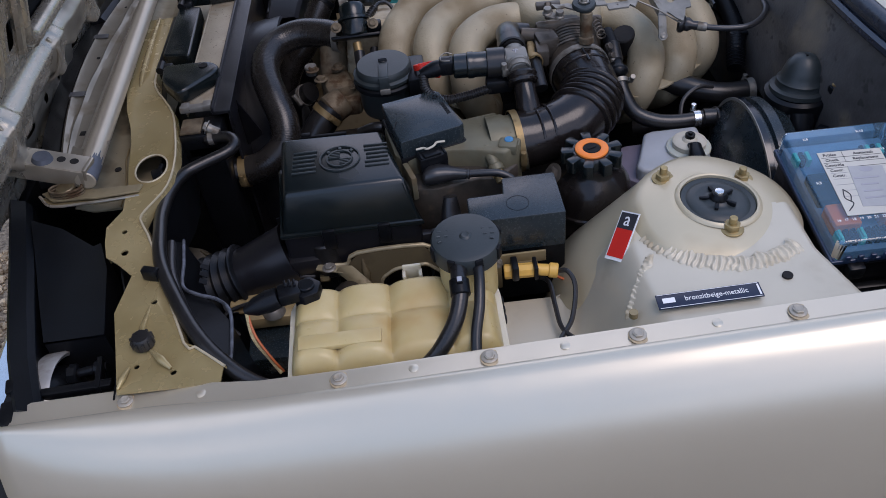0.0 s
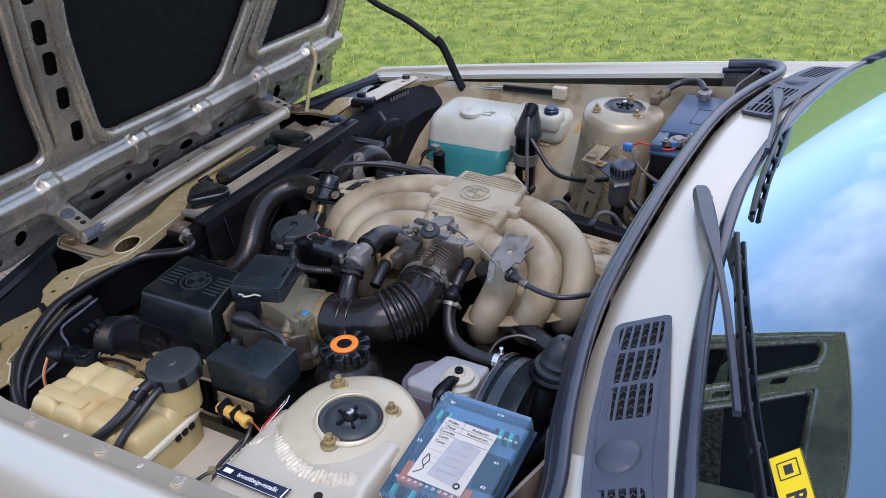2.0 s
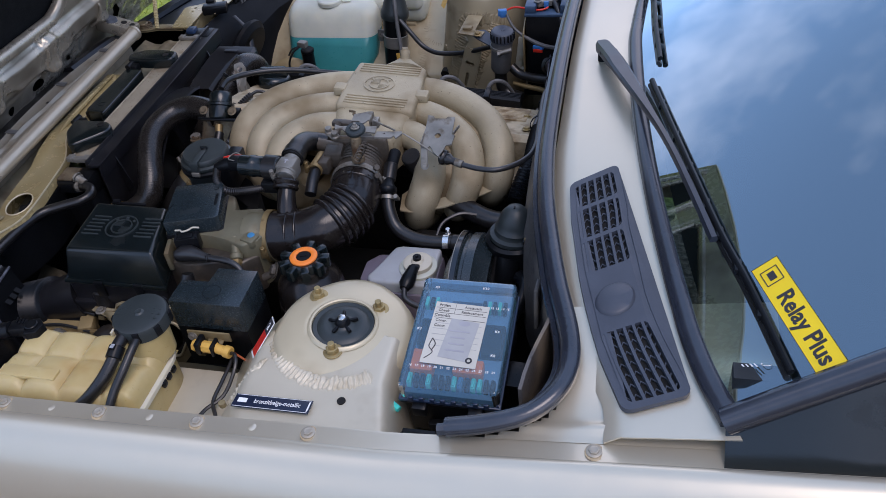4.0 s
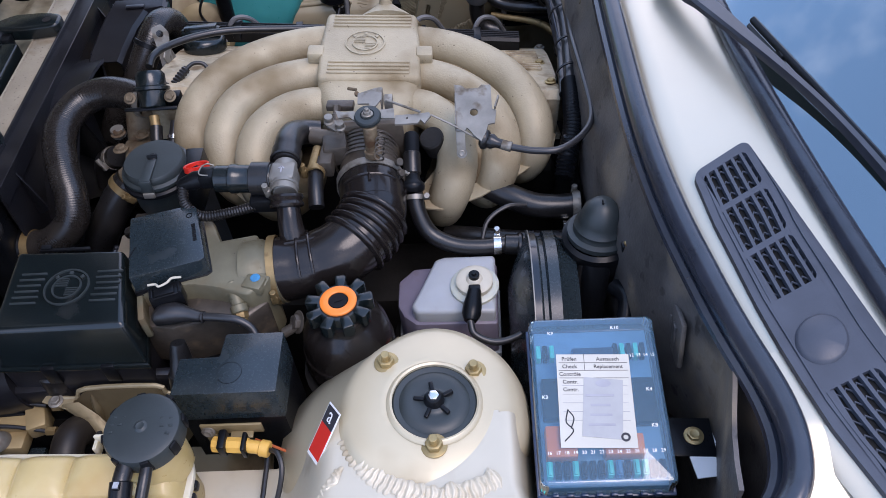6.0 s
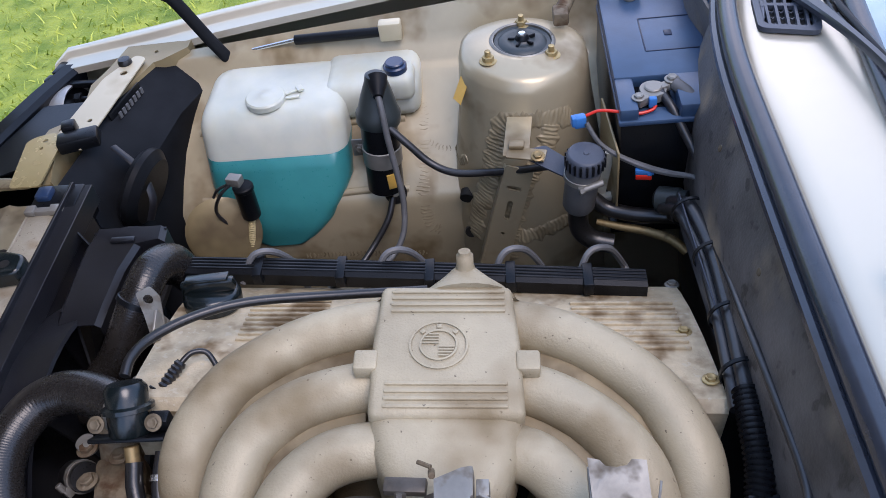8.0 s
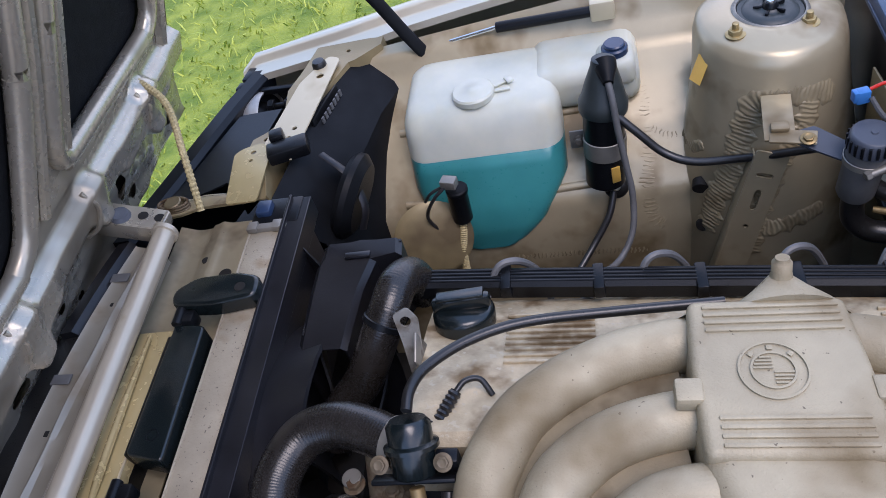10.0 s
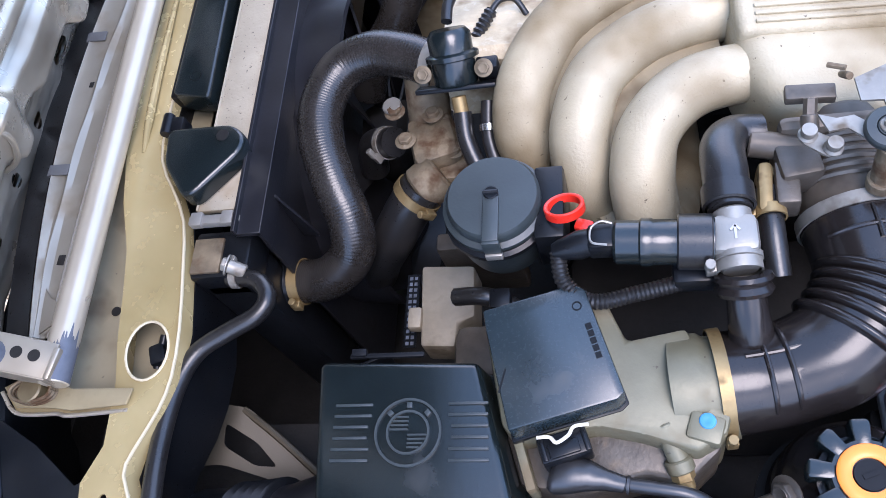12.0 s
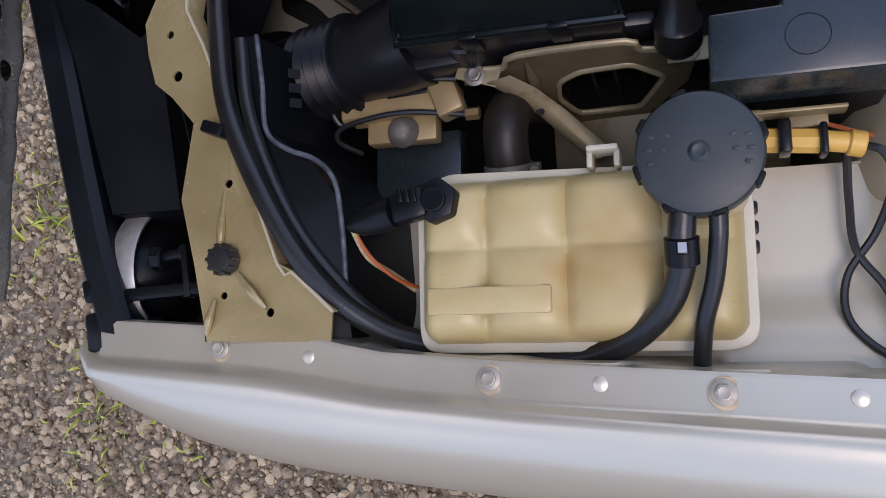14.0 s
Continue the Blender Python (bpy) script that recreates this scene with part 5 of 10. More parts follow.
# ---- bonnet, open, hinged at the nose ----
HOOD_A = radians(68)


def hood_p(u, v, w=0.0):
    """u across the car, v up the bonnet, w out of its inner face."""
    return Vector((-0.90 + v * math.cos(HOOD_A) + w * math.sin(HOOD_A), u, 0.75 + v * math.sin(HOOD_A) - w * math.cos(HOOD_A)))


def on_hood(g):
    return [hood_p(p[0], p[1], p[2]) for p in g[0]], g[1]


bonnet = thing("bonnet", (-0.90, CY, 0.75), "open beige bonnet with black insulation in its frame", "bonnet")
HC = -0.02
REAR = [(u, 1.04 + 0.075 * (1 - (u / 0.645) ** 2)) for u in (0.645, 0.63, 0.58, 0.48, 0.32, 0.16, 0.0, -0.16, -0.32, -0.48, -0.58, -0.63, -0.645)]
skin = [(HC - 0.655, -0.02), (HC + 0.655, -0.02), (HC + 0.665, 0.3), (HC + 0.66, 0.75)] + [(HC + u, v) for u, v in REAR] + [(HC - 0.66, 0.75), (HC - 0.665, 0.3)]
part("outer_skin", on_hood(plate(skin, [], -0.035, -0.030)), M_PAINT, bonnet)
part("rim", on_hood(tube([(*p, -0.026) for p in skin + skin[:1]], 0.007, 8, res=1)), M_PAINT, bonnet)


def poly_round(pts, r=0.03, n=4):
    """Rounds a polygon's corners."""
    out = []
    m = len(pts)
    for i in range(m):
        p, a, b = Vector(pts[i]), Vector(pts[i - 1]), Vector(pts[(i + 1) % m])
        ra, rb = min(r, (a - p).length * 0.45), min(r, (b - p).length * 0.45)
        s, e = p + (a - p).normalized() * ra, p + (b - p).normalized() * rb
        for k in range(n + 1):
            t = k / n
            q = s * (1 - t) ** 2 + p * 2 * t * (1 - t) + e * t * t
            out.append((q.x, q.y))
    return out


PADS = [poly_round([(HC - 0.19, 0.195), (HC + 0.155, 0.185), (HC + 0.225, 0.36), (HC + 0.36, 0.98), (HC - 0.36, 0.98), (HC - 0.27, 0.45)], 0.05),
        poly_round([(HC - 0.575, 0.21), (HC - 0.30, 0.205), (HC - 0.345, 0.37), (HC - 0.47, 0.98), (HC - 0.585, 0.98)], 0.05),
        poly_round([(HC + 0.575, 0.21), (HC + 0.245, 0.225), (HC + 0.29, 0.37), (HC + 0.47, 0.98), (HC + 0.585, 0.98)], 0.05)]
SLOTS = []
for v, uo in ((0.24, -0.238), (0.325, -0.268), (0.405, -0.293), (0.47, -0.312), (0.55, -0.335), (0.63, -0.355), (0.71, -0.378), (0.79, -0.40), (0.87, -0.42)):
    for s in (-1, 1):
        k = 1.0 if s < 0 else 0.84 + 0.2 * (v - 0.24)
        ctr = HC + s * (-uo) * k if s > 0 else HC + uo
        SLOTS.append([(ctr + 0.013 * math.copysign(abs(math.cos(a)) ** 0.55, math.cos(a)) + s * 0.007 * math.sin(a), v + 0.025 * math.copysign(abs(math.sin(a)) ** 0.55, math.sin(a))) for a in [2 * math.pi * (i + 0.5) / 20 for i in range(20)]])
inner = [(HC - 0.64, 0.181), (HC + 0.64, 0.181), (HC + 0.65, 0.3), (HC + 0.645, 0.75)] + [(HC + u * 0.977, v - 0.014) for u, v in REAR] + [(HC - 0.645, 0.75), (HC - 0.65, 0.3)]
inner_full = [(HC - 0.64, 0.0), (HC + 0.64, 0.0)] + inner[2:]
part("edge_wall", loft([[hood_p(u, v, 0.001) for u, v in inner_full], [hood_p(u, v, -0.034) for u, v in skin]], cap=False), M_HOODIN, bonnet)
fr = part("inner_frame", on_hood(plate(inner, PADS + SLOTS, 0.0, 0.002)), M_HOODIN, bonnet, "beige pressed-steel inner frame", flat=30)
for P in PADS:
    part("insulation_pad", on_hood(plate(P, [], -0.022, -0.012)), M_PAD, bonnet, "black felt insulation pad")
    part("pad_lip", on_hood(tube([(*p, 0.004) for p in P + P[:1]], 0.013, 10, res=2)), M_HOODIN, fr)
# added near-black sheet in the hollow, so the slots show shade behind them
part("slot_backing", on_hood(plate(inner_full, [], -0.028, -0.024)), M_DARK, bonnet)


STEPS = (-0.53, -0.335, -0.115, 0.07, 0.275, 0.47)


def frame_relief(u, v):
    """How far the pressed lower band stands out of the frame: a lipped ridge with knuckles over a dented face."""
    k = max(math.exp(-((u - c) / 0.021) ** 4) for c in STEPS)
    wide = 0.5 + 0.5 * math.tanh(6 * math.sin(u * 15.5 + 0.8))
    top, low = 0.158 + 0.012 * k, 0.112 - 0.016 * k - 0.010 * wide
    ridge = smooth01((v - low) / 0.014) * (1 - smooth01((v - top) / 0.010))
    face = smooth01(v / 0.012) * (1 - smooth01((v - 0.10) / 0.03))
    dent = noise.noise(Vector((u * 14, v * 40, 2.0))) + 0.5 * noise.noise(Vector((u * 38, v * 60, 5.0)))
    groove = -0.004 * math.exp(-((v - 0.088) / 0.006) ** 2) * (1 - k)
    return 0.002 + ridge * (0.020 + 0.007 * k + 0.003 * wide) + face * (0.007 + 0.0045 * dent) + groove + 0.006 * math.exp(-((v - 0.012) / 0.010) ** 2)


FRAME_HOLES = [(u, v, a, b) for u, v, a, b in ((-0.215, 0.063, 0.018, 0.009), (-0.132, 0.067, 0.008, 0.009), (-0.051, 0.060, 0.009, 0.011), (-0.039, 0.027, 0.007, 0.006), (0.040, 0.068, 0.020, 0.010), (0.159, 0.067, 0.009, 0.008), (0.205, 0.035, 0.009, 0.007),
               (0.366, 0.074, 0.014, 0.022), (0.402, 0.032, 0.012, 0.010), (0.548, 0.090, 0.010, 0.020), (0.565, 0.038, 0.012, 0.014), (-0.40, 0.062, 0.013, 0.018), (-0.45, 0.030, 0.010, 0.008), (-0.560, 0.085, 0.010, 0.018), (-0.29, 0.035, 0.008, 0.007))]


def lower_band():
    """The pressed band along the hinge edge, with real holes."""
    nu, nv, u0, u1, v1 = 330, 46, HC - 0.64, HC + 0.64, 0.1835
    V, F = [], []
    for j in range(nv + 1):
        for i in range(nu + 1):
            u, v = u0 + (u1 - u0) * i / nu, v1 * j / nv
            for cu, cv, a, b in FRAME_HOLES:
                r = math.hypot((u - cu) / a, (v - cv) / b)
                if 0.72 < r < 1.30:
                    u, v = cu + (u - cu) / r, cv + (v - cv) / r
            V.append(hood_p(u, v, frame_relief(u, v)))
    for j in range(nv):
        for i in range(nu):
            u, v = u0 + (u1 - u0) * (i + 0.5) / nu, v1 * (j + 0.5) / nv
            if all(math.hypot((u - cu) / a, (v - cv) / b) > 0.92 for cu, cv, a, b in FRAME_HOLES):
                F.append([j * (nu + 1) + i, j * (nu + 1) + i + 1, (j + 1) * (nu + 1) + i + 1, (j + 1) * (nu + 1) + i])
    return V, F


part("pressed_band", lower_band(), M_HOODIN, fr, "pressed and pierced hinge edge of the frame", flat=70)
for c in STEPS:
    part("knuckle_fold", on_hood(tube([(c - 0.020, 0.170, 0.012), (c - 0.017, 0.150, 0.0285), (c - 0.021, 0.118, 0.0265), (c - 0.026, 0.100, 0.012)], 0.0032, 8)), M_HOODIN, fr)
for sgn in (-1, 1):
    part("rib_edge", on_hood(tube([(HC + sgn * 0.205, 0.20, 0.004), (HC + sgn * 0.275, 0.44, 0.006), (HC + sgn * 0.37, 0.98, 0.004)], 0.008, 8)), M_HOODIN, fr)
    part("rib_edge", on_hood(tube([(HC + sgn * 0.283, 0.23, 0.002), (HC + sgn * 0.335, 0.44, 0.006), (HC + sgn * 0.452, 0.98, 0.004)], 0.009, 8)), M_HOODIN, fr)
    part("rib_edge", on_hood(tube([(HC + sgn * 0.60, 0.10, 0.002), (HC + sgn * 0.612, 0.5, 0.007), (HC + sgn * 0.60, 1.0, 0.004)], 0.012, 8)), M_HOODIN, fr)
for y in (-0.318, 0.290):
    arm_m = Matrix.Translation((-0.825, y, 0.832) if y > 0 else (-0.808, -0.328, 0.832)) @ at((0, 0, 0), 0, 13, -6 if y > 0 else -9)
    hg = part("hinge_arm", xf(join(box((-0.023, 0, 0), (0.164, 0.033, 0.004), 0.0012), box((-0.023, -0.016, -0.012), (0.164, 0.003, 0.026), 0.001), box((-0.010, 0.016, -0.012), (0.120, 0.003, 0.026), 0.001), box((-0.060, -0.004, -0.020), (0.03, 0.05, 0.016), 0.003)), arm_m), M_HOODIN, bonnet, "pressed steel hinge arm")
    for dx in ((0.030, 0.052) if y > 0 else (0.024, 0.041)):
        part("hole", xf(cyl((dx, 0.002, -0.001), (dx, 0.002, 0.0026), 0.0068 if y > 0 else 0.0056, 16, bev=0.02), arm_m), M_DARK, hg)
    part("slot", xf(box((-0.022, 0, 0.0012), (0.005, 0.010, 0.003), 0.001), arm_m), M_DARK, hg)
    part("hinge_cap", xf(lathe([(0, 0.007), (0.011, 0.006), (0.0135, 0.0)], 18, at((0.002, -0.004, 0.002))), arm_m), M_SCUFF, hg)
    part("strap_end", xf(box((0.060, -0.002, -0.004), (0.006, 0.030, 0.018), 0.002), arm_m), M_HOODIN, hg)
part("torsion_bar", join(cyl((-0.756, -0.353, 0.806), (-0.765, 0.275, 0.812), 0.0138, 28), lathe([(0.0138, -0.004), (0.0165, -0.003), (0.0165, 0.003), (0.0138, 0.004)], 28, axis_m((-0.765, 0.268, 0.812), (0, 1, 0)))), M_TUBE, bonnet, "bare metal bonnet hinge tube")
def scuff(u, v):
    """A ragged worn patch on the top of the hinge tube."""
    a = radians(-25 + 125 * u)
    y = -0.352 + v * (0.030 + 0.016 * math.sin(u * 3.1) + 0.006 * math.sin(u * 31) + 0.004 * math.sin(u * 57))
    return (-0.756 - 0.0127 * (y + 0.353) + 0.01405 * math.cos(a), y, 0.806 + 0.01405 * math.sin(a))


part("scuff", grid(40, 10, scuff), M_SCUFF, bonnet, "blue-grey worn patch on the tube")
BASE = [(-0.822, 0.333), (-0.803, 0.352), (-0.760, 0.3535), (-0.744, 0.356), (-0.688, 0.3515), (-0.685, 0.337), (-0.748, 0.336), (-0.775, 0.326), (-0.800, 0.323)]
for sgn in (-1, 1):
    def on_side(g):
        return g if sgn > 0 else mirror(g, CY)
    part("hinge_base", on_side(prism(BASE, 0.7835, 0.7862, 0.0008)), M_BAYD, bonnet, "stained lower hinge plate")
    part("hinge_base", on_side(prism([(x * 0.985 - 0.0105, y - 0.0035) for x, y in BASE], 0.7895, 0.7918, 0.0008)), M_BRKL, bonnet, "stained upper hinge plate")
    part("plate_edge", on_side(tube([(x, y + 0.0005, z) for (x, y), z in zip(BASE[:5], (0.790, 0.7865, 0.7865, 0.7885, 0.787))], 0.0020, 8)), M_HOODIN, bonnet, "worn bright plate edge")
    for k in range(3):
        part("spring_coil", on_side(tube([(-0.783 + 0.0215 * math.cos(q), 0.336 + 0.0105 * math.sin(q), 0.7925 + 0.0042 * k) for q in np.linspace(0, 2 * math.pi, 15)], 0.0017, 8, 2)), M_RUSTY, bonnet, "rusty spring coil")
    part("washer", on_side(cyl((-0.783, 0.336, 0.787), (-0.783, 0.336, 0.8035), 0.012, 20)), M_BRKT, bonnet)
solo("bonnet_stay", join(tube([(-0.457, 0.645, 0.74), (-0.49, 0.645, 0.80), (-0.527, 0.645, 0.878), (-0.545, 0.640, 0.905)], 0.010, 10, squash=0.5), tube([(-0.527, 0.648, 0.878), (-0.62, 0.64, 0.940), (-0.74, 0.62, 1.01), (-0.72, 0.60, 1.12)], 0.008, 10, squash=0.5)), M_MATTE,
     "black folding bonnet stay by the wing", "bonnet stay")
gas = thing("gas_strut", (-0.35, 0.645, 0.79), "black gas strut lying along the inner wing", "gas strut")
part("cylinder", cyl((-0.36, 0.648, 0.792), (-0.22, 0.640, 0.798), 0.008), M_BLACK, gas)
part("rod", cyl((-0.47, 0.654, 0.772), (-0.36, 0.648, 0.792), 0.0035), M_STEEL, gas)
part("bracket", box((-0.205, 0.640, 0.80), (0.035, 0.02, 0.03), 0.003), M_BAY, gas)

# ---- engine: block, valve cover, intake ----
engine = thing("engine_block", (-0.12, 0.02, 0.32), "grimy dark six-cylinder engine block", "engine")
part("block", box((-0.10, 0.03, 0.50), (0.52, 0.26, 0.36), 0.02), M_DARK, engine)
part("cylinder_head", box((-0.115, 0.045, 0.665), (0.54, 0.18, 0.12), 0.01, ry=4.5), M_DARK, engine)
part("gearbox", box((0.17, 0.03, 0.46), (0.14, 0.22, 0.25), 0.03), M_DARK, engine)
part("subframe_bar", join(box((-0.30, -0.36, 0.42), (0.5, 0.05, 0.08), 0.01), box((-0.15, -0.20, 0.50), (0.35, 0.12, 0.18), 0.02)), M_DARK, engine)


def tilt(g, deg=4.6, c=(-0.12, 0.0, 0.78)):
    m = Matrix.Translation(c) @ at((0, 0, 0), 0, deg, 0) @ Matrix.Translation([-a for a in c])
    return xf(g, m)


vc = thing("valve_cover", (-0.12, 0.10, 0.70), "stained ribbed aluminium valve cover", "valve cover")
vbody = xf(loft([[(x, y, z) for y, z in ((0.182, -0.06), (0.180, -0.025), (0.168, 0.002), (0.150, 0.013), (0.11, 0.033), (0.05, 0.056), (0.0, 0.071), (-0.045, 0.083), (-0.056, 0.075), (-0.06, 0.0))] for x in (-0.295, -0.29, 0.28, 0.285)]), at((-0.125, 0.0, 0.722), 0, 4.6, 0))
part("cover", vbody, M_VALVE, vc, flat=25)
for k in range(9):
    part("rib", tilt(box((0.09, 0.030 + 0.011 * k, 0.7855 - 0.0041 * k), (0.115, 0.004, 0.004), 0.001, rx=-21)), M_VALVE, vc)
    part("rib", tilt(box((-0.285, 0.045 + 0.010 * k, 0.7800 - 0.0037 * k), (0.09, 0.004, 0.004), 0.001, rx=-21)), M_VALVE, vc)
part("flange", tilt(box((-0.125, 0.065, 0.680), (0.60, 0.25, 0.012), 0.003, rx=-21)), M_VALVE, vc)
for x in (-0.40, -0.25, -0.1, 0.05, 0.155):
    part("bolt", hexbolt((x, 0.172, 0.722 - 0.08 * (x + 0.12)), (0, 0.3, 1), 0.006), M_ZINC, vc)
for x in (0.155, 0.145):
    part("bolt", hexbolt((x, -0.02 if x > 0.15 else 0.06, 0.778 if x > 0.15 else 0.752), (0, 0.3, 1), 0.006), M_YELLOWZ, vc)
oc = thing("oil_filler_cap", (-0.375, 0.118, 0.775), "round black oil filler cap with a grip bar", "oil cap")
part("cap", lathe([(0.0, 0.012), (0.027, 0.012), (0.031, 0.009), (0.033, 0.004), (0.033, -0.008), (0.024, -0.012), (0.022, -0.03)], 32, at((-0.375, 0.118, 0.785), -14, 4, 0)), M_GLOSS, oc)
part("grip", join(box((-0.375, 0.120, 0.803), (0.062, 0.012, 0.016), 0.004, rz=4, rx=-14), box((-0.375, 0.1225, 0.812), (0.05, 0.016, 0.004), 0.0015, rz=4, rx=-14)), M_GLOSS, oc)

duct = thing("ignition_lead_duct", (-0.15, 0.168, 0.74), "long black plastic ignition lead duct", "cable duct")
dpts = [(-0.435, 0.182, 0.768), (-0.30, 0.175, 0.760), (-0.1, 0.165, 0.746), (0.12, 0.152, 0.730)]
part("channel", loft([[(p.x, p.y - 0.014, p.z - 0.010), (p.x, p.y - 0.014, p.z + 0.008), (p.x, p.y - 0.009, p.z + 0.012), (p.x, p.y + 0.010, p.z + 0.012), (p.x, p.y + 0.014, p.z + 0.008), (p.x, p.y + 0.014, p.z - 0.010)] for p in spline(dpts, 4)]), M_BLACK, duct, flat=25)
for f in (0.18, 0.36, 0.55, 0.72, 0.88):
    q = Vector(dpts[0]).lerp(Vector(dpts[-1]), f)
    part("clip", box(q + Vector((0, -0.002, 0.006)), (0.012, 0.036, 0.018), 0.002), M_BLACK, duct)
for k in range(4):
    part("rib", tube([(p[0], p[1] - 0.008 + 0.005 * k, p[2] + 0.0125) for p in dpts], 0.0012, 6), M_BLACK, duct)
for k, x in enumerate((-0.33, -0.17, -0.03, 0.07)):
    lead = thing("ignition_lead", (x, 0.19, 0.745), "looped grey ignition lead beside the duct", "cable", "ignition leads")
    part("lead", tube([(x - 0.028, 0.165, 0.752 - 0.07 * (x + .3)), (x - 0.012, 0.185, 0.778 - 0.07 * (x + .3)), (x + 0.012, 0.195, 0.772 - 0.07 * (x + .3)), (x + 0.03, 0.205, 0.735 - 0.07 * (x + .3)), (x + 0.035, 0.20, 0.70)], 0.0042, 8), M_WIREG, lead)

# intake manifold: plenum and six runners
im = thing("intake_manifold", (-0.10, -0.05, 0.72), "cast-aluminium intake manifold with six curved runners", "intake manifold")


def slab(pts, z_top, z_low, r):
    """A rounded plenum block over an outline, its top leaning with the engine."""
    return prism(pts, z_low, z_top, r, 4)


plen = [(-0.166, 0.040), (-0.158, 0.046), (-0.042, 0.046), (-0.034, 0.040), (-0.030, -0.05), (-0.030, -0.110), (-0.040, -0.150), (-0.055, -0.185), (-0.130, -0.185), (-0.155, -0.150), (-0.168, -0.110), (-0.168, -0.05)]
part("plenum", tilt(slab(plen, 0.866, 0.79, 0.020)), M_CAST, im, flat=50)
part("top_plate", tilt(prism([(-0.164, 0.040), (-0.038, 0.040), (-0.032, -0.030), (-0.030, -0.108), (-0.166, -0.108), (-0.168, -0.030)], 0.858, 0.8725, 0.0075, 4)), M_CAST, im)
for sx, x in ((-1, -0.172), (1, -0.026)):
    part("lug", tilt(box((x, -0.050, 0.866), (0.022, 0.022, 0.016), 0.003)), M_CAST, im)
for y0 in (0.030, -0.076):
    for k in range(4):
        part("rib", tilt(box((-0.099, y0 - 0.0078 * k, 0.8732), (0.108, 0.0038, 0.0030), 0.0012)), M_CAST, im)


def roundel(m, r, material, parent, h=0.0016):
    """Plain concentric rings with a quartered disc and three bars between them."""
    def ring(a, b):
        return lathe([(a, 0), (a, h), (b, h), (b, 0)], 36, m)
    part("emblem", join(ring(r * 0.93, r), ring(r * 0.58, r * 0.65)), material, parent)
    for a in (45, 90, 135):
        c = (r * 0.79 * math.cos(radians(a)), r * 0.79 * math.sin(radians(a)), h / 2)
        part("emblem_bar", xf(box(c, (r * 0.16, r * 0.16, h), 0.0003, rz=a), m), material, parent)
    for k in range(4):
        y = r * (0.08 + 0.12 * k)
        w = math.sqrt(max(0, (r * 0.56) ** 2 - y * y))
        for sg in (-1, 1):
            part("emblem_bar", xf(box((sg * w / 2, -sg * y, h / 2), (w, r * 0.05, h), 0.0), m), material, parent)


roundel(Matrix.Translation((-0.099, -0.034, 0.8722 )) @ at((0, 0, 0), 0, 4.6, 0), 0.027, M_CAST, im, 0.0010)
RUN = {
    "lo": [(-0.1, 0.018, 0.832), (-0.167, 0.02, 0.838), (-0.235, 0.004, 0.838), (-0.2985, -0.034, 0.833), (-0.3325, -0.085, 0.82), (-0.3405, -0.12, 0.796), (-0.3345, -0.132, 0.768), (-0.3215, -0.12, 0.735), (-0.3065, -0.06, 0.69), (-0.3065, 0.0, 0.67)],
    "lm": [(-0.1, -0.05, 0.832), (-0.172, -0.054, 0.838), (-0.229, -0.07, 0.838), (-0.2705, -0.102, 0.833), (-0.2865, -0.143, 0.82), (-0.2875, -0.168, 0.798), (-0.2865, -0.176, 0.772), (-0.2745, -0.165, 0.735), (-0.2565, -0.1, 0.69), (-0.2565, 0.0, 0.67)],
    "li": [(-0.1, -0.115, 0.832), (-0.165, -0.12, 0.838), (-0.203, -0.133, 0.838), (-0.2305, -0.162, 0.832), (-0.2385, -0.193, 0.818), (-0.2375, -0.21, 0.797), (-0.2335, -0.212, 0.772), (-0.2215, -0.195, 0.735), (-0.2065, -0.12, 0.69), (-0.2065, 0.0, 0.67)],
    "ro": [(-0.1, 0.018, 0.826), (-0.034, 0.02, 0.828), (0.032, -0.003, 0.824), (0.09, -0.05, 0.814), (0.118, -0.1, 0.798), (0.123, -0.132, 0.775), (0.117, -0.14, 0.748), (0.104, -0.125, 0.715), (0.094, -0.06, 0.67), (0.094, 0.0, 0.65)],
    "rm": [(-0.1, -0.05, 0.826), (-0.03, -0.054, 0.828), (0.024, -0.08, 0.824), (0.062, -0.117, 0.814), (0.076, -0.15, 0.798), (0.076, -0.176, 0.776), (0.066, -0.186, 0.75), (0.055, -0.17, 0.715), (0.04, -0.1, 0.67), (0.04, 0.0, 0.65)],
    "ri": [(-0.1, -0.115, 0.826), (-0.033, -0.122, 0.828), (-0.003, -0.14, 0.824), (0.016, -0.168, 0.814), (0.02, -0.196, 0.799), (0.014, -0.215, 0.778), (0.004, -0.22, 0.752), (-0.005, -0.2, 0.715), (-0.01, -0.12, 0.67), (-0.01, 0.0, 0.65)],
}
for key, pts in RUN.items():
    part("runner", tube(pts, [0.0245, 0.0245, 0.0248, 0.0255, 0.0265, 0.0268, 0.0265, 0.025, 0.025, 0.025], 24, 7), M_CAST, im, flat=70)
for a, b in (("lo", "lm"), ("lm", "li"), ("ro", "rm"), ("rm", "ri")):
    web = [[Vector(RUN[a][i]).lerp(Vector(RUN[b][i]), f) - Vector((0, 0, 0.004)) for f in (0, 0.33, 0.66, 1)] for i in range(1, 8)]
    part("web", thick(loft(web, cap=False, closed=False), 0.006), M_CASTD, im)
flange_r = [(-0.028, -0.205, 0.772), (-0.022, -0.245, 0.770), (0.0, -0.247, 0.768), (0.05, -0.222, 0.763), (0.105, -0.178, 0.757), (0.150, -0.135, 0.752), (0.158, -0.10, 0.755), (0.12, -0.05, 0.76), (0.03, -0.10, 0.766)]
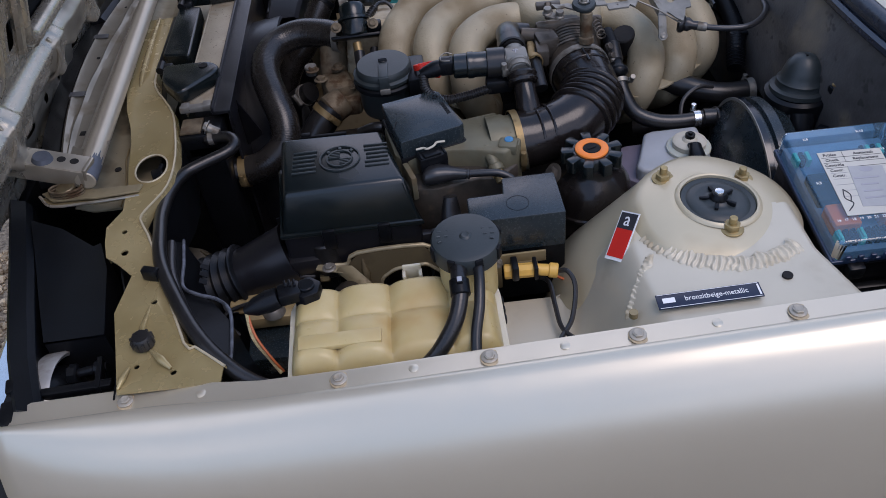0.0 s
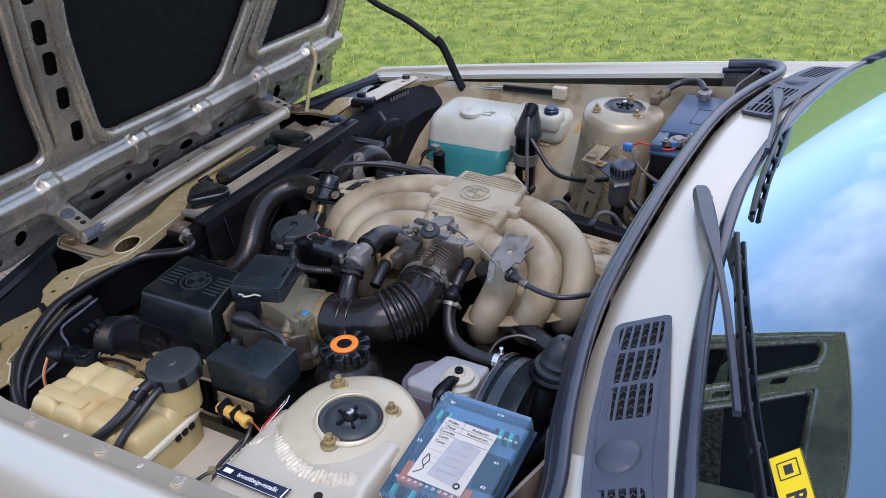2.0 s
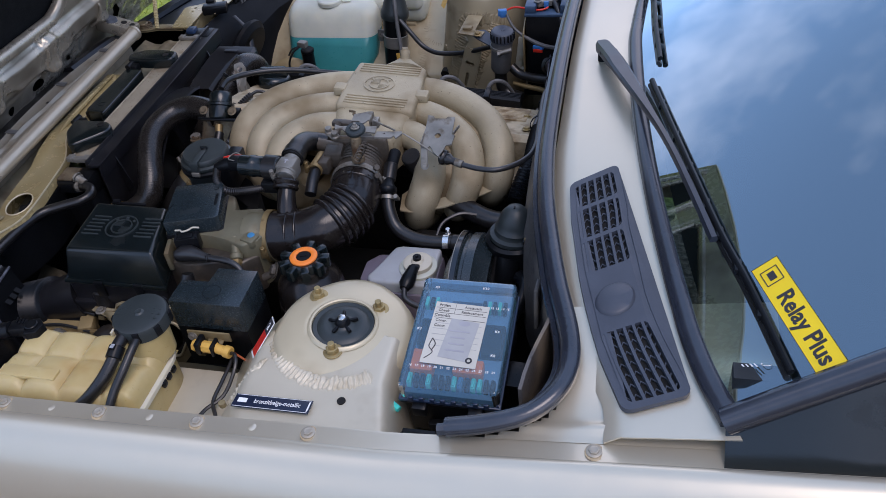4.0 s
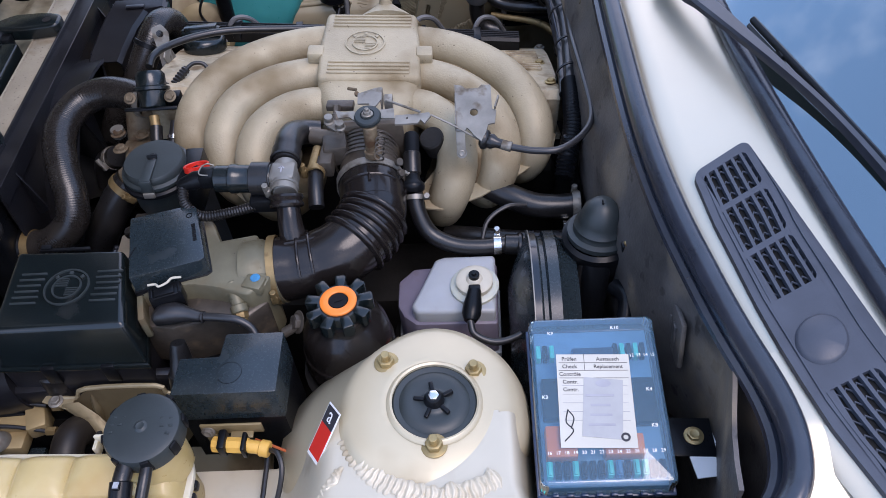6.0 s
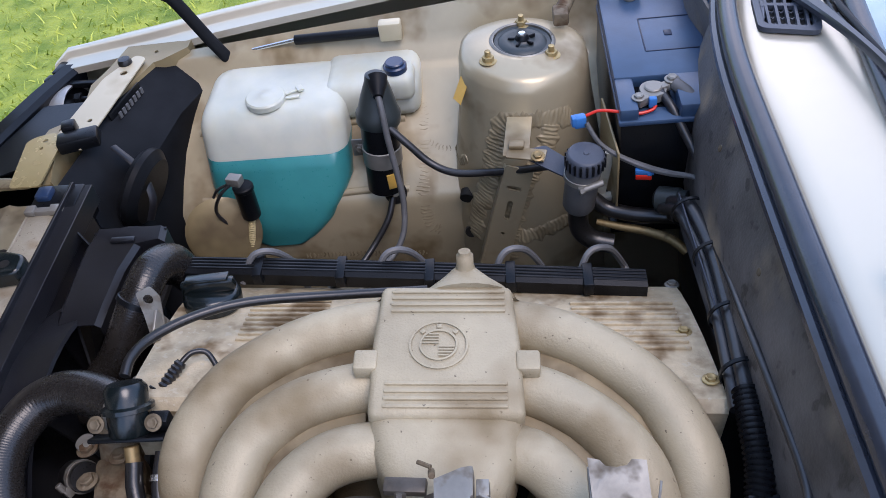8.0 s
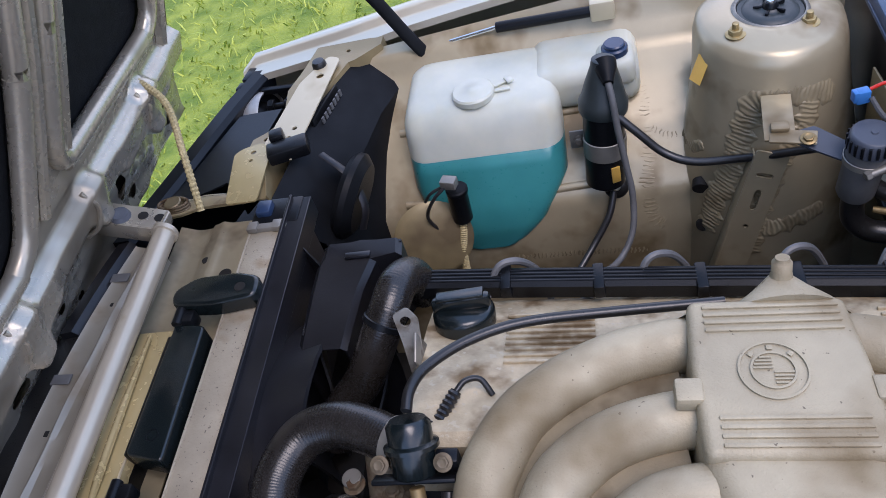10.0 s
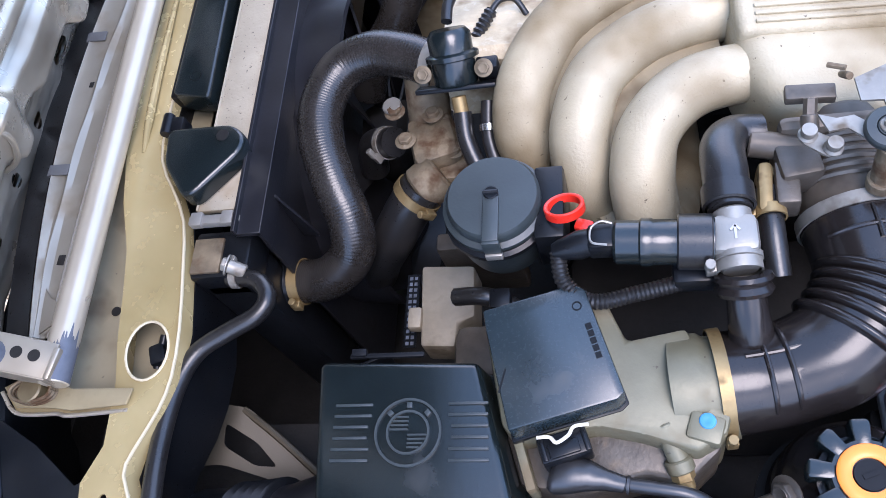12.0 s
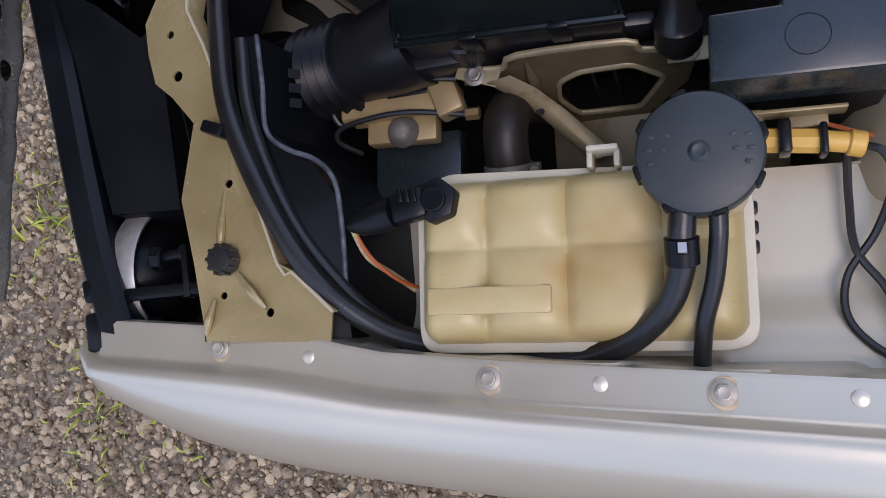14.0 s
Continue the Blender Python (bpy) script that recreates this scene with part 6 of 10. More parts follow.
part("runner_flange", tilt(plate([(p[0], p[1]) for p in flange_r], [], 0.768, 0.7705)), M_CAST, im)
flange_l = [(-0.20, -0.215), (-0.235, -0.232), (-0.262, -0.215), (-0.31, -0.165), (-0.36, -0.15), (-0.365, -0.10), (-0.30, -0.05), (-0.22, -0.12)]
part("runner_flange", tilt(plate(flange_l, [], 0.748, 0.7505)), M_CAST, im)
part("boss", join(loft([[(-0.077 + a * math.cos(t), y, z + b * math.sin(t)) for t in [2 * math.pi * i / 24 for i in range(24)]] for a, b, y, z in ((0.050, 0.030, 0.036, 0.846), (0.042, 0.027, 0.044, 0.848), (0.028, 0.022, 0.053, 0.852), (0.018, 0.018, 0.060, 0.856), (0.010, 0.012, 0.0665, 0.860))]),
                  turned((-0.077, 0.056, 0.850), (-0.075, 0.066, 0.889), [(0, 0), (0.014, 0), (0.011, 0.4), (0.0085, 0.65), (0.0085, 0.88), (0.006, 0.9), (0.006, 1), (0, 1)], 20)), M_CAST, im, flat=75)
part("runner_hole", cyl((-0.004, -0.175, 0.80), (-0.012, -0.186, 0.83), 0.016, 20), M_DARK, im)

# throttle body and linkage
tb = thing("throttle_unit", (-0.09, -0.22, 0.78), "dirty alloy throttle unit with lever linkage", "throttle")
part("body", join(cyl((-0.093, -0.165, 0.828), (-0.088, -0.245, 0.815), 0.037, 32), box((-0.092, -0.190, 0.828), (0.095, 0.014, 0.075), 0.006), cyl((-0.121, -0.205, 0.850), (-0.160, -0.196, 0.852), 0.0105, 18)), M_TBODY, tb, "brown-stained throttle body")
part("bypass", join(box((-0.128, -0.215, 0.845), (0.030, 0.034, 0.030), 0.004, rz=8), cyl((-0.14, -0.20, 0.852), (-0.165, -0.19, 0.850), 0.009, 14)), M_GRIME, tb)
part("gasket", join(box((-0.152, -0.234, 0.845), (0.011, 0.042, 0.016), 0.004, rz=-5), box((-0.150, -0.220, 0.840), (0.014, 0.012, 0.022), 0.005)), M_BRASS, tb)
part("side_block", box((-0.137, -0.233, 0.843), (0.017, 0.036, 0.024), 0.003, rz=-3), M_GRIME, tb)
for k in range(6):
    part("thread", lathe([(0.0385, 0), (0.0400, 0.002), (0.0385, 0.004)], 26, axis_m((-0.0915, -0.192 - 0.006 * k, 0.824 - 0.001 * k), (0.03, -1, -0.15))), M_GRIME, tb)
part("post", join(cyl((-0.0780, -0.243, 0.862), (-0.0780, -0.238, 0.898), 0.0085, 18), cyl((-0.0780, -0.244, 0.856), (-0.0780, -0.243, 0.866), 0.0105, 18)), M_RUSTY, tb, "brass-coloured linkage post")
part("pulley", lathe([(0, 0.0035), (0.0075, 0.0035), (0.008, 0.0015), (0.0085, 0.0035), (0.0145, 0.0030), (0.0155, 0.0015), (0.0160, 0.0), (0.0155, -0.003), (0, -0.003)], 32, at((-0.0795, -0.229, 0.905), 8, 0, 0)), M_CAPM, tb, "dark grey plastic cable pulley")
part("pulley_nut", join(hexbolt((-0.0795, -0.229, 0.9080), (0, 0.1, 1), 0.0048, 0.005), cyl((-0.0795, -0.229, 0.912), (-0.0795, -0.2285, 0.9165), 0.0026, 12)), M_ZINC, tb)
part("lever", plate([(-0.120, -0.210), (-0.109, -0.2145), (-0.098, -0.213), (-0.090, -0.220), (-0.092, -0.234), (-0.103, -0.223), (-0.115, -0.2245)], [], 0.899, 0.901), M_ZINC, tb)
part("ball_plate", plate(poly_round([(-0.132, -0.216), (-0.124, -0.217), (-0.106, -0.230), (-0.108, -0.239), (-0.117, -0.240), (-0.132, -0.227)], 0.003), [], 0.892, 0.894), M_ZINC, tb)
part("lever", plate([(-0.068, -0.2135), (-0.050, -0.212), (-0.048, -0.230), (-0.064, -0.2285)], [], 0.899, 0.9012), M_ZINC, tb)
for p in ((-0.1275, -0.2215, 0.893), (-0.1130, -0.2335, 0.893)):
    part("ball_joint", turned(p, Vector(p) + Vector((0.0004, -0.001, 0.010)), [(0.0, 0), (0.0062, 0.0), (0.0066, 0.2), (0.0050, 0.35), (0.0050, 0.6), (0.0056, 0.75), (0.0050, 0.96), (0, 1)], 18), M_ZINC, tb)
sb0 = part("stop_bracket", join(plate([(-0.094, -0.186), (-0.073, -0.177), (-0.0655, -0.176), (-0.065, -0.199), (-0.071, -0.211), (-0.078, -0.213), (-0.079, -0.206), (-0.093, -0.205)], [], 0.9035, 0.9055), box((-0.0655, -0.188, 0.897), (0.002, 0.024, 0.016), 0.0005), box((-0.0575, -0.192, 0.895), (0.010, 0.014, 0.014), 0.001)), M_ZINC, tb)
part("stop_screw", join(cyl((-0.098, -0.172, 0.893), (-0.096, -0.182, 0.903), 0.0028, 10), cyl((-0.108, -0.168, 0.900), (-0.097, -0.174, 0.902), 0.0020, 8)), M_RUSTY, sb0)
part("stop_arm", join(box((-0.119, -0.180, 0.884), (0.034, 0.013, 0.008), 0.0015, rz=-4), cyl((-0.122, -0.202, 0.884), (-0.121, -0.190, 0.893), 0.0048, 6), cyl((-0.122, -0.208, 0.880), (-0.122, -0.199, 0.886), 0.0062, 14)), M_GRIME, tb, "dark stop arm with its screw")
part("link_arm", plate([(-0.048, -0.222), (-0.021, -0.221), (-0.008, -0.2195), (-0.006, -0.226), (-0.013, -0.239), (-0.018, -0.2315), (-0.021, -0.2375), (-0.048, -0.2385)], [ring_pts(-0.034, -0.228, 0.0016, n=8)], 0.896, 0.8985), M_ZINC, tb)
part("link_rod", cyl((-0.060, -0.198, 0.903), (-0.018, -0.2215, 0.901), 0.0015, 8), M_ZINC, tb)
part("return_spring", tube([(-0.066 + 0.0052 * math.cos(i * 0.8), -0.236 - 0.0011 * i, 0.884 + 0.0052 * math.sin(i * 0.8)) for i in range(42)], 0.0011, 6, 2), M_GRIME, tb)
part("side_screw", join(cyl((-0.050, -0.249, 0.848), (-0.046, -0.252, 0.852), 0.005, 8), cyl((-0.048, -0.258, 0.840), (-0.044, -0.262, 0.843), 0.0045, 8)), M_GRIME, tb)
part("vacuum_stub", cyl((-0.036, -0.185, 0.835), (-0.035, -0.225, 0.828), 0.0095, 14), M_MATTE, tb)

cb = thing("cable_bracket", (0.035, -0.19, 0.82), "flat zinc-plated throttle cable bracket", "bracket")
CB = [(0.022, -0.167), (0.031, -0.169), (0.035, -0.1735), (0.043, -0.1755), (0.051, -0.1735), (0.055, -0.169), (0.066, -0.170), (0.0665, -0.203), (0.0715, -0.205), (0.069, -0.222), (0.061, -0.2235), (0.058, -0.234), (0.052, -0.2455), (0.044, -0.238), (0.0395, -0.231), (0.0355, -0.2265), (0.033, -0.231), (0.022, -0.231), (0.023, -0.195)]


def cable_plate(x, y):
    return 0.885 + 0.30 * (y + 0.200) + 0.0022 * math.exp(-((x - 0.043) / 0.006) ** 2) * smooth01((y + 0.190) / 0.012)


part("plate", plate(CB, [ring_pts(0.0445, -0.2065, 0.0050, n=16)], -0.001, 0.001, cable_plate), M_ZINC, cb)
part("bent_edge", box((0.0722, -0.196, 0.889), (0.002, 0.022, 0.005), 0.0006, rz=-14), M_ZINC, cb)
part("bent_lug", box((0.0225, -0.199, 0.880), (0.0018, 0.060, 0.012), 0.0006), M_ZINC, cb)
part("foot", join(box((0.0275, -0.236, 0.862), (0.011, 0.003, 0.030), 0.0006, rx=-24), hexbolt((0.028, -0.240, 0.850), (0, -0.9, 0.6), 0.0045)), M_ZINC, cb)
part("inner_cable", tube([(-0.006, -0.224, 0.898), (0.020, -0.230, 0.885), (0.052, -0.236, 0.864)], 0.0012, 6), M_ZINC, cb)
tc = thing("throttle_cable", (0.12, -0.23, 0.84), "black throttle cable with a rubber boot", "cable")
part("boot", turned((0.052, -0.225, 0.858), (0.078, -0.236, 0.856), [(0, 0), (0.010, 0.0), (0.0125, 0.1), (0.012, 0.25), (0.009, 0.35), (0.0095, 0.5), (0.006, 0.7), (0.006, 1), (0, 1)], 18), M_RUBBER, tc)
part("ferrule", cyl((0.076, -0.2355, 0.8562), (0.088, -0.240, 0.855), 0.0062, 14), M_ZINC, tc)
part("outer", tube([(0.085, -0.239, 0.855), (0.115, -0.246, 0.853), (0.146, -0.244, 0.852), (0.177, -0.213, 0.848), (0.191, -0.174, 0.847), (0.189, -0.095, 0.845), (0.185, 0.008, 0.835), (0.19, 0.12, 0.80), (0.19, 0.20, 0.78)], 0.0042, 10), M_WIRE, tc)

# intake elbow to the air-flow meter
el = thing("intake_elbow", (-0.11, -0.31, 0.76), "shiny black corrugated rubber intake elbow", "intake hose")
epath = [(-0.087, -0.243, 0.813), (-0.083, -0.268, 0.812), (-0.080, -0.292, 0.810), (-0.090, -0.320, 0.806), (-0.115, -0.345, 0.801), (-0.145, -0.357, 0.797), (-0.170, -0.362, 0.795), (-0.198, -0.365, 0.795)]
part("throat", tube(epath[:3], [0.0410, 0.0405, 0.0390], 32), M_INTAKE, el)
part("bellows", tube(epath[1:6], [0.0385, 0.0385, 0.0395, 0.039, 0.037], 32), M_INTAKE, el, flat=80)
bend = spline(epath, 12)
mid = (bend[46] - bend[26]).normalized()
for k in range(5):
    i = 27 + 4 * k
    d = (mid * 0.6 + (bend[i + 1] - bend[i - 1]).normalized() * 0.4).normalized()
    part("ridge", lathe([(0.0365 + 0.0085 * math.sin(math.pi * j / 8) ** 0.7, 0.0052 * (j / 4 - 1)) for j in range(9)], 36, axis_m(bend[i], d)), M_INTAKE, el, flat=80)


def girdle(c, d, r, a0, a1):
    """A raised rib round part of the elbow, from a0 to a1 degrees off the top."""
    m = axis_m(c, d)
    up = (m.inverted().to_3x3() @ Vector((0, 0, 1)))
    base = math.degrees(math.atan2(up.y, up.x))
    return tube([m @ Vector((r * math.cos(radians(base + a)), r * math.sin(radians(base + a)), 0)) for a in np.linspace(a0, a1, 9)], 0.0019, 8, 2)


part("cross_rib", girdle((-0.0835, -0.268, 0.812), (0.1, -1, -0.05), 0.0405, -48, 48), M_INTAKE, el)
part("cross_rib", girdle((-0.150, -0.3575, 0.797), (-1, -0.2, 0), 0.0372, -60, 50), M_INTAKE, el)
part("cross_rib", girdle((-0.164, -0.3605, 0.7955), (-1, -0.15, 0), 0.0372, -60, 50), M_INTAKE, el)
part("long_rib", tube([(-0.136, -0.350, 0.8335), (-0.155, -0.354, 0.8325), (-0.178, -0.357, 0.8315)], 0.0019, 8), M_INTAKE, el)
part("long_rib", tube([(-0.0845, -0.256, 0.8535), (-0.0830, -0.268, 0.8528), (-0.0815, -0.281, 0.8515)], 0.0019, 8), M_INTAKE, el)
part("side_lug", box((-0.046, -0.275, 0.812), (0.006, 0.034, 0.012), 0.002, rz=-8), M_INTAKE, el)
part("outlet", tube(epath[4:], [0.038, 0.037, 0.037, 0.039], 28), M_INTAKE, el)
part("side_branch", tube([(-0.170, -0.345, 0.812), (-0.173, -0.330, 0.835), (-0.175, -0.312, 0.852)], [0.017, 0.0145, 0.0135], 18), M_INTAKE, el)
part("branch_collar", lathe([(0.0135, -0.008), (0.019, -0.007), (0.0205, -0.004), (0.018, 0.0), (0.0205, 0.004), (0.019, 0.007), (0.0135, 0.008)], 24, axis_m((-0.176, -0.312, 0.855), (-0.03, 0.6, 0.5))), M_INTAKE, el)
part("clamp", clamp((-0.0865, -0.247, 0.813), (0.1, -1, -0.05), 0.0415, 0.010), M_ZINC, el)
part("clamp", clamp((-0.194, -0.3645, 0.795), (-1, -0.1, 0), 0.0395, 0.009), M_BRASS, el)

icv = thing("idle_control_valve", (-0.20, -0.28, 0.84), "alloy idle control valve with a black motor", "valve")
part("body", join(cyl((-0.1775, -0.306, 0.862), (-0.180, -0.262, 0.868), 0.0135, 22), box((-0.180, -0.284, 0.865), (0.032, 0.030, 0.030), 0.006), lathe([(0.0135, 0), (0.017, 0.001), (0.017, 0.005), (0.0135, 0.006)], 22, axis_m((-0.1785, -0.300, 0.863), (-0.05, 1, 0.1)))), M_ALU, icv)
part("flow_arrow", join(box((-0.180, -0.285, 0.8803), (0.0016, 0.010, 0.0008), 0), box((-0.1815, -0.2815, 0.8803), (0.0016, 0.005, 0.0008), 0, rz=-40), box((-0.1785, -0.2815, 0.8803), (0.0016, 0.005, 0.0008), 0, rz=40)), M_GREYINK, icv)
part("motor", turned((-0.193, -0.284, 0.865), (-0.262, -0.279, 0.865), [(0, 0), (0.018, 0), (0.0185, 0.02), (0.0185, 0.34), (0.0165, 0.36), (0.0165, 0.60), (0.0175, 0.62), (0.0175, 0.72), (0.0160, 0.74), (0.0160, 0.97), (0.014, 1), (0, 1)], 28), M_GLOSS, icv)
part("strap", lathe([(0.0187, -0.012), (0.0200, -0.011), (0.0200, 0.011), (0.0187, 0.012)], 26, axis_m((-0.206, -0.283, 0.865), (1, -0.07, 0))), M_RUBBER, icv)
plug = part("plug", join(box((-0.270, -0.2785, 0.867), (0.020, 0.020, 0.020), 0.003), turned((-0.278, -0.278, 0.866), (-0.306, -0.281, 0.860), [(0, 0), (0.010, 0), (0.011, 0.3), (0.008, 0.8), (0.006, 1), (0, 1)], 16)), M_BLACK, icv)
part("plug_clip", tube([(-0.262, -0.271, 0.879), (-0.270, -0.270, 0.881), (-0.277, -0.274, 0.879), (-0.277, -0.285, 0.879), (-0.266, -0.288, 0.879)], 0.0009, 5), M_ZINC, icv)
part("lead", tube([(-0.303, -0.281, 0.860), (-0.300, -0.300, 0.846), (-0.280, -0.313, 0.838), (-0.250, -0.308, 0.836), (-0.215, -0.302, 0.84)], 0.0060, 12, rib=(0.0034, 0.0005)), M_RUBBER, icv)
part("holder", box((-0.205, -0.298, 0.842), (0.035, 0.020, 0.020), 0.004), M_BLACK, icv)
part("hose", tube([(-0.1805, -0.262, 0.868), (-0.181, -0.232, 0.869), (-0.180, -0.205, 0.862), (-0.170, -0.188, 0.852), (-0.150, -0.185, 0.847)], [0.0155, 0.0165, 0.0165, 0.0155, 0.0150], 20), M_RUBBER, icv)
part("hose_collar", lathe([(0.0165, -0.016), (0.0185, -0.015), (0.0185, 0.0), (0.0165, 0.001)], 24, axis_m((-0.1808, -0.244, 0.8687), (0, 1, 0))), M_RUBBER, icv)
part("clamp", clamp((-0.1785, -0.303, 0.8625), (-0.05, 1, 0.15), 0.0145, 0.008), M_ZINC, icv)
part("clamp", clamp((-0.150, -0.252, 0.842), (0, 1, 0), 0.0100, 0.008), M_BRASS, icv)
part("branch_hose", tube([(-0.150, -0.232, 0.842), (-0.150, -0.265, 0.838), (-0.148, -0.295, 0.825)], 0.0095, 14), M_RUBBER, icv)

nv = thing("non_return_valve", (-0.035, -0.25, 0.79), "black vacuum non-return valve on a rubber hose", "valve")
part("upper_hose", cyl((-0.0355, -0.215, 0.832), (-0.035, -0.240, 0.818), 0.011, 16), M_RUBBER, nv)
part("disc", lathe([(0, -0.008), (0.010, -0.008), (0.0145, -0.004), (0.0155, 0.0), (0.0145, 0.004), (0.010, 0.008), (0.008, 0.018), (0, 0.018)], 24, axis_m((-0.035, -0.253, 0.810), (0, 0.7, 0.5))), M_BLACK, nv)
part("hose", tube([(-0.034, -0.258, 0.803), (-0.030, -0.275, 0.786), (-0.016, -0.292, 0.765), (0.012, -0.303, 0.755), (0.045, -0.306, 0.752), (0.078, -0.303, 0.752)], 0.0105, 16), M_RUBBER, nv)
part("clamp", clamp((-0.033, -0.262, 0.800), (0, -0.8, -0.6), 0.0105, 0.006), M_ZINC, nv)
part("clamp", clamp((0.066, -0.304, 0.752), (1, 0, 0), 0.0105, 0.009), M_STEEL, nv)

# brakes: servo and fluid reservoir
sv = thing("brake_servo", (0.12, -0.39, 0.56), "round glossy black brake servo drum", "brake servo")
part("drum", turned((0.076, -0.39, 0.698), (0.153, -0.39, 0.698), [(0, 0.0), (0.05, 0.0), (0.075, 0.10), (0.098, 0.24), (0.108, 0.30), (0.113, 0.34), (0.113, 0.44), (0.109, 0.47), (0.109, 0.53), (0.115, 0.56), (0.115, 0.72), (0.108, 0.78), (0.10, 1.0), (0, 1)], 56), M_SATIN, sv)
part("band", lathe([(0.1135, -0.004), (0.1165, -0.0035), (0.1165, 0.0035), (0.1135, 0.004)], 56, axis_m((0.1055, -0.39, 0.698), (1, 0, 0))), M_SERVO, sv)
part("worn_edge", lathe([(0.1130, -0.0008), (0.1172, -0.0006), (0.1172, 0.0006), (0.1130, 0.0008)], 56, axis_m((0.1015, -0.39, 0.698), (1, 0, 0))), M_ALU, sv, "edge worn to bare metal")
part("inlet", join(cyl((0.075, -0.303, 0.752), (0.095, -0.305, 0.752), 0.0125, 18), cyl((0.090, -0.305, 0.745), (0.098, -0.305, 0.745), 0.020, 20)), M_RUBBER, sv)
part("clip", tube([(0.088, -0.330, 0.735), (0.086, -0.345, 0.745), (0.086, -0.350, 0.728), (0.088, -0.338, 0.718)], 0.0016, 6), M_ZINC, sv)
rs = thing("brake_fluid_reservoir", (0.0, -0.36, 0.66), "milky plastic brake fluid reservoir", "reservoir")
low_out = [(-0.058, -0.378), (-0.058, -0.340), (-0.040, -0.320), (-0.004, -0.319), (0.002, -0.316), (0.064, -0.317), (0.062, -0.410), (-0.035, -0.407), (-0.050, -0.394)]
part("lower_tank", prism(low_out, 0.672, 0.733, 0.004), M_VIOLET, rs, "violet-shaded fluid chamber")
part("rim", prism([(x * 1.0 + (x - 0.003) * 0.05, y + (y + 0.364) * 0.07) for x, y in low_out], 0.668, 0.676, 0.002), M_GREYP, rs)
part("upper_tank", prism([(-0.012, -0.322), (0.0, -0.318), (0.062, -0.319), (0.060, -0.406), (-0.033, -0.403), (-0.040, -0.392), (-0.030, -0.370)], 0.720, 0.752, 0.005, 3), M_GREYP, rs)
part("cap_seat", lathe([(0.029, 0.0), (0.029, 0.004), (0.025, 0.0065), (0, 0.0065)], 32, at((0.036, -0.368, 0.752))), M_WHITEP, rs)
capb = part("cap", lathe([(0.022, 0), (0.022, 0.008), (0.019, 0.010), (0.010, 0.010), (0.008, 0.013), (0.006, 0.014), (0, 0.014)], 30, at((0.036, -0.368, 0.757))), M_PALE, rs, "cream screw cap")
part("cap_pin", join(cyl((0.036, -0.368, 0.770), (0.036, -0.368, 0.776), 0.0065, 14), cyl((0.036, -0.368, 0.775), (0.036, -0.368, 0.7785), 0.003, 10)), M_BLACK, capb)
part("sensor_plug", join(turned((0.036, -0.390, 0.772), (0.030, -0.428, 0.765), [(0, 0), (0.008, 0), (0.009, 0.2), (0.011, 0.5), (0.011, 0.8), (0.007, 1), (0, 1)], 14), box((0.036, -0.384, 0.768), (0.014, 0.010, 0.006), 0.002)), M_BLACK, rs)
part("lead", tube([(0.030, -0.427, 0.765), (0.035, -0.442, 0.758), (0.060, -0.449, 0.752), (0.090, -0.440, 0.757), (0.108, -0.420, 0.775), (0.125, -0.405, 0.80), (0.14, -0.412, 0.79), (0.148, -0.425, 0.775)], 0.0042, 10), M_WIRE, rs)
part("body", box((0.0, -0.37, 0.64), (0.14, 0.05, 0.05), 0.01), M_DARK, rs)
part("red_hose", tube([(-0.02, -0.395, 0.69), (0.0, -0.425, 0.70), (0.02, -0.43, 0.69)], 0.004, 8), M_REDLAB, rs)

# power-steering reservoir
ps = thing("steering_fluid_reservoir", (-0.110, -0.437, 0.64), "brown-black round steering fluid reservoir with orange-ringed cap", "reservoir")
C = (-0.1105, -0.436)
part("bottle", lathe([(0, 0.66), (0.045, 0.66), (0.050, 0.675), (0.050, 0.715), (0.0525, 0.718), (0.0545, 0.724), (0.0525, 0.730), (0.0505, 0.733), (0.0510, 0.760), (0.0480, 0.776), (0.0410, 0.788), (0.034, 0.794), (0.030, 0.800), (0.030, 0.806), (0, 0.806)], 44, at((*C, 0.0))), M_INTAKE, ps)
part("seam", lathe([(0.0508, 0.742), (0.0528, 0.744), (0.0528, 0.748), (0.0508, 0.750)], 44, at((*C, 0.0))), M_INTAKE, ps)
cap = part("cap", lathe([(0, 0.802), (0.026, 0.802), (0.026, 0.818), (0.023, 0.822), (0, 0.822)], 36, at((*C, 0.0))), M_GLOSS, ps, "black lobed screw cap")
for k in range(9):
    a = 2 * math.pi * k / 9 + 0.2
    g = prism([(0.019, -0.0052), (0.036, -0.0068), (0.0375, -0.004), (0.0375, 0.004), (0.036, 0.0068), (0.019, 0.0052)], 0.806, 0.8225, 0.0022, 2)
    part("lobe", xf(g, at((*C, 0), 0, 0, math.degrees(a))), M_GLOSS, cap)
part("orange_ring", lathe([(0.0110, 0.822), (0.0110, 0.8242), (0.0122, 0.8250), (0.0190, 0.8250), (0.0202, 0.8240), (0.0202, 0.822)], 36, at((*C, 0))), M_ORANGE, cap, "orange label ring")
part("cap_centre", join(lathe([(0, 0.8242), (0.010, 0.8242), (0.0103, 0.822)], 24, at((*C, 0))), box((C[0], C[1], 0.8246), (0.010, 0.003, 0.0008), 0, rz=20)), M_MATTE, cap)
part("stub", join(cyl((-0.158, -0.444, 0.795), (-0.176, -0.450, 0.787), 0.006, 12), hexbolt((-0.158, -0.443, 0.797), (-0.7, -0.3, 0.5), 0.009)), M_GRIME, ps)
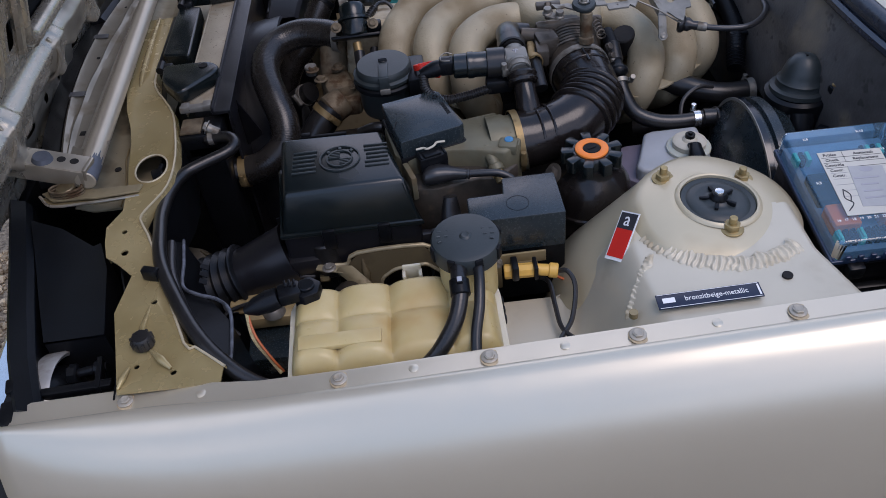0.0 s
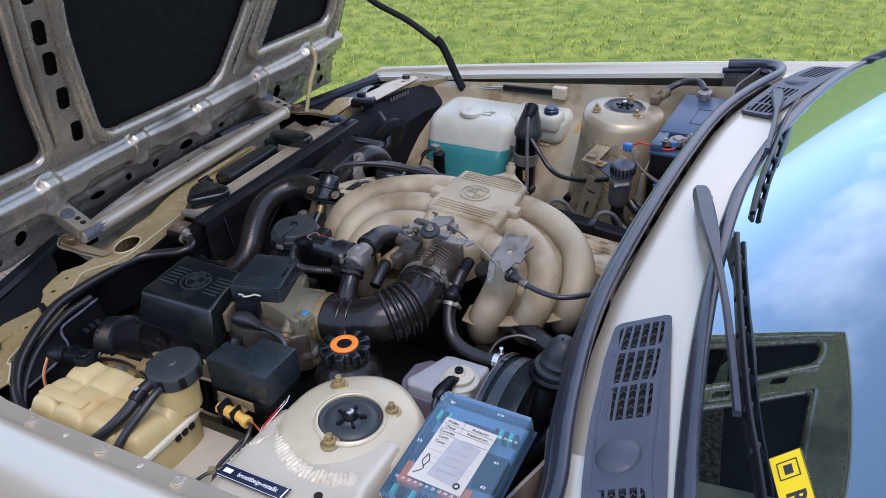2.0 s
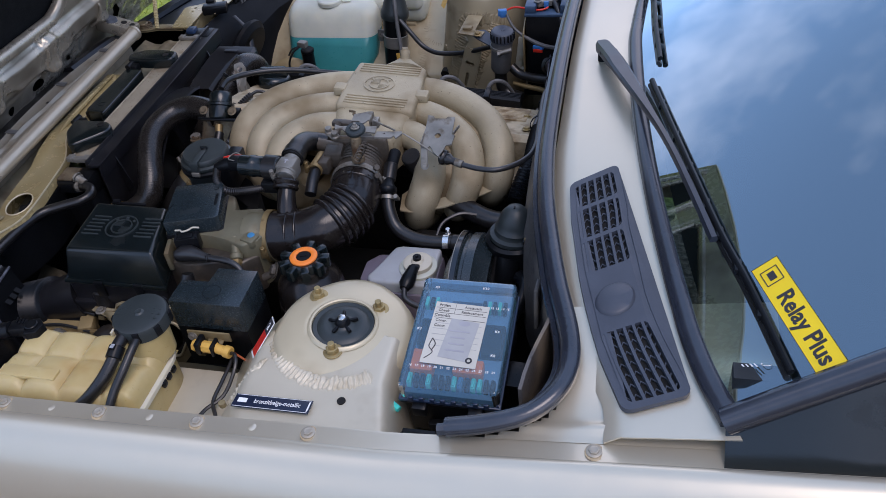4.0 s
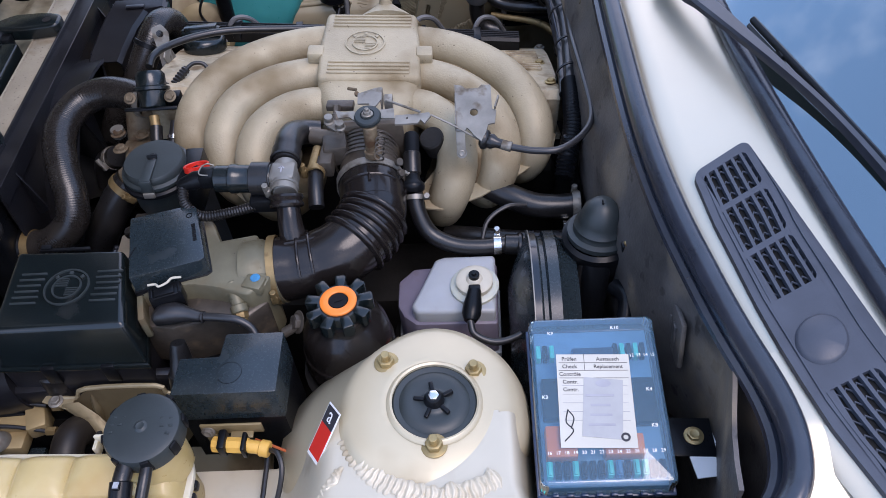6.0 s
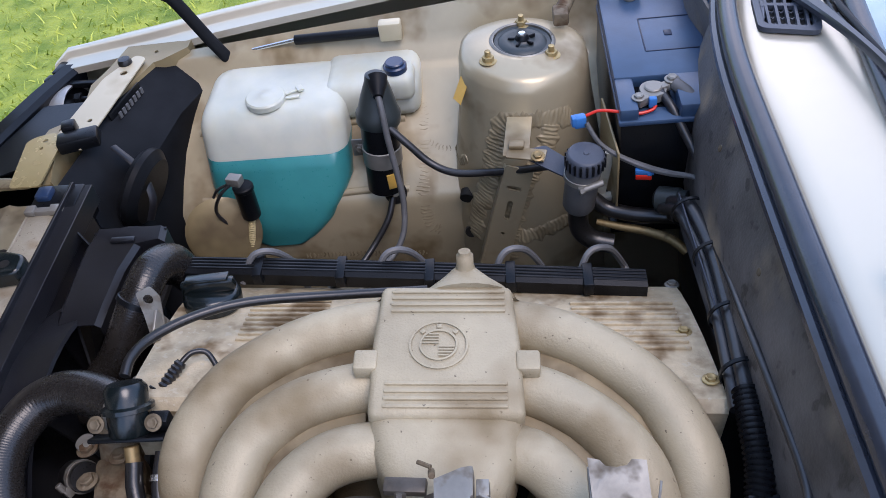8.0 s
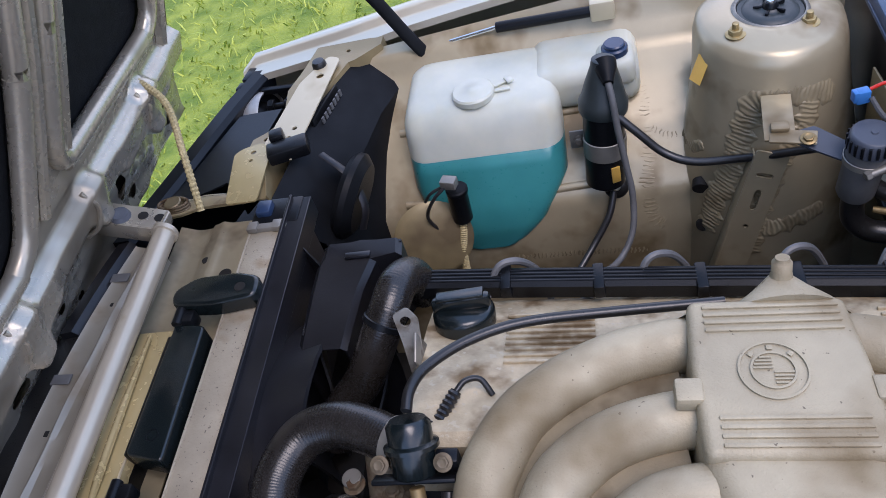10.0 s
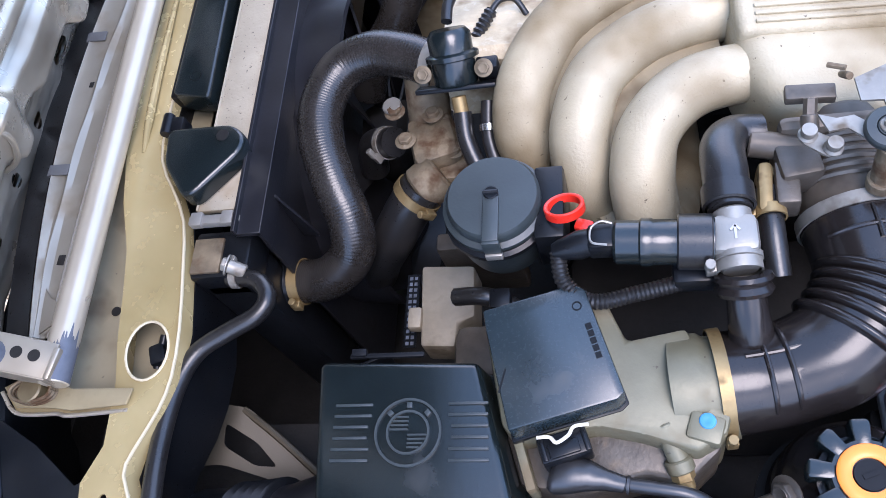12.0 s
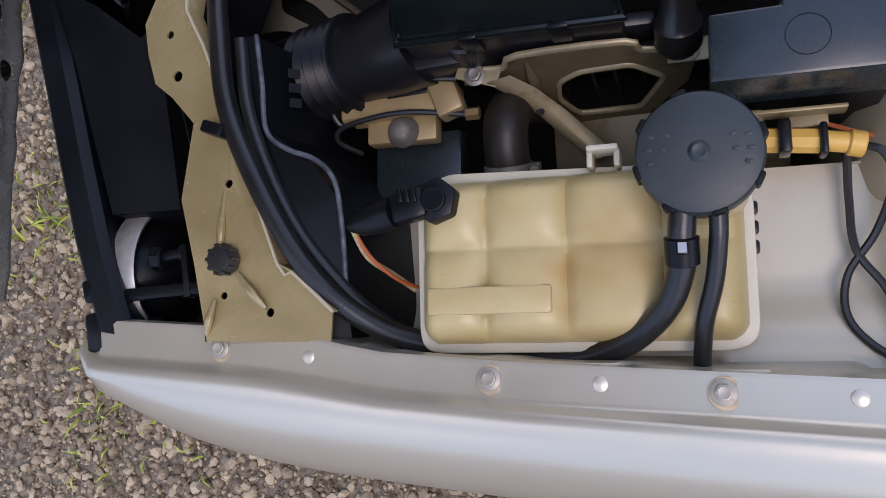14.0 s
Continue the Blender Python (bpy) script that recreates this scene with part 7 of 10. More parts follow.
part("clamp_strap", tube([(-0.058, -0.42, 0.72), (-0.056, -0.435, 0.745), (-0.06, -0.45, 0.755)], 0.004, 8, squash=0.4), M_BAYD, ps)
part("base_ring", lathe([(0.052, 0.690), (0.060, 0.690), (0.060, 0.702), (0.052, 0.704)], 40, at((*C, 0))), M_DARK, ps)

# air-flow meter and filter box
af = thing("air_flow_meter", (-0.28, -0.37, 0.74), "stained alloy air-flow meter with a black cover", "air-flow meter")
body = prism([(-0.362, -0.335), (-0.290, -0.300), (-0.272, -0.305), (-0.258, -0.338), (-0.215, -0.330), (-0.190, -0.395), (-0.194, -0.408), (-0.214, -0.420), (-0.250, -0.408), (-0.280, -0.402), (-0.340, -0.412), (-0.350, -0.400)], 0.735, 0.822, 0.004, 2)
# lower half of the casting in a much darker tone than the top
part("lower_housing", prism([(-0.358, -0.345), (-0.262, -0.345), (-0.215, -0.345), (-0.196, -0.412), (-0.222, -0.436), (-0.250, -0.430), (-0.300, -0.444), (-0.340, -0.438), (-0.350, -0.405)], 0.730, 0.796, 0.005, 2), M_GRIME, af, "dark lower half of the casting")
part("housing", body, M_AFM, af)
part("outlet", turned((-0.225, -0.368, 0.790), (-0.185, -0.366, 0.795), [(0.042, 0), (0.041, 0.5), (0.038, 0.6), (0.038, 1), (0, 1)], 30), M_AFM, af)
cov = [(-0.361, -0.320), (-0.293, -0.302), (-0.285, -0.307), (-0.260, -0.385), (-0.265, -0.390), (-0.340, -0.411), (-0.358, -0.336)]
cv = part("cover", xf(prism(cov, 0.822, 0.8475, 0.0018), at((0, 0, 0))), M_SATIN, af, "glossy black plastic cover")
part("cover_lip", prism([(x * 1.0 + (x + 0.31) * 0.04, y + (y + 0.36) * 0.04) for x, y in cov], 0.815, 0.823, 0.001), M_BLACK, af)
for k in range(5):
    part("writing_bar", box((-0.283 + 0.0016 * k, -0.336 - 0.0055 * k, 0.8479), (0.0045, 0.0042, 0.0005), 0, rz=-72), M_MATTE, cv)
part("mark", lathe([(0.0028, 0), (0.0028, 0.0006), (0.0036, 0.0006), (0.0036, 0)], 18, at((-0.291, -0.320, 0.8474))), M_MATTE, cv)
part("writing_bar", box((-0.345, -0.375, 0.8478), (0.0012, 0.018, 0.0005), 0, rz=-14), M_MATTE, cv)
part("adjuster_pad", box((-0.208, -0.404, 0.818), (0.024, 0.020, 0.014), 0.003, rz=-18), M_AFM, af)
part("stopper", lathe([(0, 0.0005), (0.002, 0.0015), (0.0052, 0.001), (0.0058, 0)], 18, at((-0.2065, -0.400, 0.8252))), M_SKYBLUE, af, "sky-blue adjuster stopper")
part("screw_boss", join(cyl((-0.236, -0.398, 0.817), (-0.226, -0.424, 0.801), 0.0075, 16), cyl((-0.228, -0.420, 0.803), (-0.225, -0.428, 0.798), 0.0100, 16)), M_AFM, af)
part("temp_sensor", join(cyl((-0.226, -0.426, 0.799), (-0.224, -0.433, 0.794), 0.0085, 6), cyl((-0.224, -0.431, 0.795), (-0.222, -0.438, 0.789), 0.006, 14)), M_BRASS, af)
sk = part("socket", join(box((-0.304, -0.4165, 0.818), (0.036, 0.019, 0.026), 0.002, rz=17), box((-0.3035, -0.4195, 0.8315), (0.022, 0.010, 0.004), 0.001, rz=17), box((-0.318, -0.421, 0.830), (0.003, 0.016, 0.005), 0.0008, rz=17), box((-0.289, -0.413, 0.830), (0.003, 0.016, 0.005), 0.0008, rz=17)), M_BLACK, af, "black wiring plug")
part("side_plate", box((-0.3355, -0.421, 0.800), (0.007, 0.050, 0.034), 0.0015, rz=16), M_AFM, af)
part("plug_clip", tube([(-0.322, -0.413, 0.836), (-0.313, -0.413, 0.837), (-0.308, -0.417, 0.838), (-0.300, -0.412, 0.838), (-0.296, -0.406, 0.838), (-0.286, -0.404, 0.837)], 0.0014, 6), M_PALE, sk, "pale spring-wire clip")
part("plug_boot", loft([[(x + 0.30 * c * w, y + c * w, 0.810 + h * sn) for c, sn in ((-1, -0.5), (-1, 0.5), (-0.6, 1), (0.6, 1), (1, 0.5), (1, -0.5), (0.5, -1), (-0.5, -1))] for x, y, w, h in ((-0.316, -0.435, 0.008, 0.008), (-0.311, -0.4345, 0.0115, 0.010), (-0.298, -0.433, 0.0120, 0.0105), (-0.288, -0.434, 0.0095, 0.009), (-0.277, -0.4365, 0.0065, 0.007), (-0.264, -0.440, 0.0052, 0.0055))]), M_WIRE, sk, "soft rubber plug boot", flat=70)
part("lead", tube([(-0.268, -0.439, 0.810), (-0.240, -0.443, 0.811), (-0.222, -0.446, 0.809), (-0.208, -0.452, 0.800), (-0.202, -0.465, 0.785), (-0.203, -0.478, 0.75)], 0.0048, 12), M_WIRE, af)
part("lead_band", lathe([(0.0048, -0.0015), (0.0066, -0.001), (0.0066, 0.001), (0.0048, 0.0015)], 16, axis_m((-0.262, -0.440, 0.810), (1, -0.15, 0))), M_WIRE, af)

ab = thing("air_filter_box", (-0.42, -0.41, 0.68), "glossy black air filter box with an embossed badge", "air filter box")
lid_low = [(-0.506, -0.345), (-0.362, -0.350), (-0.325, -0.478), (-0.496, -0.476)]
lid_top = [(-0.493, -0.350), (-0.366, -0.354), (-0.339, -0.461), (-0.484, -0.463)]


def frustum(low, top, z0, z1, r):
    bm = bmesh.new()
    a = [bm.verts.new((*p, z0)) for p in low]
    b = [bm.verts.new((*p, z1)) for p in top]
    bm.faces.new(a[::-1])
    bm.faces.new(b)
    for i in range(4):
        bm.faces.new((a[i], a[(i + 1) % 4], b[(i + 1) % 4], b[i]))
    bmesh.ops.recalc_face_normals(bm, faces=bm.faces[:])
    bmesh.ops.bevel(bm, geom=bm.edges[:], offset=r, segments=4, affect="EDGES", profile=0.5)
    return from_bm(bm)


lid = part("lid", frustum(lid_low, lid_top, 0.775, 0.8315, 0.006), M_GLOSS, ab, flat=30)
part("lid_edge", tube([(*p, 0.776) for p in lid_low + lid_low[:1]], 0.004, 8, res=1), M_GLOSS, ab)
part("base", frustum([(x * 0.99 - 0.004, y) for x, y in lid_low], [(x, y) for x, y in lid_low], 0.66, 0.775, 0.006), M_SHROUD, ab)
BM = at((-0.417, -0.407, 0.8313), 0, 0, 0)
roundel(BM, 0.0255, M_CAPM, lid, 0.0022)
for s in (-1, 1):
    for k in range(6):
        y = 0.021 - 0.0083 * k
        x0 = max(0.0285, math.sqrt(max(0, 0.029 ** 2 - y * y)) + 0.002)
        x1 = 0.058
        part("rib", xf(box((s * (x0 + x1) / 2 + (0.004 if s > 0 else -0.001) * (0.5 - y * 10), y, 0.0006), (x1 - x0, 0.0020, 0.0026), 0.0003), BM), M_CAPM, lid)
for q in (-0.372, -0.44):
    part("clip", box((q, -0.478, 0.765), (0.016, 0.006, 0.030), 0.002), M_BLACK, ab)
part("rear_clip", join(box((-0.462, -0.343, 0.828), (0.012, 0.006, 0.006), 0.001), box((-0.44, -0.345, 0.826), (0.06, 0.004, 0.004), 0.001)), M_MATTE, ab)
part("inlet_duct", tube([(-0.495, -0.448, 0.722), (-0.52, -0.452, 0.714), (-0.548, -0.455, 0.705), (-0.562, -0.456, 0.700)], [0.042, 0.040, 0.037, 0.037], 26), M_SHROUD, ab, "dusty black inlet duct")
part("inlet_bellows", tube([(-0.558, -0.456, 0.702), (-0.58, -0.457, 0.694), (-0.61, -0.457, 0.684)], 0.0415, 28, rib=(0.0125, 0.0030)), M_BLACK, ab, "ribbed rubber inlet bellows", flat=70)
part("cold_air_trunk", tube([(-0.60, -0.457, 0.687), (-0.63, -0.457, 0.677), (-0.66, -0.457, 0.668)], 0.040, 24), M_BLACK, ab)
for k in range(8):
    part("fin", box((-0.300 - 0.020 * k, -0.482, 0.690), (0.003, 0.020, 0.072), 0.001, rz=(-14, 6, -4, 10)[k % 4], rx=-8), M_RUBBER, ab)
part("mount_box", join(box((-0.476, -0.470, 0.722), (0.082, 0.028, 0.034), 0.006, rz=3), box((-0.40, -0.470, 0.735), (0.19, 0.012, 0.035), 0.004)), M_SHROUD, ab, "dusty black mounting block")
part("mount_sleeve", cyl((-0.448, -0.470, 0.705), (-0.450, -0.462, 0.752), 0.019, 22), M_RUBBER, ab)
bt = thing("rubber_boot", (-0.300, -0.475, 0.75), "black conical rubber cable boot", "rubber boot")
part("cone", turned((-0.288, -0.466, 0.800), (-0.290, -0.492, 0.742), [(0, 0), (0.008, 0), (0.011, 0.2), (0.014, 0.55), (0.017, 0.6), (0.017, 0.9), (0.013, 1), (0, 1)], 20), M_RUBBER, bt)


# relay box
rb = thing("relay_box", (-0.215, -0.52, 0.74), "black plastic relay box with a stepped lid", "relay box")
L6 = [(-0.270, -0.505), (-0.228, -0.504), (-0.226, -0.476), (-0.164, -0.476), (-0.163, -0.549), (-0.271, -0.549)]
part("lid", prism(L6, 0.778, 0.827, 0.0025, 2), M_SATIN, rb, "satin black lid")
part("emblem", lathe([(0.0125, 0), (0.0125, 0.0005), (0.0130, 0.0005), (0.0130, 0)], 30, at((-0.214, -0.525, 0.8268))), M_MATTE, rb)
part("base", prism([(x * 0.985 - 0.0034, y * 0.99 - 0.005) for x, y in L6], 0.70, 0.778, 0.0), M_BLACK, rb)
part("bracket", join(box((-0.22, -0.557, 0.772), (0.065, 0.003, 0.016), 0.001), box((-0.21, -0.56, 0.766), (0.024, 0.012, 0.003), 0.001), box((-0.245, -0.556, 0.752), (0.012, 0.004, 0.05), 0.001)), M_BAYD, rb)
part("bracket_bolt", hexbolt((-0.245, -0.559, 0.77), (0, -1, 0.3), 0.005), M_ZINC, rb)
yc = thing("wiring_connector", (-0.21, -0.576, 0.76), "yellow plastic wiring connector with black wires", "connector")
part("shell", join(cyl((-0.238, -0.573, 0.768), (-0.200, -0.577, 0.770), 0.0085, 8), cyl((-0.202, -0.577, 0.770), (-0.180, -0.580, 0.768), 0.0070, 12), cyl((-0.188, -0.579, 0.769), (-0.178, -0.581, 0.768), 0.0088, 12)), M_YELLOW, yc)
part("clip", join(box((-0.226, -0.574, 0.772), (0.008, 0.022, 0.020), 0.002), box((-0.203, -0.577, 0.772), (0.005, 0.021, 0.019), 0.002)), M_BLACK, yc)
part("wire", tube([(-0.179, -0.581, 0.768), (-0.168, -0.588, 0.772), (-0.163, -0.606, 0.765), (-0.172, -0.635, 0.745), (-0.190, -0.662, 0.742), (-0.192, -0.690, 0.745), (-0.175, -0.712, 0.752), (-0.15, -0.722, 0.76)], 0.0028, 8), M_WIRE, yc)
part("wire", tube([(-0.20, -0.56, 0.742), (-0.187, -0.575, 0.745), (-0.186, -0.61, 0.742), (-0.184, -0.645, 0.742), (-0.168, -0.672, 0.745), (-0.160, -0.70, 0.75)], 0.0028, 8), M_WIRE, yc)
part("wire", tube([(-0.2, -0.56, 0.752), (-0.182, -0.566, 0.748), (-0.16, -0.57, 0.735), (-0.13, -0.575, 0.72)], 0.0016, 6), M_WIREO, yc)

# ---- coolant expansion tank ----
et = thing("expansion_tank", (-0.36, -0.645, 0.73), "yellowed plastic coolant expansion tank", "coolant tank")


tank_out = poly_round([(-0.474, -0.700), (-0.476, -0.600), (-0.458, -0.584), (-0.258, -0.590), (-0.250, -0.610), (-0.250, -0.700), (-0.262, -0.708), (-0.465, -0.708)], 0.012)
part("lower_shell", prism(tank_out, 0.722, 0.778, 0.004, 2), M_TANK, et)
part("seam", prism([(x + (x + 0.362) * 0.025, y + (y + 0.645) * 0.05) for x, y in tank_out], 0.772, 0.7785, 0.0015), M_TANKW, et)
TANK_X, TANK_Y = [-0.4735, -0.4225, -0.3665, -0.3040, -0.2525], [-0.7055, -0.640, -0.588]


def tank_top(u, v):
    """Swollen fields, four along and two across, running into one another in soft creases."""
    x, y = TANK_X[0] + (TANK_X[-1] - TANK_X[0]) * u, TANK_Y[0] + (TANK_Y[-1] - TANK_Y[0]) * v

    def swell_of(q, marks):
        i = max(k for k in range(len(marks) - 1) if marks[k] <= q + 1e-9)
        a = 2 * (q - marks[i]) / (marks[i + 1] - marks[i]) - 1
        return (1 - abs(a) ** 2.6) ** 0.62

    h = 0.7925 + 0.0125 * swell_of(x, TANK_X) * (0.30 + 0.70 * swell_of(y, TANK_Y))
    d = min(x - TANK_X[0], TANK_X[-1] - x, y - TANK_Y[0], TANK_Y[-1] - y)
    cut = 0.016
    dx, dy = max(0, cut - min(x - TANK_X[0], TANK_X[-1] - x)), max(0, cut - min(y - TANK_Y[0], TANK_Y[-1] - y))
    fall = math.sqrt(max(0.0, 1 - min(1.0, (dx * dx + dy * dy) / cut ** 2)))
    return (x, y, 0.772 + (h - 0.772) * fall)


part("upper_shell", grid(110, 60, tank_top), M_TANK, et, flat=70)
part("label_panel", box((-0.419, -0.676, 0.8022), (0.086, 0.019, 0.007), 0.0022), M_TANK, et)
part("mount_tab", join(box((-0.341, -0.576, 0.790), (0.021, 0.004, 0.020), 0.0015), box((-0.350, -0.582, 0.786), (0.004, 0.012, 0.016), 0.001), box((-0.332, -0.582, 0.786), (0.004, 0.012, 0.016), 0.001)), M_TANKW, et)
part("neck", cyl((-0.279, -0.603, 0.780), (-0.279, -0.600, 0.830), 0.031, 32), M_TANK, et)
expc = part("cap", lathe([(0, 0.0245), (0.004, 0.0255), (0.006, 0.0242), (0.0065, 0.0236), (0.030, 0.0236), (0.0355, 0.0215), (0.037, 0.018), (0.037, 0.002), (0.034, 0.0), (0, 0.0)], 48, at((-0.279, -0.596, 0.829), 3, 0, 0)), M_CAPM, et, "black screw cap with moulded writing")
for k in range(8):
    a = k * math.pi / 4 + 0.3
    part("grip", xf(box((0.0372, 0, 0.011), (0.004, 0.009, 0.017), 0.0015), at((-0.279, -0.596, 0.829), 3, 0, math.degrees(a))), M_MATTE, expc)
for ring_r, cnt in ((0.0285, 22), (0.0205, 14)):
    for k in range(cnt):
        a = 2 * math.pi * k / cnt
        if math.sin(a) > -0.35:
            part("writing_bar", xf(box((ring_r, 0, 0.0238), (0.0040, 0.0022, 0.0008), 0.0002), at((-0.279, -0.596, 0.829), 3, 0, math.degrees(a))), M_CAPM, expc)
part("overflow_hose", tube([(-0.290, -0.629, 0.838), (-0.2915, -0.645, 0.835), (-0.292, -0.660, 0.828), (-0.302, -0.683, 0.812), (-0.325, -0.703, 0.790), (-0.355, -0.7135, 0.772), (-0.40, -0.716, 0.766)], 0.0085, 14), M_RUBBER, et)
part("vent_hose", tube([(-0.270, -0.628, 0.838), (-0.2705, -0.645, 0.834), (-0.274, -0.670, 0.822), (-0.281, -0.695, 0.805), (-0.284, -0.722, 0.785)], 0.0058, 12), M_RUBBER, et)
part("hose_joint", join(lathe([(0.0085, -0.009), (0.0105, -0.008), (0.0105, 0.008), (0.0085, 0.009)], 18, axis_m((-0.2915, -0.652, 0.832), (0, -1, -0.4))), box((-0.291, -0.652, 0.843), (0.007, 0.008, 0.003), 0.001)), M_BLACK, et)
part("joint_tag", box((-0.291, -0.652, 0.8452), (0.005, 0.006, 0.001), 0), M_GREYP, et)
part("level_sensor", join(prism(ring_pts(-0.4535, -0.607, 0.0165, n=6, a0=0.35), 0.790, 0.816, 0.002), cyl((-0.4535, -0.607, 0.814), (-0.4535, -0.607, 0.820), 0.009, 18)), M_BLACK, et, "black hexagonal level sensor")
part("sensor_plug", join(box((-0.472, -0.610, 0.812), (0.026, 0.022, 0.016), 0.004, rz=12), turned((-0.484, -0.613, 0.811), (-0.522, -0.620, 0.803), [(0, 0), (0.0115, 0.0), (0.0125, 0.3), (0.010, 0.7), (0.004, 1), (0, 1)], 16)), M_BLACK, et)
for k in range(3):
    part("plug_rib", box((-0.466 - 0.005 * k, -0.604, 0.821), (0.003, 0.010, 0.003), 0.0008, rz=12), M_BLACK, et)
part("wire", tube([(-0.520, -0.620, 0.803), (-0.513, -0.640, 0.785), (-0.500, -0.655, 0.765), (-0.49, -0.66, 0.745)], 0.0015, 8), M_WIREO, et)
part("wire", tube([(-0.520, -0.621, 0.803), (-0.516, -0.640, 0.782), (-0.503, -0.652, 0.76), (-0.492, -0.662, 0.745)], 0.0022, 8), M_BRAID, et)
for k in range(3):
    part("side_clip", box((-0.2475, -0.618 - 0.013 * k, 0.768), (0.006, 0.009, 0.010), 0.002), M_BLACK, et)

# ---- headlamp relay / ABS end of the bay ----
bk = thing("filter_box_bracket", (-0.36, -0.51, 0.70), "beige pressed-steel bracket with a wide slot", "bracket")


def bracket_face(g):
    """Stands a plan of x and z up on the leaning face of the bracket."""
    V, F = g
    return [Vector((p[0], -0.483 - 0.286 * (0.742 - p[1]) - p[2], p[1])) for p in V], F


FACE = [(-0.440, 0.728), (-0.424, 0.728), (-0.410, 0.741), (-0.328, 0.7415), (-0.317, 0.730), (-0.276, 0.727), (-0.285, 0.690), (-0.318, 0.650), (-0.330, 0.645), (-0.378, 0.646), (-0.400, 0.672), (-0.412, 0.705), (-0.438, 0.716)]
SLOT = poly_round([(-0.384, 0.706), (-0.366, 0.7165), (-0.326, 0.7185), (-0.302, 0.699), (-0.324, 0.661), (-0.375, 0.660), (-0.388, 0.683)], 0.006)
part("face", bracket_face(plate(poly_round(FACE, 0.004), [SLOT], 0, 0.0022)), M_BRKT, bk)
# rims and stay in the lighter copy, as painted highlights
part("slot_rim", bracket_face(tube([(x, z, 0.0024) for x, z in SLOT + SLOT[:1]], 0.0023, 8, 1)), M_BRKL, bk, "slot edge with its highlight painted in")
part("top_flange", join(bracket_face(tube([(x, z + 0.001, 0.000) for x, z in FACE[:6]], 0.0026, 8, 3)), box((-0.445, -0.490, 0.7285), (0.036, 0.014, 0.0025), 0.0008, rz=-18), box((-0.283, -0.490, 0.729), (0.032, 0.018, 0.0025), 0.0008)), M_BRKL, bk, "top edge with its highlight painted in")
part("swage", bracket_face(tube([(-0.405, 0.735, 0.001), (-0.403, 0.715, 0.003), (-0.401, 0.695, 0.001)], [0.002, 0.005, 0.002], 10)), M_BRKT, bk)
part("diagonal_arm", loft([[(x - 0.010, y + 0.004, z - 0.002), (x - 0.006, y + 0.003, z + 0.005), (x + 0.002, y + 0.004, z + 0.006), (x + 0.010, y + 0.008, z + 0.001), (x + 0.011, y + 0.009, z - 0.008)] for x, y, z in ((-0.428, -0.503, 0.732), (-0.412, -0.508, 0.711), (-0.392, -0.522, 0.690), (-0.366, -0.546, 0.672), (-0.358, -0.556, 0.668))]), M_BRKL, bk, "pressed diagonal stay", flat=50)
part("bolt_hole", cyl((-0.400, -0.512, 0.690), (-0.401, -0.5165, 0.7005), 0.0035, 10), M_DARK, bk)
for p in ((-0.447, -0.491, 0.7295), (-0.284, -0.491, 0.730)):
    part("bolt", hexbolt(p, (0, 0, 1), 0.006), M_ZINC, bk)
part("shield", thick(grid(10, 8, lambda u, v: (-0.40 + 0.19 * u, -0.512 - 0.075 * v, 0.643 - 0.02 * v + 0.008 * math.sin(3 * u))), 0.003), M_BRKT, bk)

av = thing("load_sensing_valve", (-0.52, -0.51, 0.66), "cream alloy valve block with steel pipes", "valve")
part("body", box((-0.516, -0.497, 0.690), (0.092, 0.022, 0.020), 0.003, rz=3), M_CREAM, av)
part("lower_body", box((-0.524, -0.517, 0.684), (0.064, 0.024, 0.018), 0.003), M_CREAM, av)
part("outlet_block", box((-0.480, -0.496, 0.698), (0.024, 0.034, 0.022), 0.004, rz=20), M_CREAM, av)
part("end_plug", cyl((-0.560, -0.501, 0.692), (-0.578, -0.502, 0.692), 0.0085, 6), M_CREAM, av)
part("top_strip", box((-0.516, -0.488, 0.7005), (0.036, 0.006, 0.003), 0.001, rz=3), M_BLACK, av)
part("dome_bolt", lathe([(0, 0.013), (0.005, 0.0125), (0.010, 0.009), (0.0135, 0.003), (0.0145, 0)], 24, at((-0.522, -0.520, 0.693))), M_ZINC, av)
for pts in ([(-0.468, -0.485, 0.712), (-0.51, -0.482, 0.715), (-0.56, -0.487, 0.708), (-0.585, -0.495, 0.700), (-0.582, -0.508, 0.692), (-0.568, -0.508, 0.690)], [(-0.462, -0.513, 0.702), (-0.52, -0.507, 0.706), (-0.575, -0.512, 0.698), (-0.585, -0.522, 0.688), (-0.57, -0.53, 0.67)]):
    part("pipe", tube(pts, 0.0025, 8), M_WIRE, av)
for p in ((-0.568, -0.507, 0.69), (-0.462, -0.485, 0.708), (-0.463, -0.513, 0.702)):
    part("union", cyl(p, Vector(p) + Vector((0.012, 0, 0)), 0.0055, 6), M_BRASS, av)
part("mount", box((-0.517, -0.545, 0.655), (0.080, 0.06, 0.03), 0.003), M_SATIN, av)
hs = thing("coolant_hose", (-0.43, -0.54, 0.70), "short black coolant hose with a clamp", "hose")
part("hose", tube([(-0.40, -0.495, 0.65), (-0.422, -0.505, 0.69), (-0.428, -0.530, 0.708), (-0.428, -0.570, 0.695)], 0.0185, 18), M_HOSE, hs)
part("clamp", clamp((-0.428, -0.562, 0.699), (0, -1, -0.4), 0.0185), M_ZINC, hs)

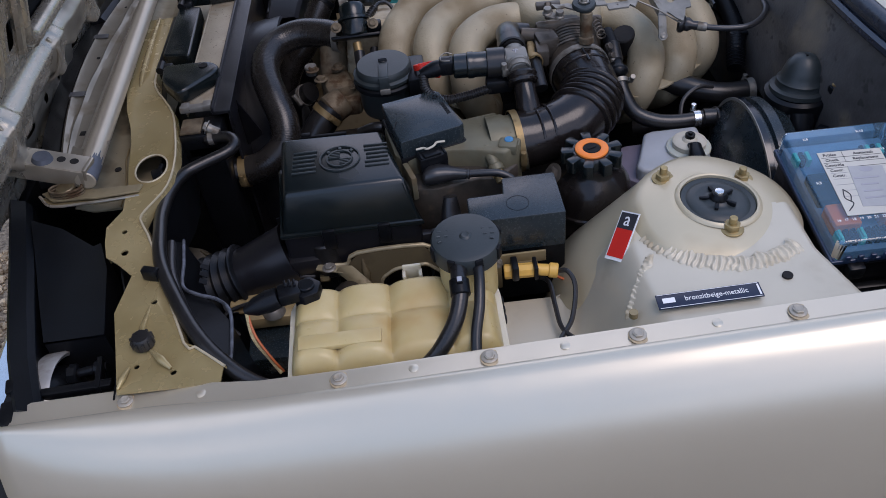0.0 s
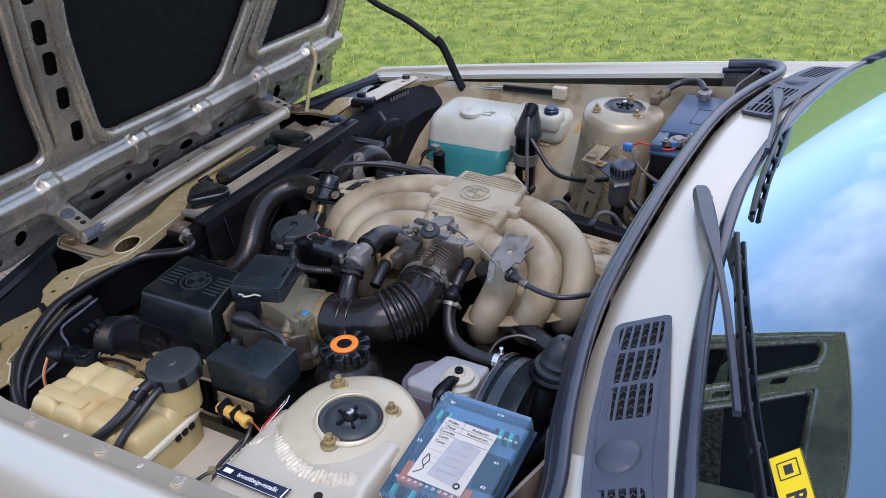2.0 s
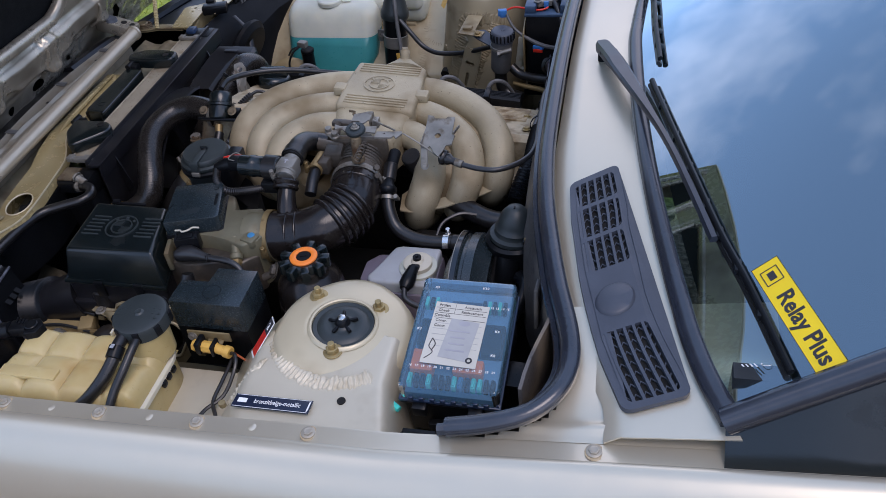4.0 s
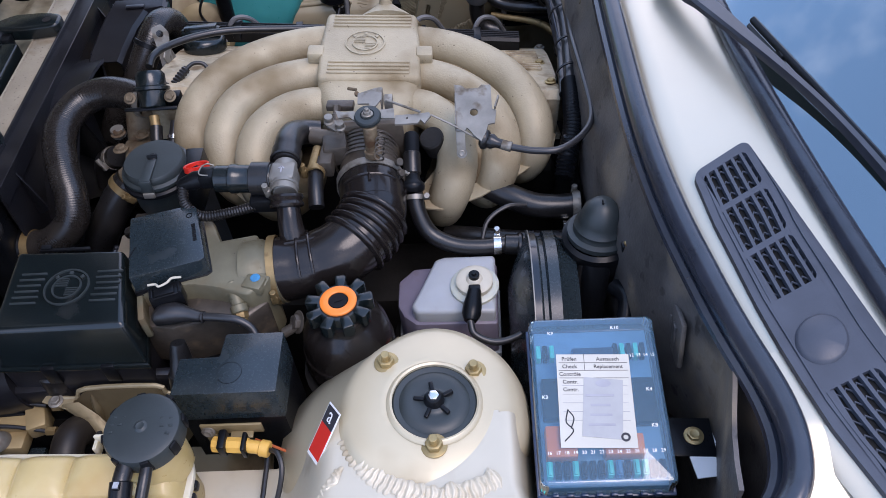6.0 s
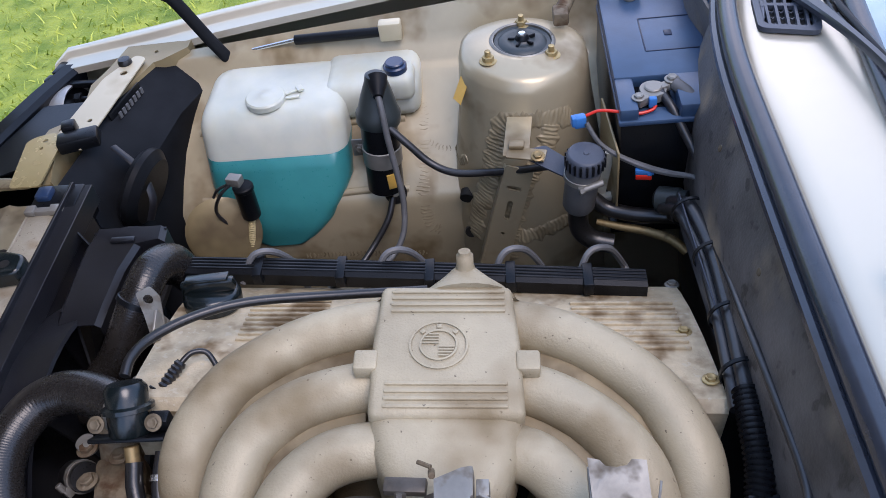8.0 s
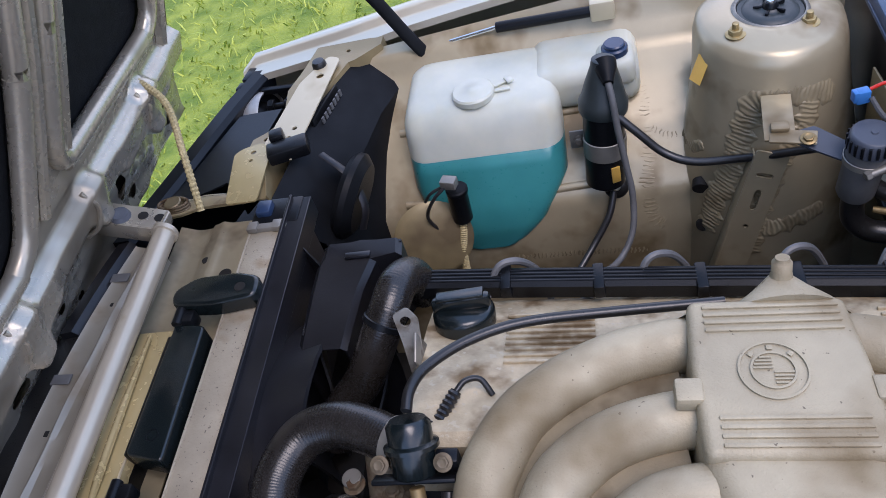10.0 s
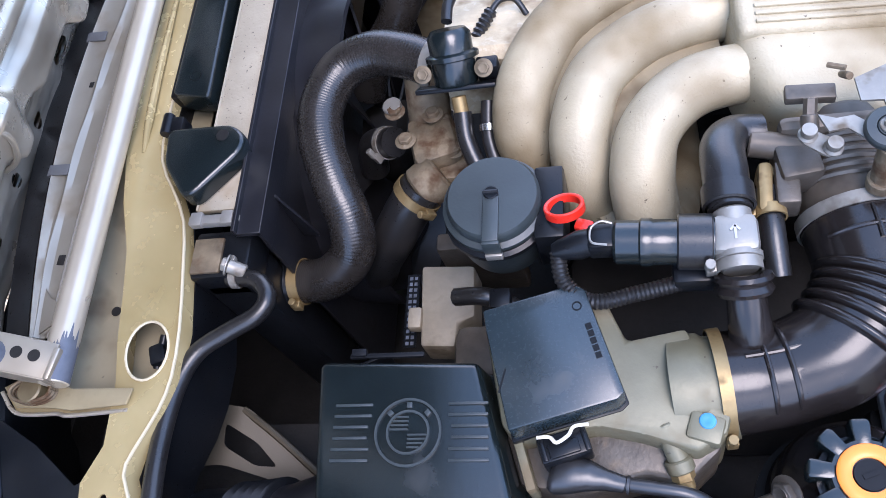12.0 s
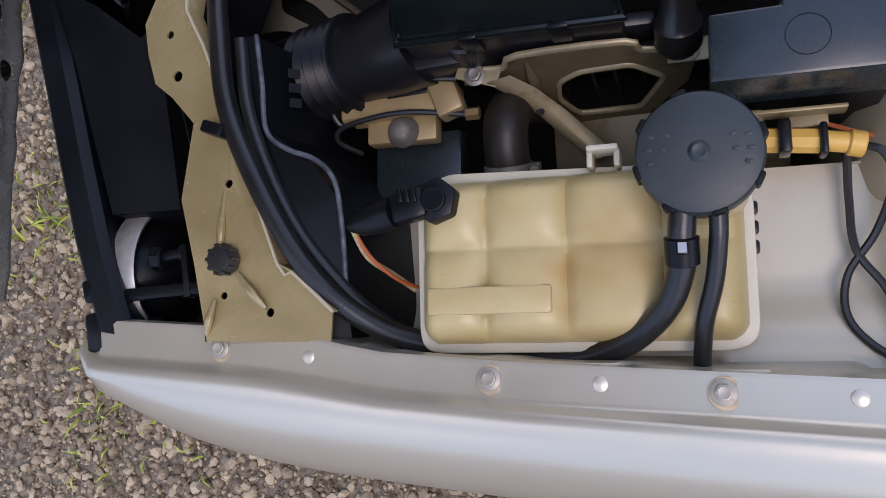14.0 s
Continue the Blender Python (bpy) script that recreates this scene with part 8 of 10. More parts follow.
# black moulded liner beside the front panel, perforated strut behind it
ln = thing("side_liner", (-0.58, -0.57, 0.60), "black moulded plastic liner panel", "liner")
part("panel", thick(loft([[(-0.650, -0.445, 0.765), (-0.625, -0.447, 0.762), (-0.600, -0.450, 0.66), (-0.58, -0.45, 0.55)], [(-0.640, -0.52, 0.765), (-0.612, -0.530, 0.762), (-0.585, -0.53, 0.66), (-0.56, -0.53, 0.55)], [(-0.60, -0.575, 0.765), (-0.575, -0.558, 0.760), (-0.56, -0.55, 0.66), (-0.54, -0.55, 0.55)], [(-0.575, -0.62, 0.765), (-0.552, -0.590, 0.758), (-0.545, -0.58, 0.66), (-0.53, -0.58, 0.55)], [(-0.555, -0.70, 0.76), (-0.543, -0.70, 0.75), (-0.535, -0.70, 0.66), (-0.52, -0.70, 0.55)]], cap=False, closed=False), 0.003), M_BLACK, ln)
part("edge", join(tube([(-0.625, -0.447, 0.765), (-0.618, -0.49, 0.766), (-0.613, -0.530, 0.766), (-0.594, -0.547, 0.766), (-0.570, -0.557, 0.764), (-0.554, -0.575, 0.762), (-0.548, -0.61, 0.760), (-0.545, -0.66, 0.757)], 0.0022, 8)), M_WORN, ln)
for k in range(3):
    part("writing_bar", box((-0.602 + 0.001 * k, -0.475 - 0.013 * k, 0.742), (0.010, 0.008, 0.001), 0, ry=35), M_MATTE, ln)
st = thing("perforated_strut", (-0.60, -0.40, 0.70), "dusty beige perforated bay strut", "strut")
part("strut", xf(plate(poly_round([(-0.075, 0.03), (0.02, 0.02), (0.10, -0.045), (0.115, -0.06), (0.06, -0.045), (0.0, -0.03), (-0.07, -0.04)], 0.008), [poly_round([(-0.055, 0.018), (-0.018, 0.014), (-0.014, -0.010), (-0.050, -0.012)], 0.006), poly_round([(0.0, 0.006), (0.03, -0.010), (0.05, -0.030), (0.03, -0.030), (0.0, -0.014)], 0.005), ring_pts(-0.055, -0.026, 0.004, n=10), ring_pts(-0.03, -0.026, 0.004, n=10)], 0, 0.002), at((-0.672, -0.351, 0.642), 14, 14, 0) @ Matrix.Diagonal((1.15, 1.15, 1, 1))), M_UNDER, st)
part("fold", tube([(-0.655, -0.330, 0.642), (-0.610, -0.362, 0.630), (-0.54, -0.42, 0.60)], 0.004, 8), M_UNDER, st)

# breather hose along the front panel
bh = thing("vent_hose", (-0.62, -0.45, 0.76), "long black rubber vent hose along the front panel", "hose")
part("hose", tube([(-0.620, -0.243, 0.774), (-0.590, -0.249, 0.779), (-0.576, -0.266, 0.779), (-0.584, -0.283, 0.777), (-0.612, -0.298, 0.775), (-0.640, -0.316, 0.773), (-0.654, -0.350, 0.773), (-0.656, -0.40, 0.777), (-0.648, -0.450, 0.785), (-0.634, -0.512, 0.793), (-0.612, -0.565, 0.793), (-0.578, -0.628, 0.788), (-0.545, -0.668, 0.780), (-0.505, -0.695, 0.768), (-0.455, -0.708, 0.764), (-0.40, -0.716, 0.766)], 0.0085, 14, 5), M_RUBBER, bh)
part("second_hose", tube([(-0.640, -0.45, 0.765), (-0.625, -0.52, 0.772), (-0.590, -0.60, 0.770), (-0.55, -0.655, 0.762), (-0.51, -0.69, 0.750), (-0.46, -0.705, 0.742)], 0.006, 10), M_WIRE, bh)
part("clamp", clamp((-0.612, -0.244, 0.776), (1, 0, 0.1), 0.0088, 0.007), M_ZINC, bh)
part("clip", box((-0.640, -0.535, 0.796), (0.020, 0.010, 0.016), 0.002, rz=-20), M_BLACK, bh)

# ---- radiator, fan and hoses ----
rd = thing("radiator", (-0.63, 0.05, 0.40), "aluminium radiator with black plastic end tanks", "radiator")
part("core", box((-0.632, 0.05, 0.60), (0.035, 0.44, 0.36), 0.002), M_RADI, rd)
part("top_rail", box((-0.6335, 0.05, 0.792), (0.042, 0.46, 0.006), 0.001), M_RAIL, rd, "bare aluminium top rail")
for q in (-0.6555, -0.6115):
    part("rail_lip", box((q, 0.05, 0.786), (0.002, 0.46, 0.022), 0.0005), M_RAIL, rd)
part("end_tank", join(box((-0.628, -0.222, 0.765), (0.060, 0.050, 0.040), 0.005), box((-0.628, -0.222, 0.60), (0.055, 0.050, 0.34), 0.008)), M_BLACK, rd)
part("end_tank", join(box((-0.625, 0.300, 0.775), (0.064, 0.045, 0.050), 0.004), box((-0.630, 0.300, 0.60), (0.055, 0.045, 0.34), 0.008)), M_BLACK, rd)
for y in (-0.193, 0.272):
    part("crimp", join(box((-0.633, y, 0.797), (0.052, 0.010, 0.010), 0.002), box((-0.650, y, 0.800), (0.012, 0.014, 0.008), 0.001), box((-0.618, y, 0.800), (0.012, 0.014, 0.008), 0.001)), M_ALU, rd)
part("tank_face", box((-0.640, -0.225, 0.787), (0.030, 0.036, 0.004), 0.001), M_RUSTY, rd)
part("tank_clip", box((-0.640, 0.300, 0.803), (0.020, 0.022, 0.012), 0.003), M_BATT, rd)
part("bleed_stub", join(cyl((-0.615, -0.238, 0.790), (-0.600, -0.242, 0.782), 0.007, 12), hexbolt((-0.6145, -0.238, 0.791), (-1, 0.2, 0.5), 0.007)), M_ZINC, rd)
part("outlet", cyl((-0.632, -0.214, 0.690), (-0.60, -0.2075, 0.685), 0.024, 24), M_BLACK, rd)
shr = thing("fan_shroud", (-0.585, 0.05, 0.45), "black plastic radiator fan shroud", "fan shroud")
part("top_strip", box((-0.597, 0.055, 0.795), (0.026, 0.53, 0.006), 0.001), M_SHROUD, shr, flat=20)
part("top_skirt", box((-0.586, 0.055, 0.783), (0.004, 0.53, 0.028), 0.001), M_SHROUD, shr, flat=20)
part("top_lip", box((-0.609, 0.055, 0.800), (0.004, 0.53, 0.010), 0.001), M_SHROUD, shr, flat=20)
ring_c = (-0.575, 0.03, 0.585)
part("cowl_ring", lathe([(0.195, -0.012), (0.200, -0.012), (0.203, 0.015), (0.207, 0.048), (0.203, 0.050), (0.197, 0.016)], 56, axis_m(ring_c, (1, 0, 0.03))), M_SHROUD, shr)
part("face", xf(plate(round_rect(0, 0, 0.50, 0.42, 0.02), [ring_pts(-0.01, 0.0, 0.197, n=40)], 0, 0.003), Matrix.Translation((-0.589, 0.04, 0.585)) @ Matrix(((0, 0, 1, 0), (1, 0, 0, 0), (0, 1, 0, 0), (0, 0, 0, 1)))), M_SHROUD, shr)
for y in (0.245, -0.16):
    part("gusset", loft([[(-0.588, y, 0.79), (-0.588, y + 0.003, 0.79), (-0.588, y + 0.003, 0.70), (-0.588, y, 0.70)], [(-0.555, y - 0.02, 0.735), (-0.555, y - 0.017, 0.735), (-0.555, y - 0.017, 0.73), (-0.555, y - 0.02, 0.73)]]), M_SHROUD, shr)
fan = thing("cooling_fan", (-0.545, 0.03, 0.40), "black plastic cooling fan at rest", "fan")
part("hub", turned((-0.565, 0.03, 0.585), (-0.49, 0.03, 0.585), [(0, 0), (0.045, 0), (0.05, 0.2), (0.05, 0.6), (0.03, 0.7), (0.025, 1), (0, 1)], 28), M_DARK, fan)
for k in range(9):
    a = 2 * math.pi * k / 9 + 0.2
    blade = grid(6, 4, lambda u, v: (-0.006 + 0.030 * (v - 0.5) * (1.2 - 0.5 * u), 0.050 + 0.140 * u, (v - 0.5) * (0.050 + 0.03 * u) + 0.012 * u * u))
    part("blade", xf(thick(blade, 0.003), Matrix.Translation((-0.548, 0.03, 0.585)) @ Matrix.Rotation(a, 4, "X")), M_FAN, fan)
for y, flip in ((-0.110, -1), (0.159, 1)):
    rm = thing("radiator_mount", (-0.64, y, 0.79), "black plastic radiator mounting bracket", "bracket", "radiator mounts")
    tri = [(-0.618, y + 0.022 * flip), (-0.615, y - 0.006 * flip), (-0.624, y - 0.018 * flip), (-0.655, y - 0.030 * flip), (-0.680, y - 0.040 * flip) if flip < 0 else (-0.672, y - 0.028), (-0.700, y - 0.020 * flip), (-0.695, y + 0.012 * flip), (-0.66, y + 0.016 * flip)]
    if flip < 0:
        tri = [(-0.694, -0.094), (-0.623, -0.096), (-0.607, -0.110), (-0.607, -0.127), (-0.650, -0.174), (-0.663, -0.174), (-0.690, -0.135)]
    else:
        tri = [(-0.608, 0.146), (-0.610, 0.176), (-0.640, 0.184), (-0.690, 0.182), (-0.716, 0.164), (-0.712, 0.142), (-0.660, 0.138)]
    part("plate", prism(poly_round(tri, 0.010), 0.797, 0.818, 0.005, 3), M_GLOSS, rm)
    part("hole", cyl((-0.630, y, 0.812), (-0.630, y, 0.8192), 0.0065, 16, bev=0.02), M_DARK, rm)
    part("latch", join(box((-0.695, y + 0.028 * (1 if flip < 0 else -1) , 0.800), (0.022, 0.018, 0.020), 0.003), cyl((-0.702, y + 0.028 * (1 if flip < 0 else -1) - 0.012, 0.808), (-0.702, y + 0.028 * (1 if flip < 0 else -1) + 0.012, 0.808), 0.006, 10)), M_BLACK, rm)
oc2 = thing("cooler_cover", (-0.685, 0.04, 0.78), "long glossy black cover in front of the radiator", "cover")
part("cover", prism(poly_round([(-0.668, 0.118), (-0.706, 0.124), (-0.708, -0.040), (-0.664, -0.050)], 0.006), 0.780, 0.806, 0.003, 3), M_GLOSS, oc2)
part("emblem", lathe([(0.006, 0), (0.006, 0.0006), (0.0068, 0.0006), (0.0068, 0)], 20, at((-0.684, -0.020, 0.8058))), M_MATTE, oc2)
part("foot", box((-0.712, 0.04, 0.785), (0.012, 0.15, 0.02), 0.002), M_BLACK, oc2)
uh = thing("upper_radiator_hose", (-0.53, -0.1, 0.70), "ribbed black radiator hose in an S bend", "hose")
spath = [(-0.425, -0.040, 0.800), (-0.455, -0.026, 0.803), (-0.490, -0.018, 0.803), (-0.524, -0.028, 0.797), (-0.543, -0.062, 0.790), (-0.544, -0.100, 0.781), (-0.532, -0.140, 0.764), (-0.520, -0.172, 0.742), (-0.523, -0.196, 0.718), (-0.552, -0.210, 0.697), (-0.585, -0.208, 0.686), (-0.606, -0.207, 0.684)]
part("hose", tube(spath, 0.0225, 22, 6, rib=(0.0030, 0.00008)), M_HOSEG, uh, flat=80)
part("clamp", clamp((-0.590, -0.2078, 0.6853), (-1, 0.02, -0.05), 0.0232, 0.011), M_BRASS, uh)
part("clamp", clamp((-0.427, -0.039, 0.800), (1, -0.4, 0), 0.0232, 0.010), M_ZINC, uh)
th = thing("thermostat_housing", (-0.45, -0.09, 0.68), "rusty thermostat housing with brass fittings", "thermostat housing")
part("casting", join(box((-0.438, -0.090, 0.735), (0.048, 0.060, 0.045), 0.010, rz=15), box((-0.425, -0.115, 0.725), (0.045, 0.035, 0.030), 0.008), cyl((-0.445, -0.06, 0.74), (-0.440, -0.03, 0.79), 0.022, 20), cyl((-0.430, -0.120, 0.735), (-0.455, -0.135, 0.727), 0.024, 22)), M_RUSTY, th)
for p in ((-0.478, -0.058, 0.757), (-0.462, -0.098, 0.762), (-0.435, -0.072, 0.765), (-0.415, -0.105, 0.748)):
    part("bolt", hexbolt(p, (0, 0.1, 1), 0.0075), M_RUSTY, th)
part("plug", cyl((-0.480, -0.052, 0.748), (-0.481, -0.052, 0.763), 0.010, 18), M_ALU, th)
part("lower_hose", tube([(-0.450, -0.133, 0.730), (-0.470, -0.146, 0.712), (-0.495, -0.160, 0.680), (-0.520, -0.162, 0.64), (-0.545, -0.15, 0.58)], 0.0235, 20), M_RUBBER, th)
part("clamp", clamp((-0.458, -0.138, 0.724), (-0.7, -0.4, -0.6), 0.024, 0.010), M_BRASS, th)
part("side_hose", tube([(-0.485, -0.075, 0.73), (-0.52, -0.055, 0.70), (-0.53, -0.06, 0.66)], 0.016, 16), M_RUBBER, th)
part("spring_clip", clamp((-0.497, -0.068, 0.72), (-1, 0.5, -0.6), 0.0165, 0.007), M_ZINC, th)
part("block_face", box((-0.40, -0.185, 0.66), (0.08, 0.02, 0.10), 0.004), M_GRIME, th)
part("print_strip", box((-0.471, -0.241, 0.6725), (0.013, 0.079, 0.001), 0), M_BLACK, th)
for k in range(12):
    for q in (-0.0025, 0.0025):
        part("writing_bar", box((-0.471 + q, -0.206 - 0.0064 * k, 0.6732), (0.0033, 0.0037, 0.0005), 0), M_WORN, th)

rg = thing("fuel_pressure_regulator", (-0.397, -0.07, 0.80), "black pressure regulator on a two-bolt flange", "regulator")
part("canister", turned((-0.397, -0.082, 0.820), (-0.399, -0.050, 0.858), [(0, 0), (0.019, 0.0), (0.0205, 0.05), (0.0205, 0.45), (0.0245, 0.48), (0.0245, 0.56), (0.020, 0.60), (0.020, 0.90), (0.016, 1), (0, 1)], 28), M_GLOSS, rg)
part("flange", join(box((-0.397, -0.088, 0.823), (0.075, 0.018, 0.005), 0.002, rx=-40), box((-0.367, -0.075, 0.828), (0.02, 0.014, 0.02), 0.002)), M_BLACK, rg)
for x in (-0.425, -0.369):
    part("bolt", hexbolt((x, -0.082, 0.838), (0, -0.6, 0.8), 0.0058), M_RUSTY, rg)
part("vacuum_pipe", tube([(-0.399, -0.045, 0.862), (-0.397, -0.025, 0.865), (-0.385, 0.0, 0.862), (-0.35, 0.030, 0.856), (-0.30, 0.052, 0.848), (-0.22, 0.066, 0.835), (-0.12, 0.075, 0.825)], 0.0052, 10), M_RUBBER, rg)
part("stub", cyl((-0.397, -0.092, 0.815), (-0.395, -0.108, 0.800), 0.007, 12), M_BRASS, rg)
part("hose", tube([(-0.395, -0.103, 0.804), (-0.393, -0.125, 0.790), (-0.382, -0.150, 0.775), (-0.365, -0.175, 0.76)], 0.0085, 12), M_RUBBER, rg)
part("hose", tube([(-0.372, -0.09, 0.80), (-0.373, -0.12, 0.785), (-0.365, -0.15, 0.77)], 0.007, 12), M_WIRE, rg)
part("clamp", clamp((-0.3725, -0.112, 0.789), (0, -1, -0.5), 0.0078, 0.006), M_STEEL, rg)
wl2 = thing("sensor_lead", (-0.36, 0.0, 0.81), "black corrugated sensor lead by the regulator", "cable")
part("boot", tube([(-0.388, -0.040, 0.812), (-0.378, -0.022, 0.820), (-0.366, -0.004, 0.826)], 0.0060, 14, rib=(0.005, 0.0008)), M_RUBBER, wl2)
part("lead", tube([(-0.367, -0.006, 0.826), (-0.358, 0.006, 0.827), (-0.345, 0.010, 0.822), (-0.335, 0.0, 0.81)], 0.0030, 10), M_RUBBER, wl2)
part("plug", cyl((-0.395, -0.040, 0.810), (-0.388, -0.028, 0.818), 0.008, 12), M_BLACK, wl2)

dc = thing("canister_cap", (-0.356, -0.222, 0.78), "round black canister with a strapped lid", "canister")
part("can", lathe([(0.036, 0.78), (0.0385, 0.79), (0.0385, 0.832), (0.043, 0.834), (0.043, 0.838), (0.0385, 0.840), (0.0385, 0.846), (0.036, 0.850), (0.010, 0.8515), (0, 0.8515)], 44, at((-0.356, -0.222, 0.0))), M_CAPM, dc)
part("rim", lathe([(0.0405, 0.822), (0.0440, 0.824), (0.0440, 0.829), (0.0405, 0.831)], 44, at((-0.356, -0.224, 0.0))), M_BLACK, dc)
part("strap", join(box((-0.356, -0.245, 0.8525), (0.013, 0.040, 0.003), 0.001), box((-0.356, -0.2655, 0.840), (0.014, 0.004, 0.026), 0.001)), M_CAPM, dc)
part("buckle", box((-0.356, -0.2675, 0.832), (0.014, 0.004, 0.008), 0.001), M_ZINC, dc)
part("lid_pin", join(cyl((-0.356, -0.222, 0.851), (-0.356, -0.222, 0.855), 0.006, 14), cyl((-0.362, -0.222, 0.855), (-0.350, -0.222, 0.855), 0.0022, 8)), M_BLACK, dc)
part("holder", box((-0.312, -0.225, 0.815), (0.024, 0.066, 0.050), 0.003), M_BLACK, dc)
part("red_ring", xf(lathe([(0.0138, -0.0035), (0.0138, 0.0035), (0.0148, 0.0042), (0.0166, 0.0042), (0.0174, 0.0035), (0.0174, -0.0035), (0.0166, -0.0042), (0.0148, -0.0042), (0.0138, -0.0035)], 36), at((-0.299, -0.2365, 0.846), -26, -6, 0) @ Matrix.Scale(0.92, 4)), M_RED, dc, "red plastic pull ring")
part("red_tab", box((-0.285, -0.249, 0.838), (0.014, 0.010, 0.006), 0.002, rz=-20), M_RED, dc)
alt = thing("engine_ancillaries", (-0.38, -0.28, 0.60), "dirty alloy ancillary bracket between engine and filter box", "bracket")
part("casting", prism([(-0.456, -0.205), (-0.402, -0.208), (-0.400, -0.262), (-0.416, -0.268), (-0.418, -0.292), (-0.452, -0.290)], 0.665, 0.700, 0.004), M_PLATE, alt, "dusty stained alloy plate")
part("foot", box((-0.36, -0.31, 0.70), (0.10, 0.05, 0.08), 0.01), M_GRIME, alt)
part("plate_lug", box((-0.458, -0.262, 0.698), (0.014, 0.022, 0.014), 0.003), M_PLATE, alt)
part("cable", tube([(-0.40, -0.275, 0.775), (-0.375, -0.280, 0.785), (-0.355, -0.285, 0.78), (-0.335, -0.30, 0.775)], 0.008, 10), M_RUBBER, alt)
part("plug", box((-0.358, -0.287, 0.788), (0.018, 0.018, 0.018), 0.003), M_BLACK, alt)
for k in range(7):
    part("fin", box((-0.52 + 0.004 * k, -0.29 - 0.014 * k, 0.62), (0.05, 0.003, 0.08), 0.001, rz=20), M_MATTE, alt)

# timing end: upper belt cover, coolant pipe and its bracket
tcv = thing("upper_hose_shield", (-0.50, 0.20, 0.65), "black plastic shield over the coolant pipe", "shield")
def shield_ring(x0, x1, y, z):
    return [(x0, y, z - 0.10), (x0, y, z - 0.008), (x0 + 0.008, y, z), (x1 - 0.006, y, z), (x1, y, z - 0.006), (x1, y, z - 0.030)]


part("shield", thick(loft([shield_ring(-0.546, -0.452, 0.222, 0.806), shield_ring(-0.548, -0.450, 0.200, 0.805), shield_ring(-0.552, -0.480, 0.196, 0.803), shield_ring(-0.556, -0.492, 0.160, 0.797), shield_ring(-0.560, -0.500, 0.115, 0.788), shield_ring(-0.563, -0.505, 0.090, 0.780)], cap=False, closed=False), 0.003), M_SHROUD, tcv, flat=30)
part("end_wall", thick(loft([[(-0.546, 0.222, 0.70), (-0.546, 0.222, 0.800)], [(-0.50, 0.224, 0.70), (-0.50, 0.224, 0.806)], [(-0.452, 0.222, 0.70), (-0.452, 0.222, 0.803)]], cap=False, closed=False), 0.003), M_SHROUD, tcv, flat=30)
part("tab", box((-0.500, 0.200, 0.8065), (0.030, 0.008, 0.004), 0.001), M_SHROUD, tcv)
part("side_tab", box((-0.552, 0.118, 0.770), (0.012, 0.020, 0.030), 0.002), M_SHROUD, tcv)
part("rear_tab", box((-0.470, 0.226, 0.790), (0.020, 0.006, 0.020), 0.002), M_SHROUD, tcv)
cp = thing("coolant_pipe", (-0.48, 0.10, 0.70), "thick ribbed black coolant pipe at the engine's front", "hose")
part("pipe", tube([(-0.437, 0.195, 0.740), (-0.440, 0.180, 0.785), (-0.447, 0.150, 0.805), (-0.456, 0.120, 0.798), (-0.473, 0.098, 0.772), (-0.497, 0.078, 0.735), (-0.530, 0.065, 0.700), (-0.55, 0.05, 0.66)], 0.0215, 22, rib=(0.003, 0.00008)), M_HOSEG, cp, flat=80)
part("band", lathe([(0.0218, -0.004), (0.0235, -0.003), (0.0235, 0.003), (0.0218, 0.004)], 26, axis_m((-0.462, 0.112, 0.790), (-0.5, -0.6, -0.7))), M_BLACK, cp)
lb = thing("lifting_bracket", (-0.425, 0.07, 0.77), "zinc lifting eye bracket at the engine's front", "bracket")
part("plate", xf(plate(poly_round([(-0.006, 0.03), (0.010, 0.034), (0.018, 0.02), (0.014, -0.01), (0.006, -0.05), (-0.004, -0.05), (-0.004, 0.0)], 0.004), [ring_pts(0.005, 0.020, 0.0055, n=14)], 0, 0.003), at((-0.425, 0.068, 0.815), 62, 0, 12)), M_ZINC, lb)
part("fold", box((-0.412, 0.06, 0.80), (0.003, 0.03, 0.05), 0.001, rx=20), M_ZINC, lb)

# ---- far side: washer tank, coil, battery ----
wt = thing("washer_tank", (-0.39, 0.53, 0.56), "milky washer tank half full of teal fluid", "washer tank")


def tank_ring(z, n=5):
    k = max(0.0, min(1.0, (z - 0.555) / 0.10))
    x0, x1 = -0.452 - 0.048 * k ** 0.6, -0.352 + 0.077 * k ** 0.7
    yf = 0.430 + 0.40 * max(0, z - 0.60)
    y1 = 0.645
    t = max(0.0, (z - 0.735) / 0.028)
    ins = 0.022 * (1 - math.sqrt(max(0, 1 - min(1, t) ** 2)))
    return [(x, y, z) for x, y in round_rect((x0 + x1) / 2, (yf + y1) / 2, x1 - x0 - 2 * ins, y1 - yf - 2 * ins, 0.030, n)]


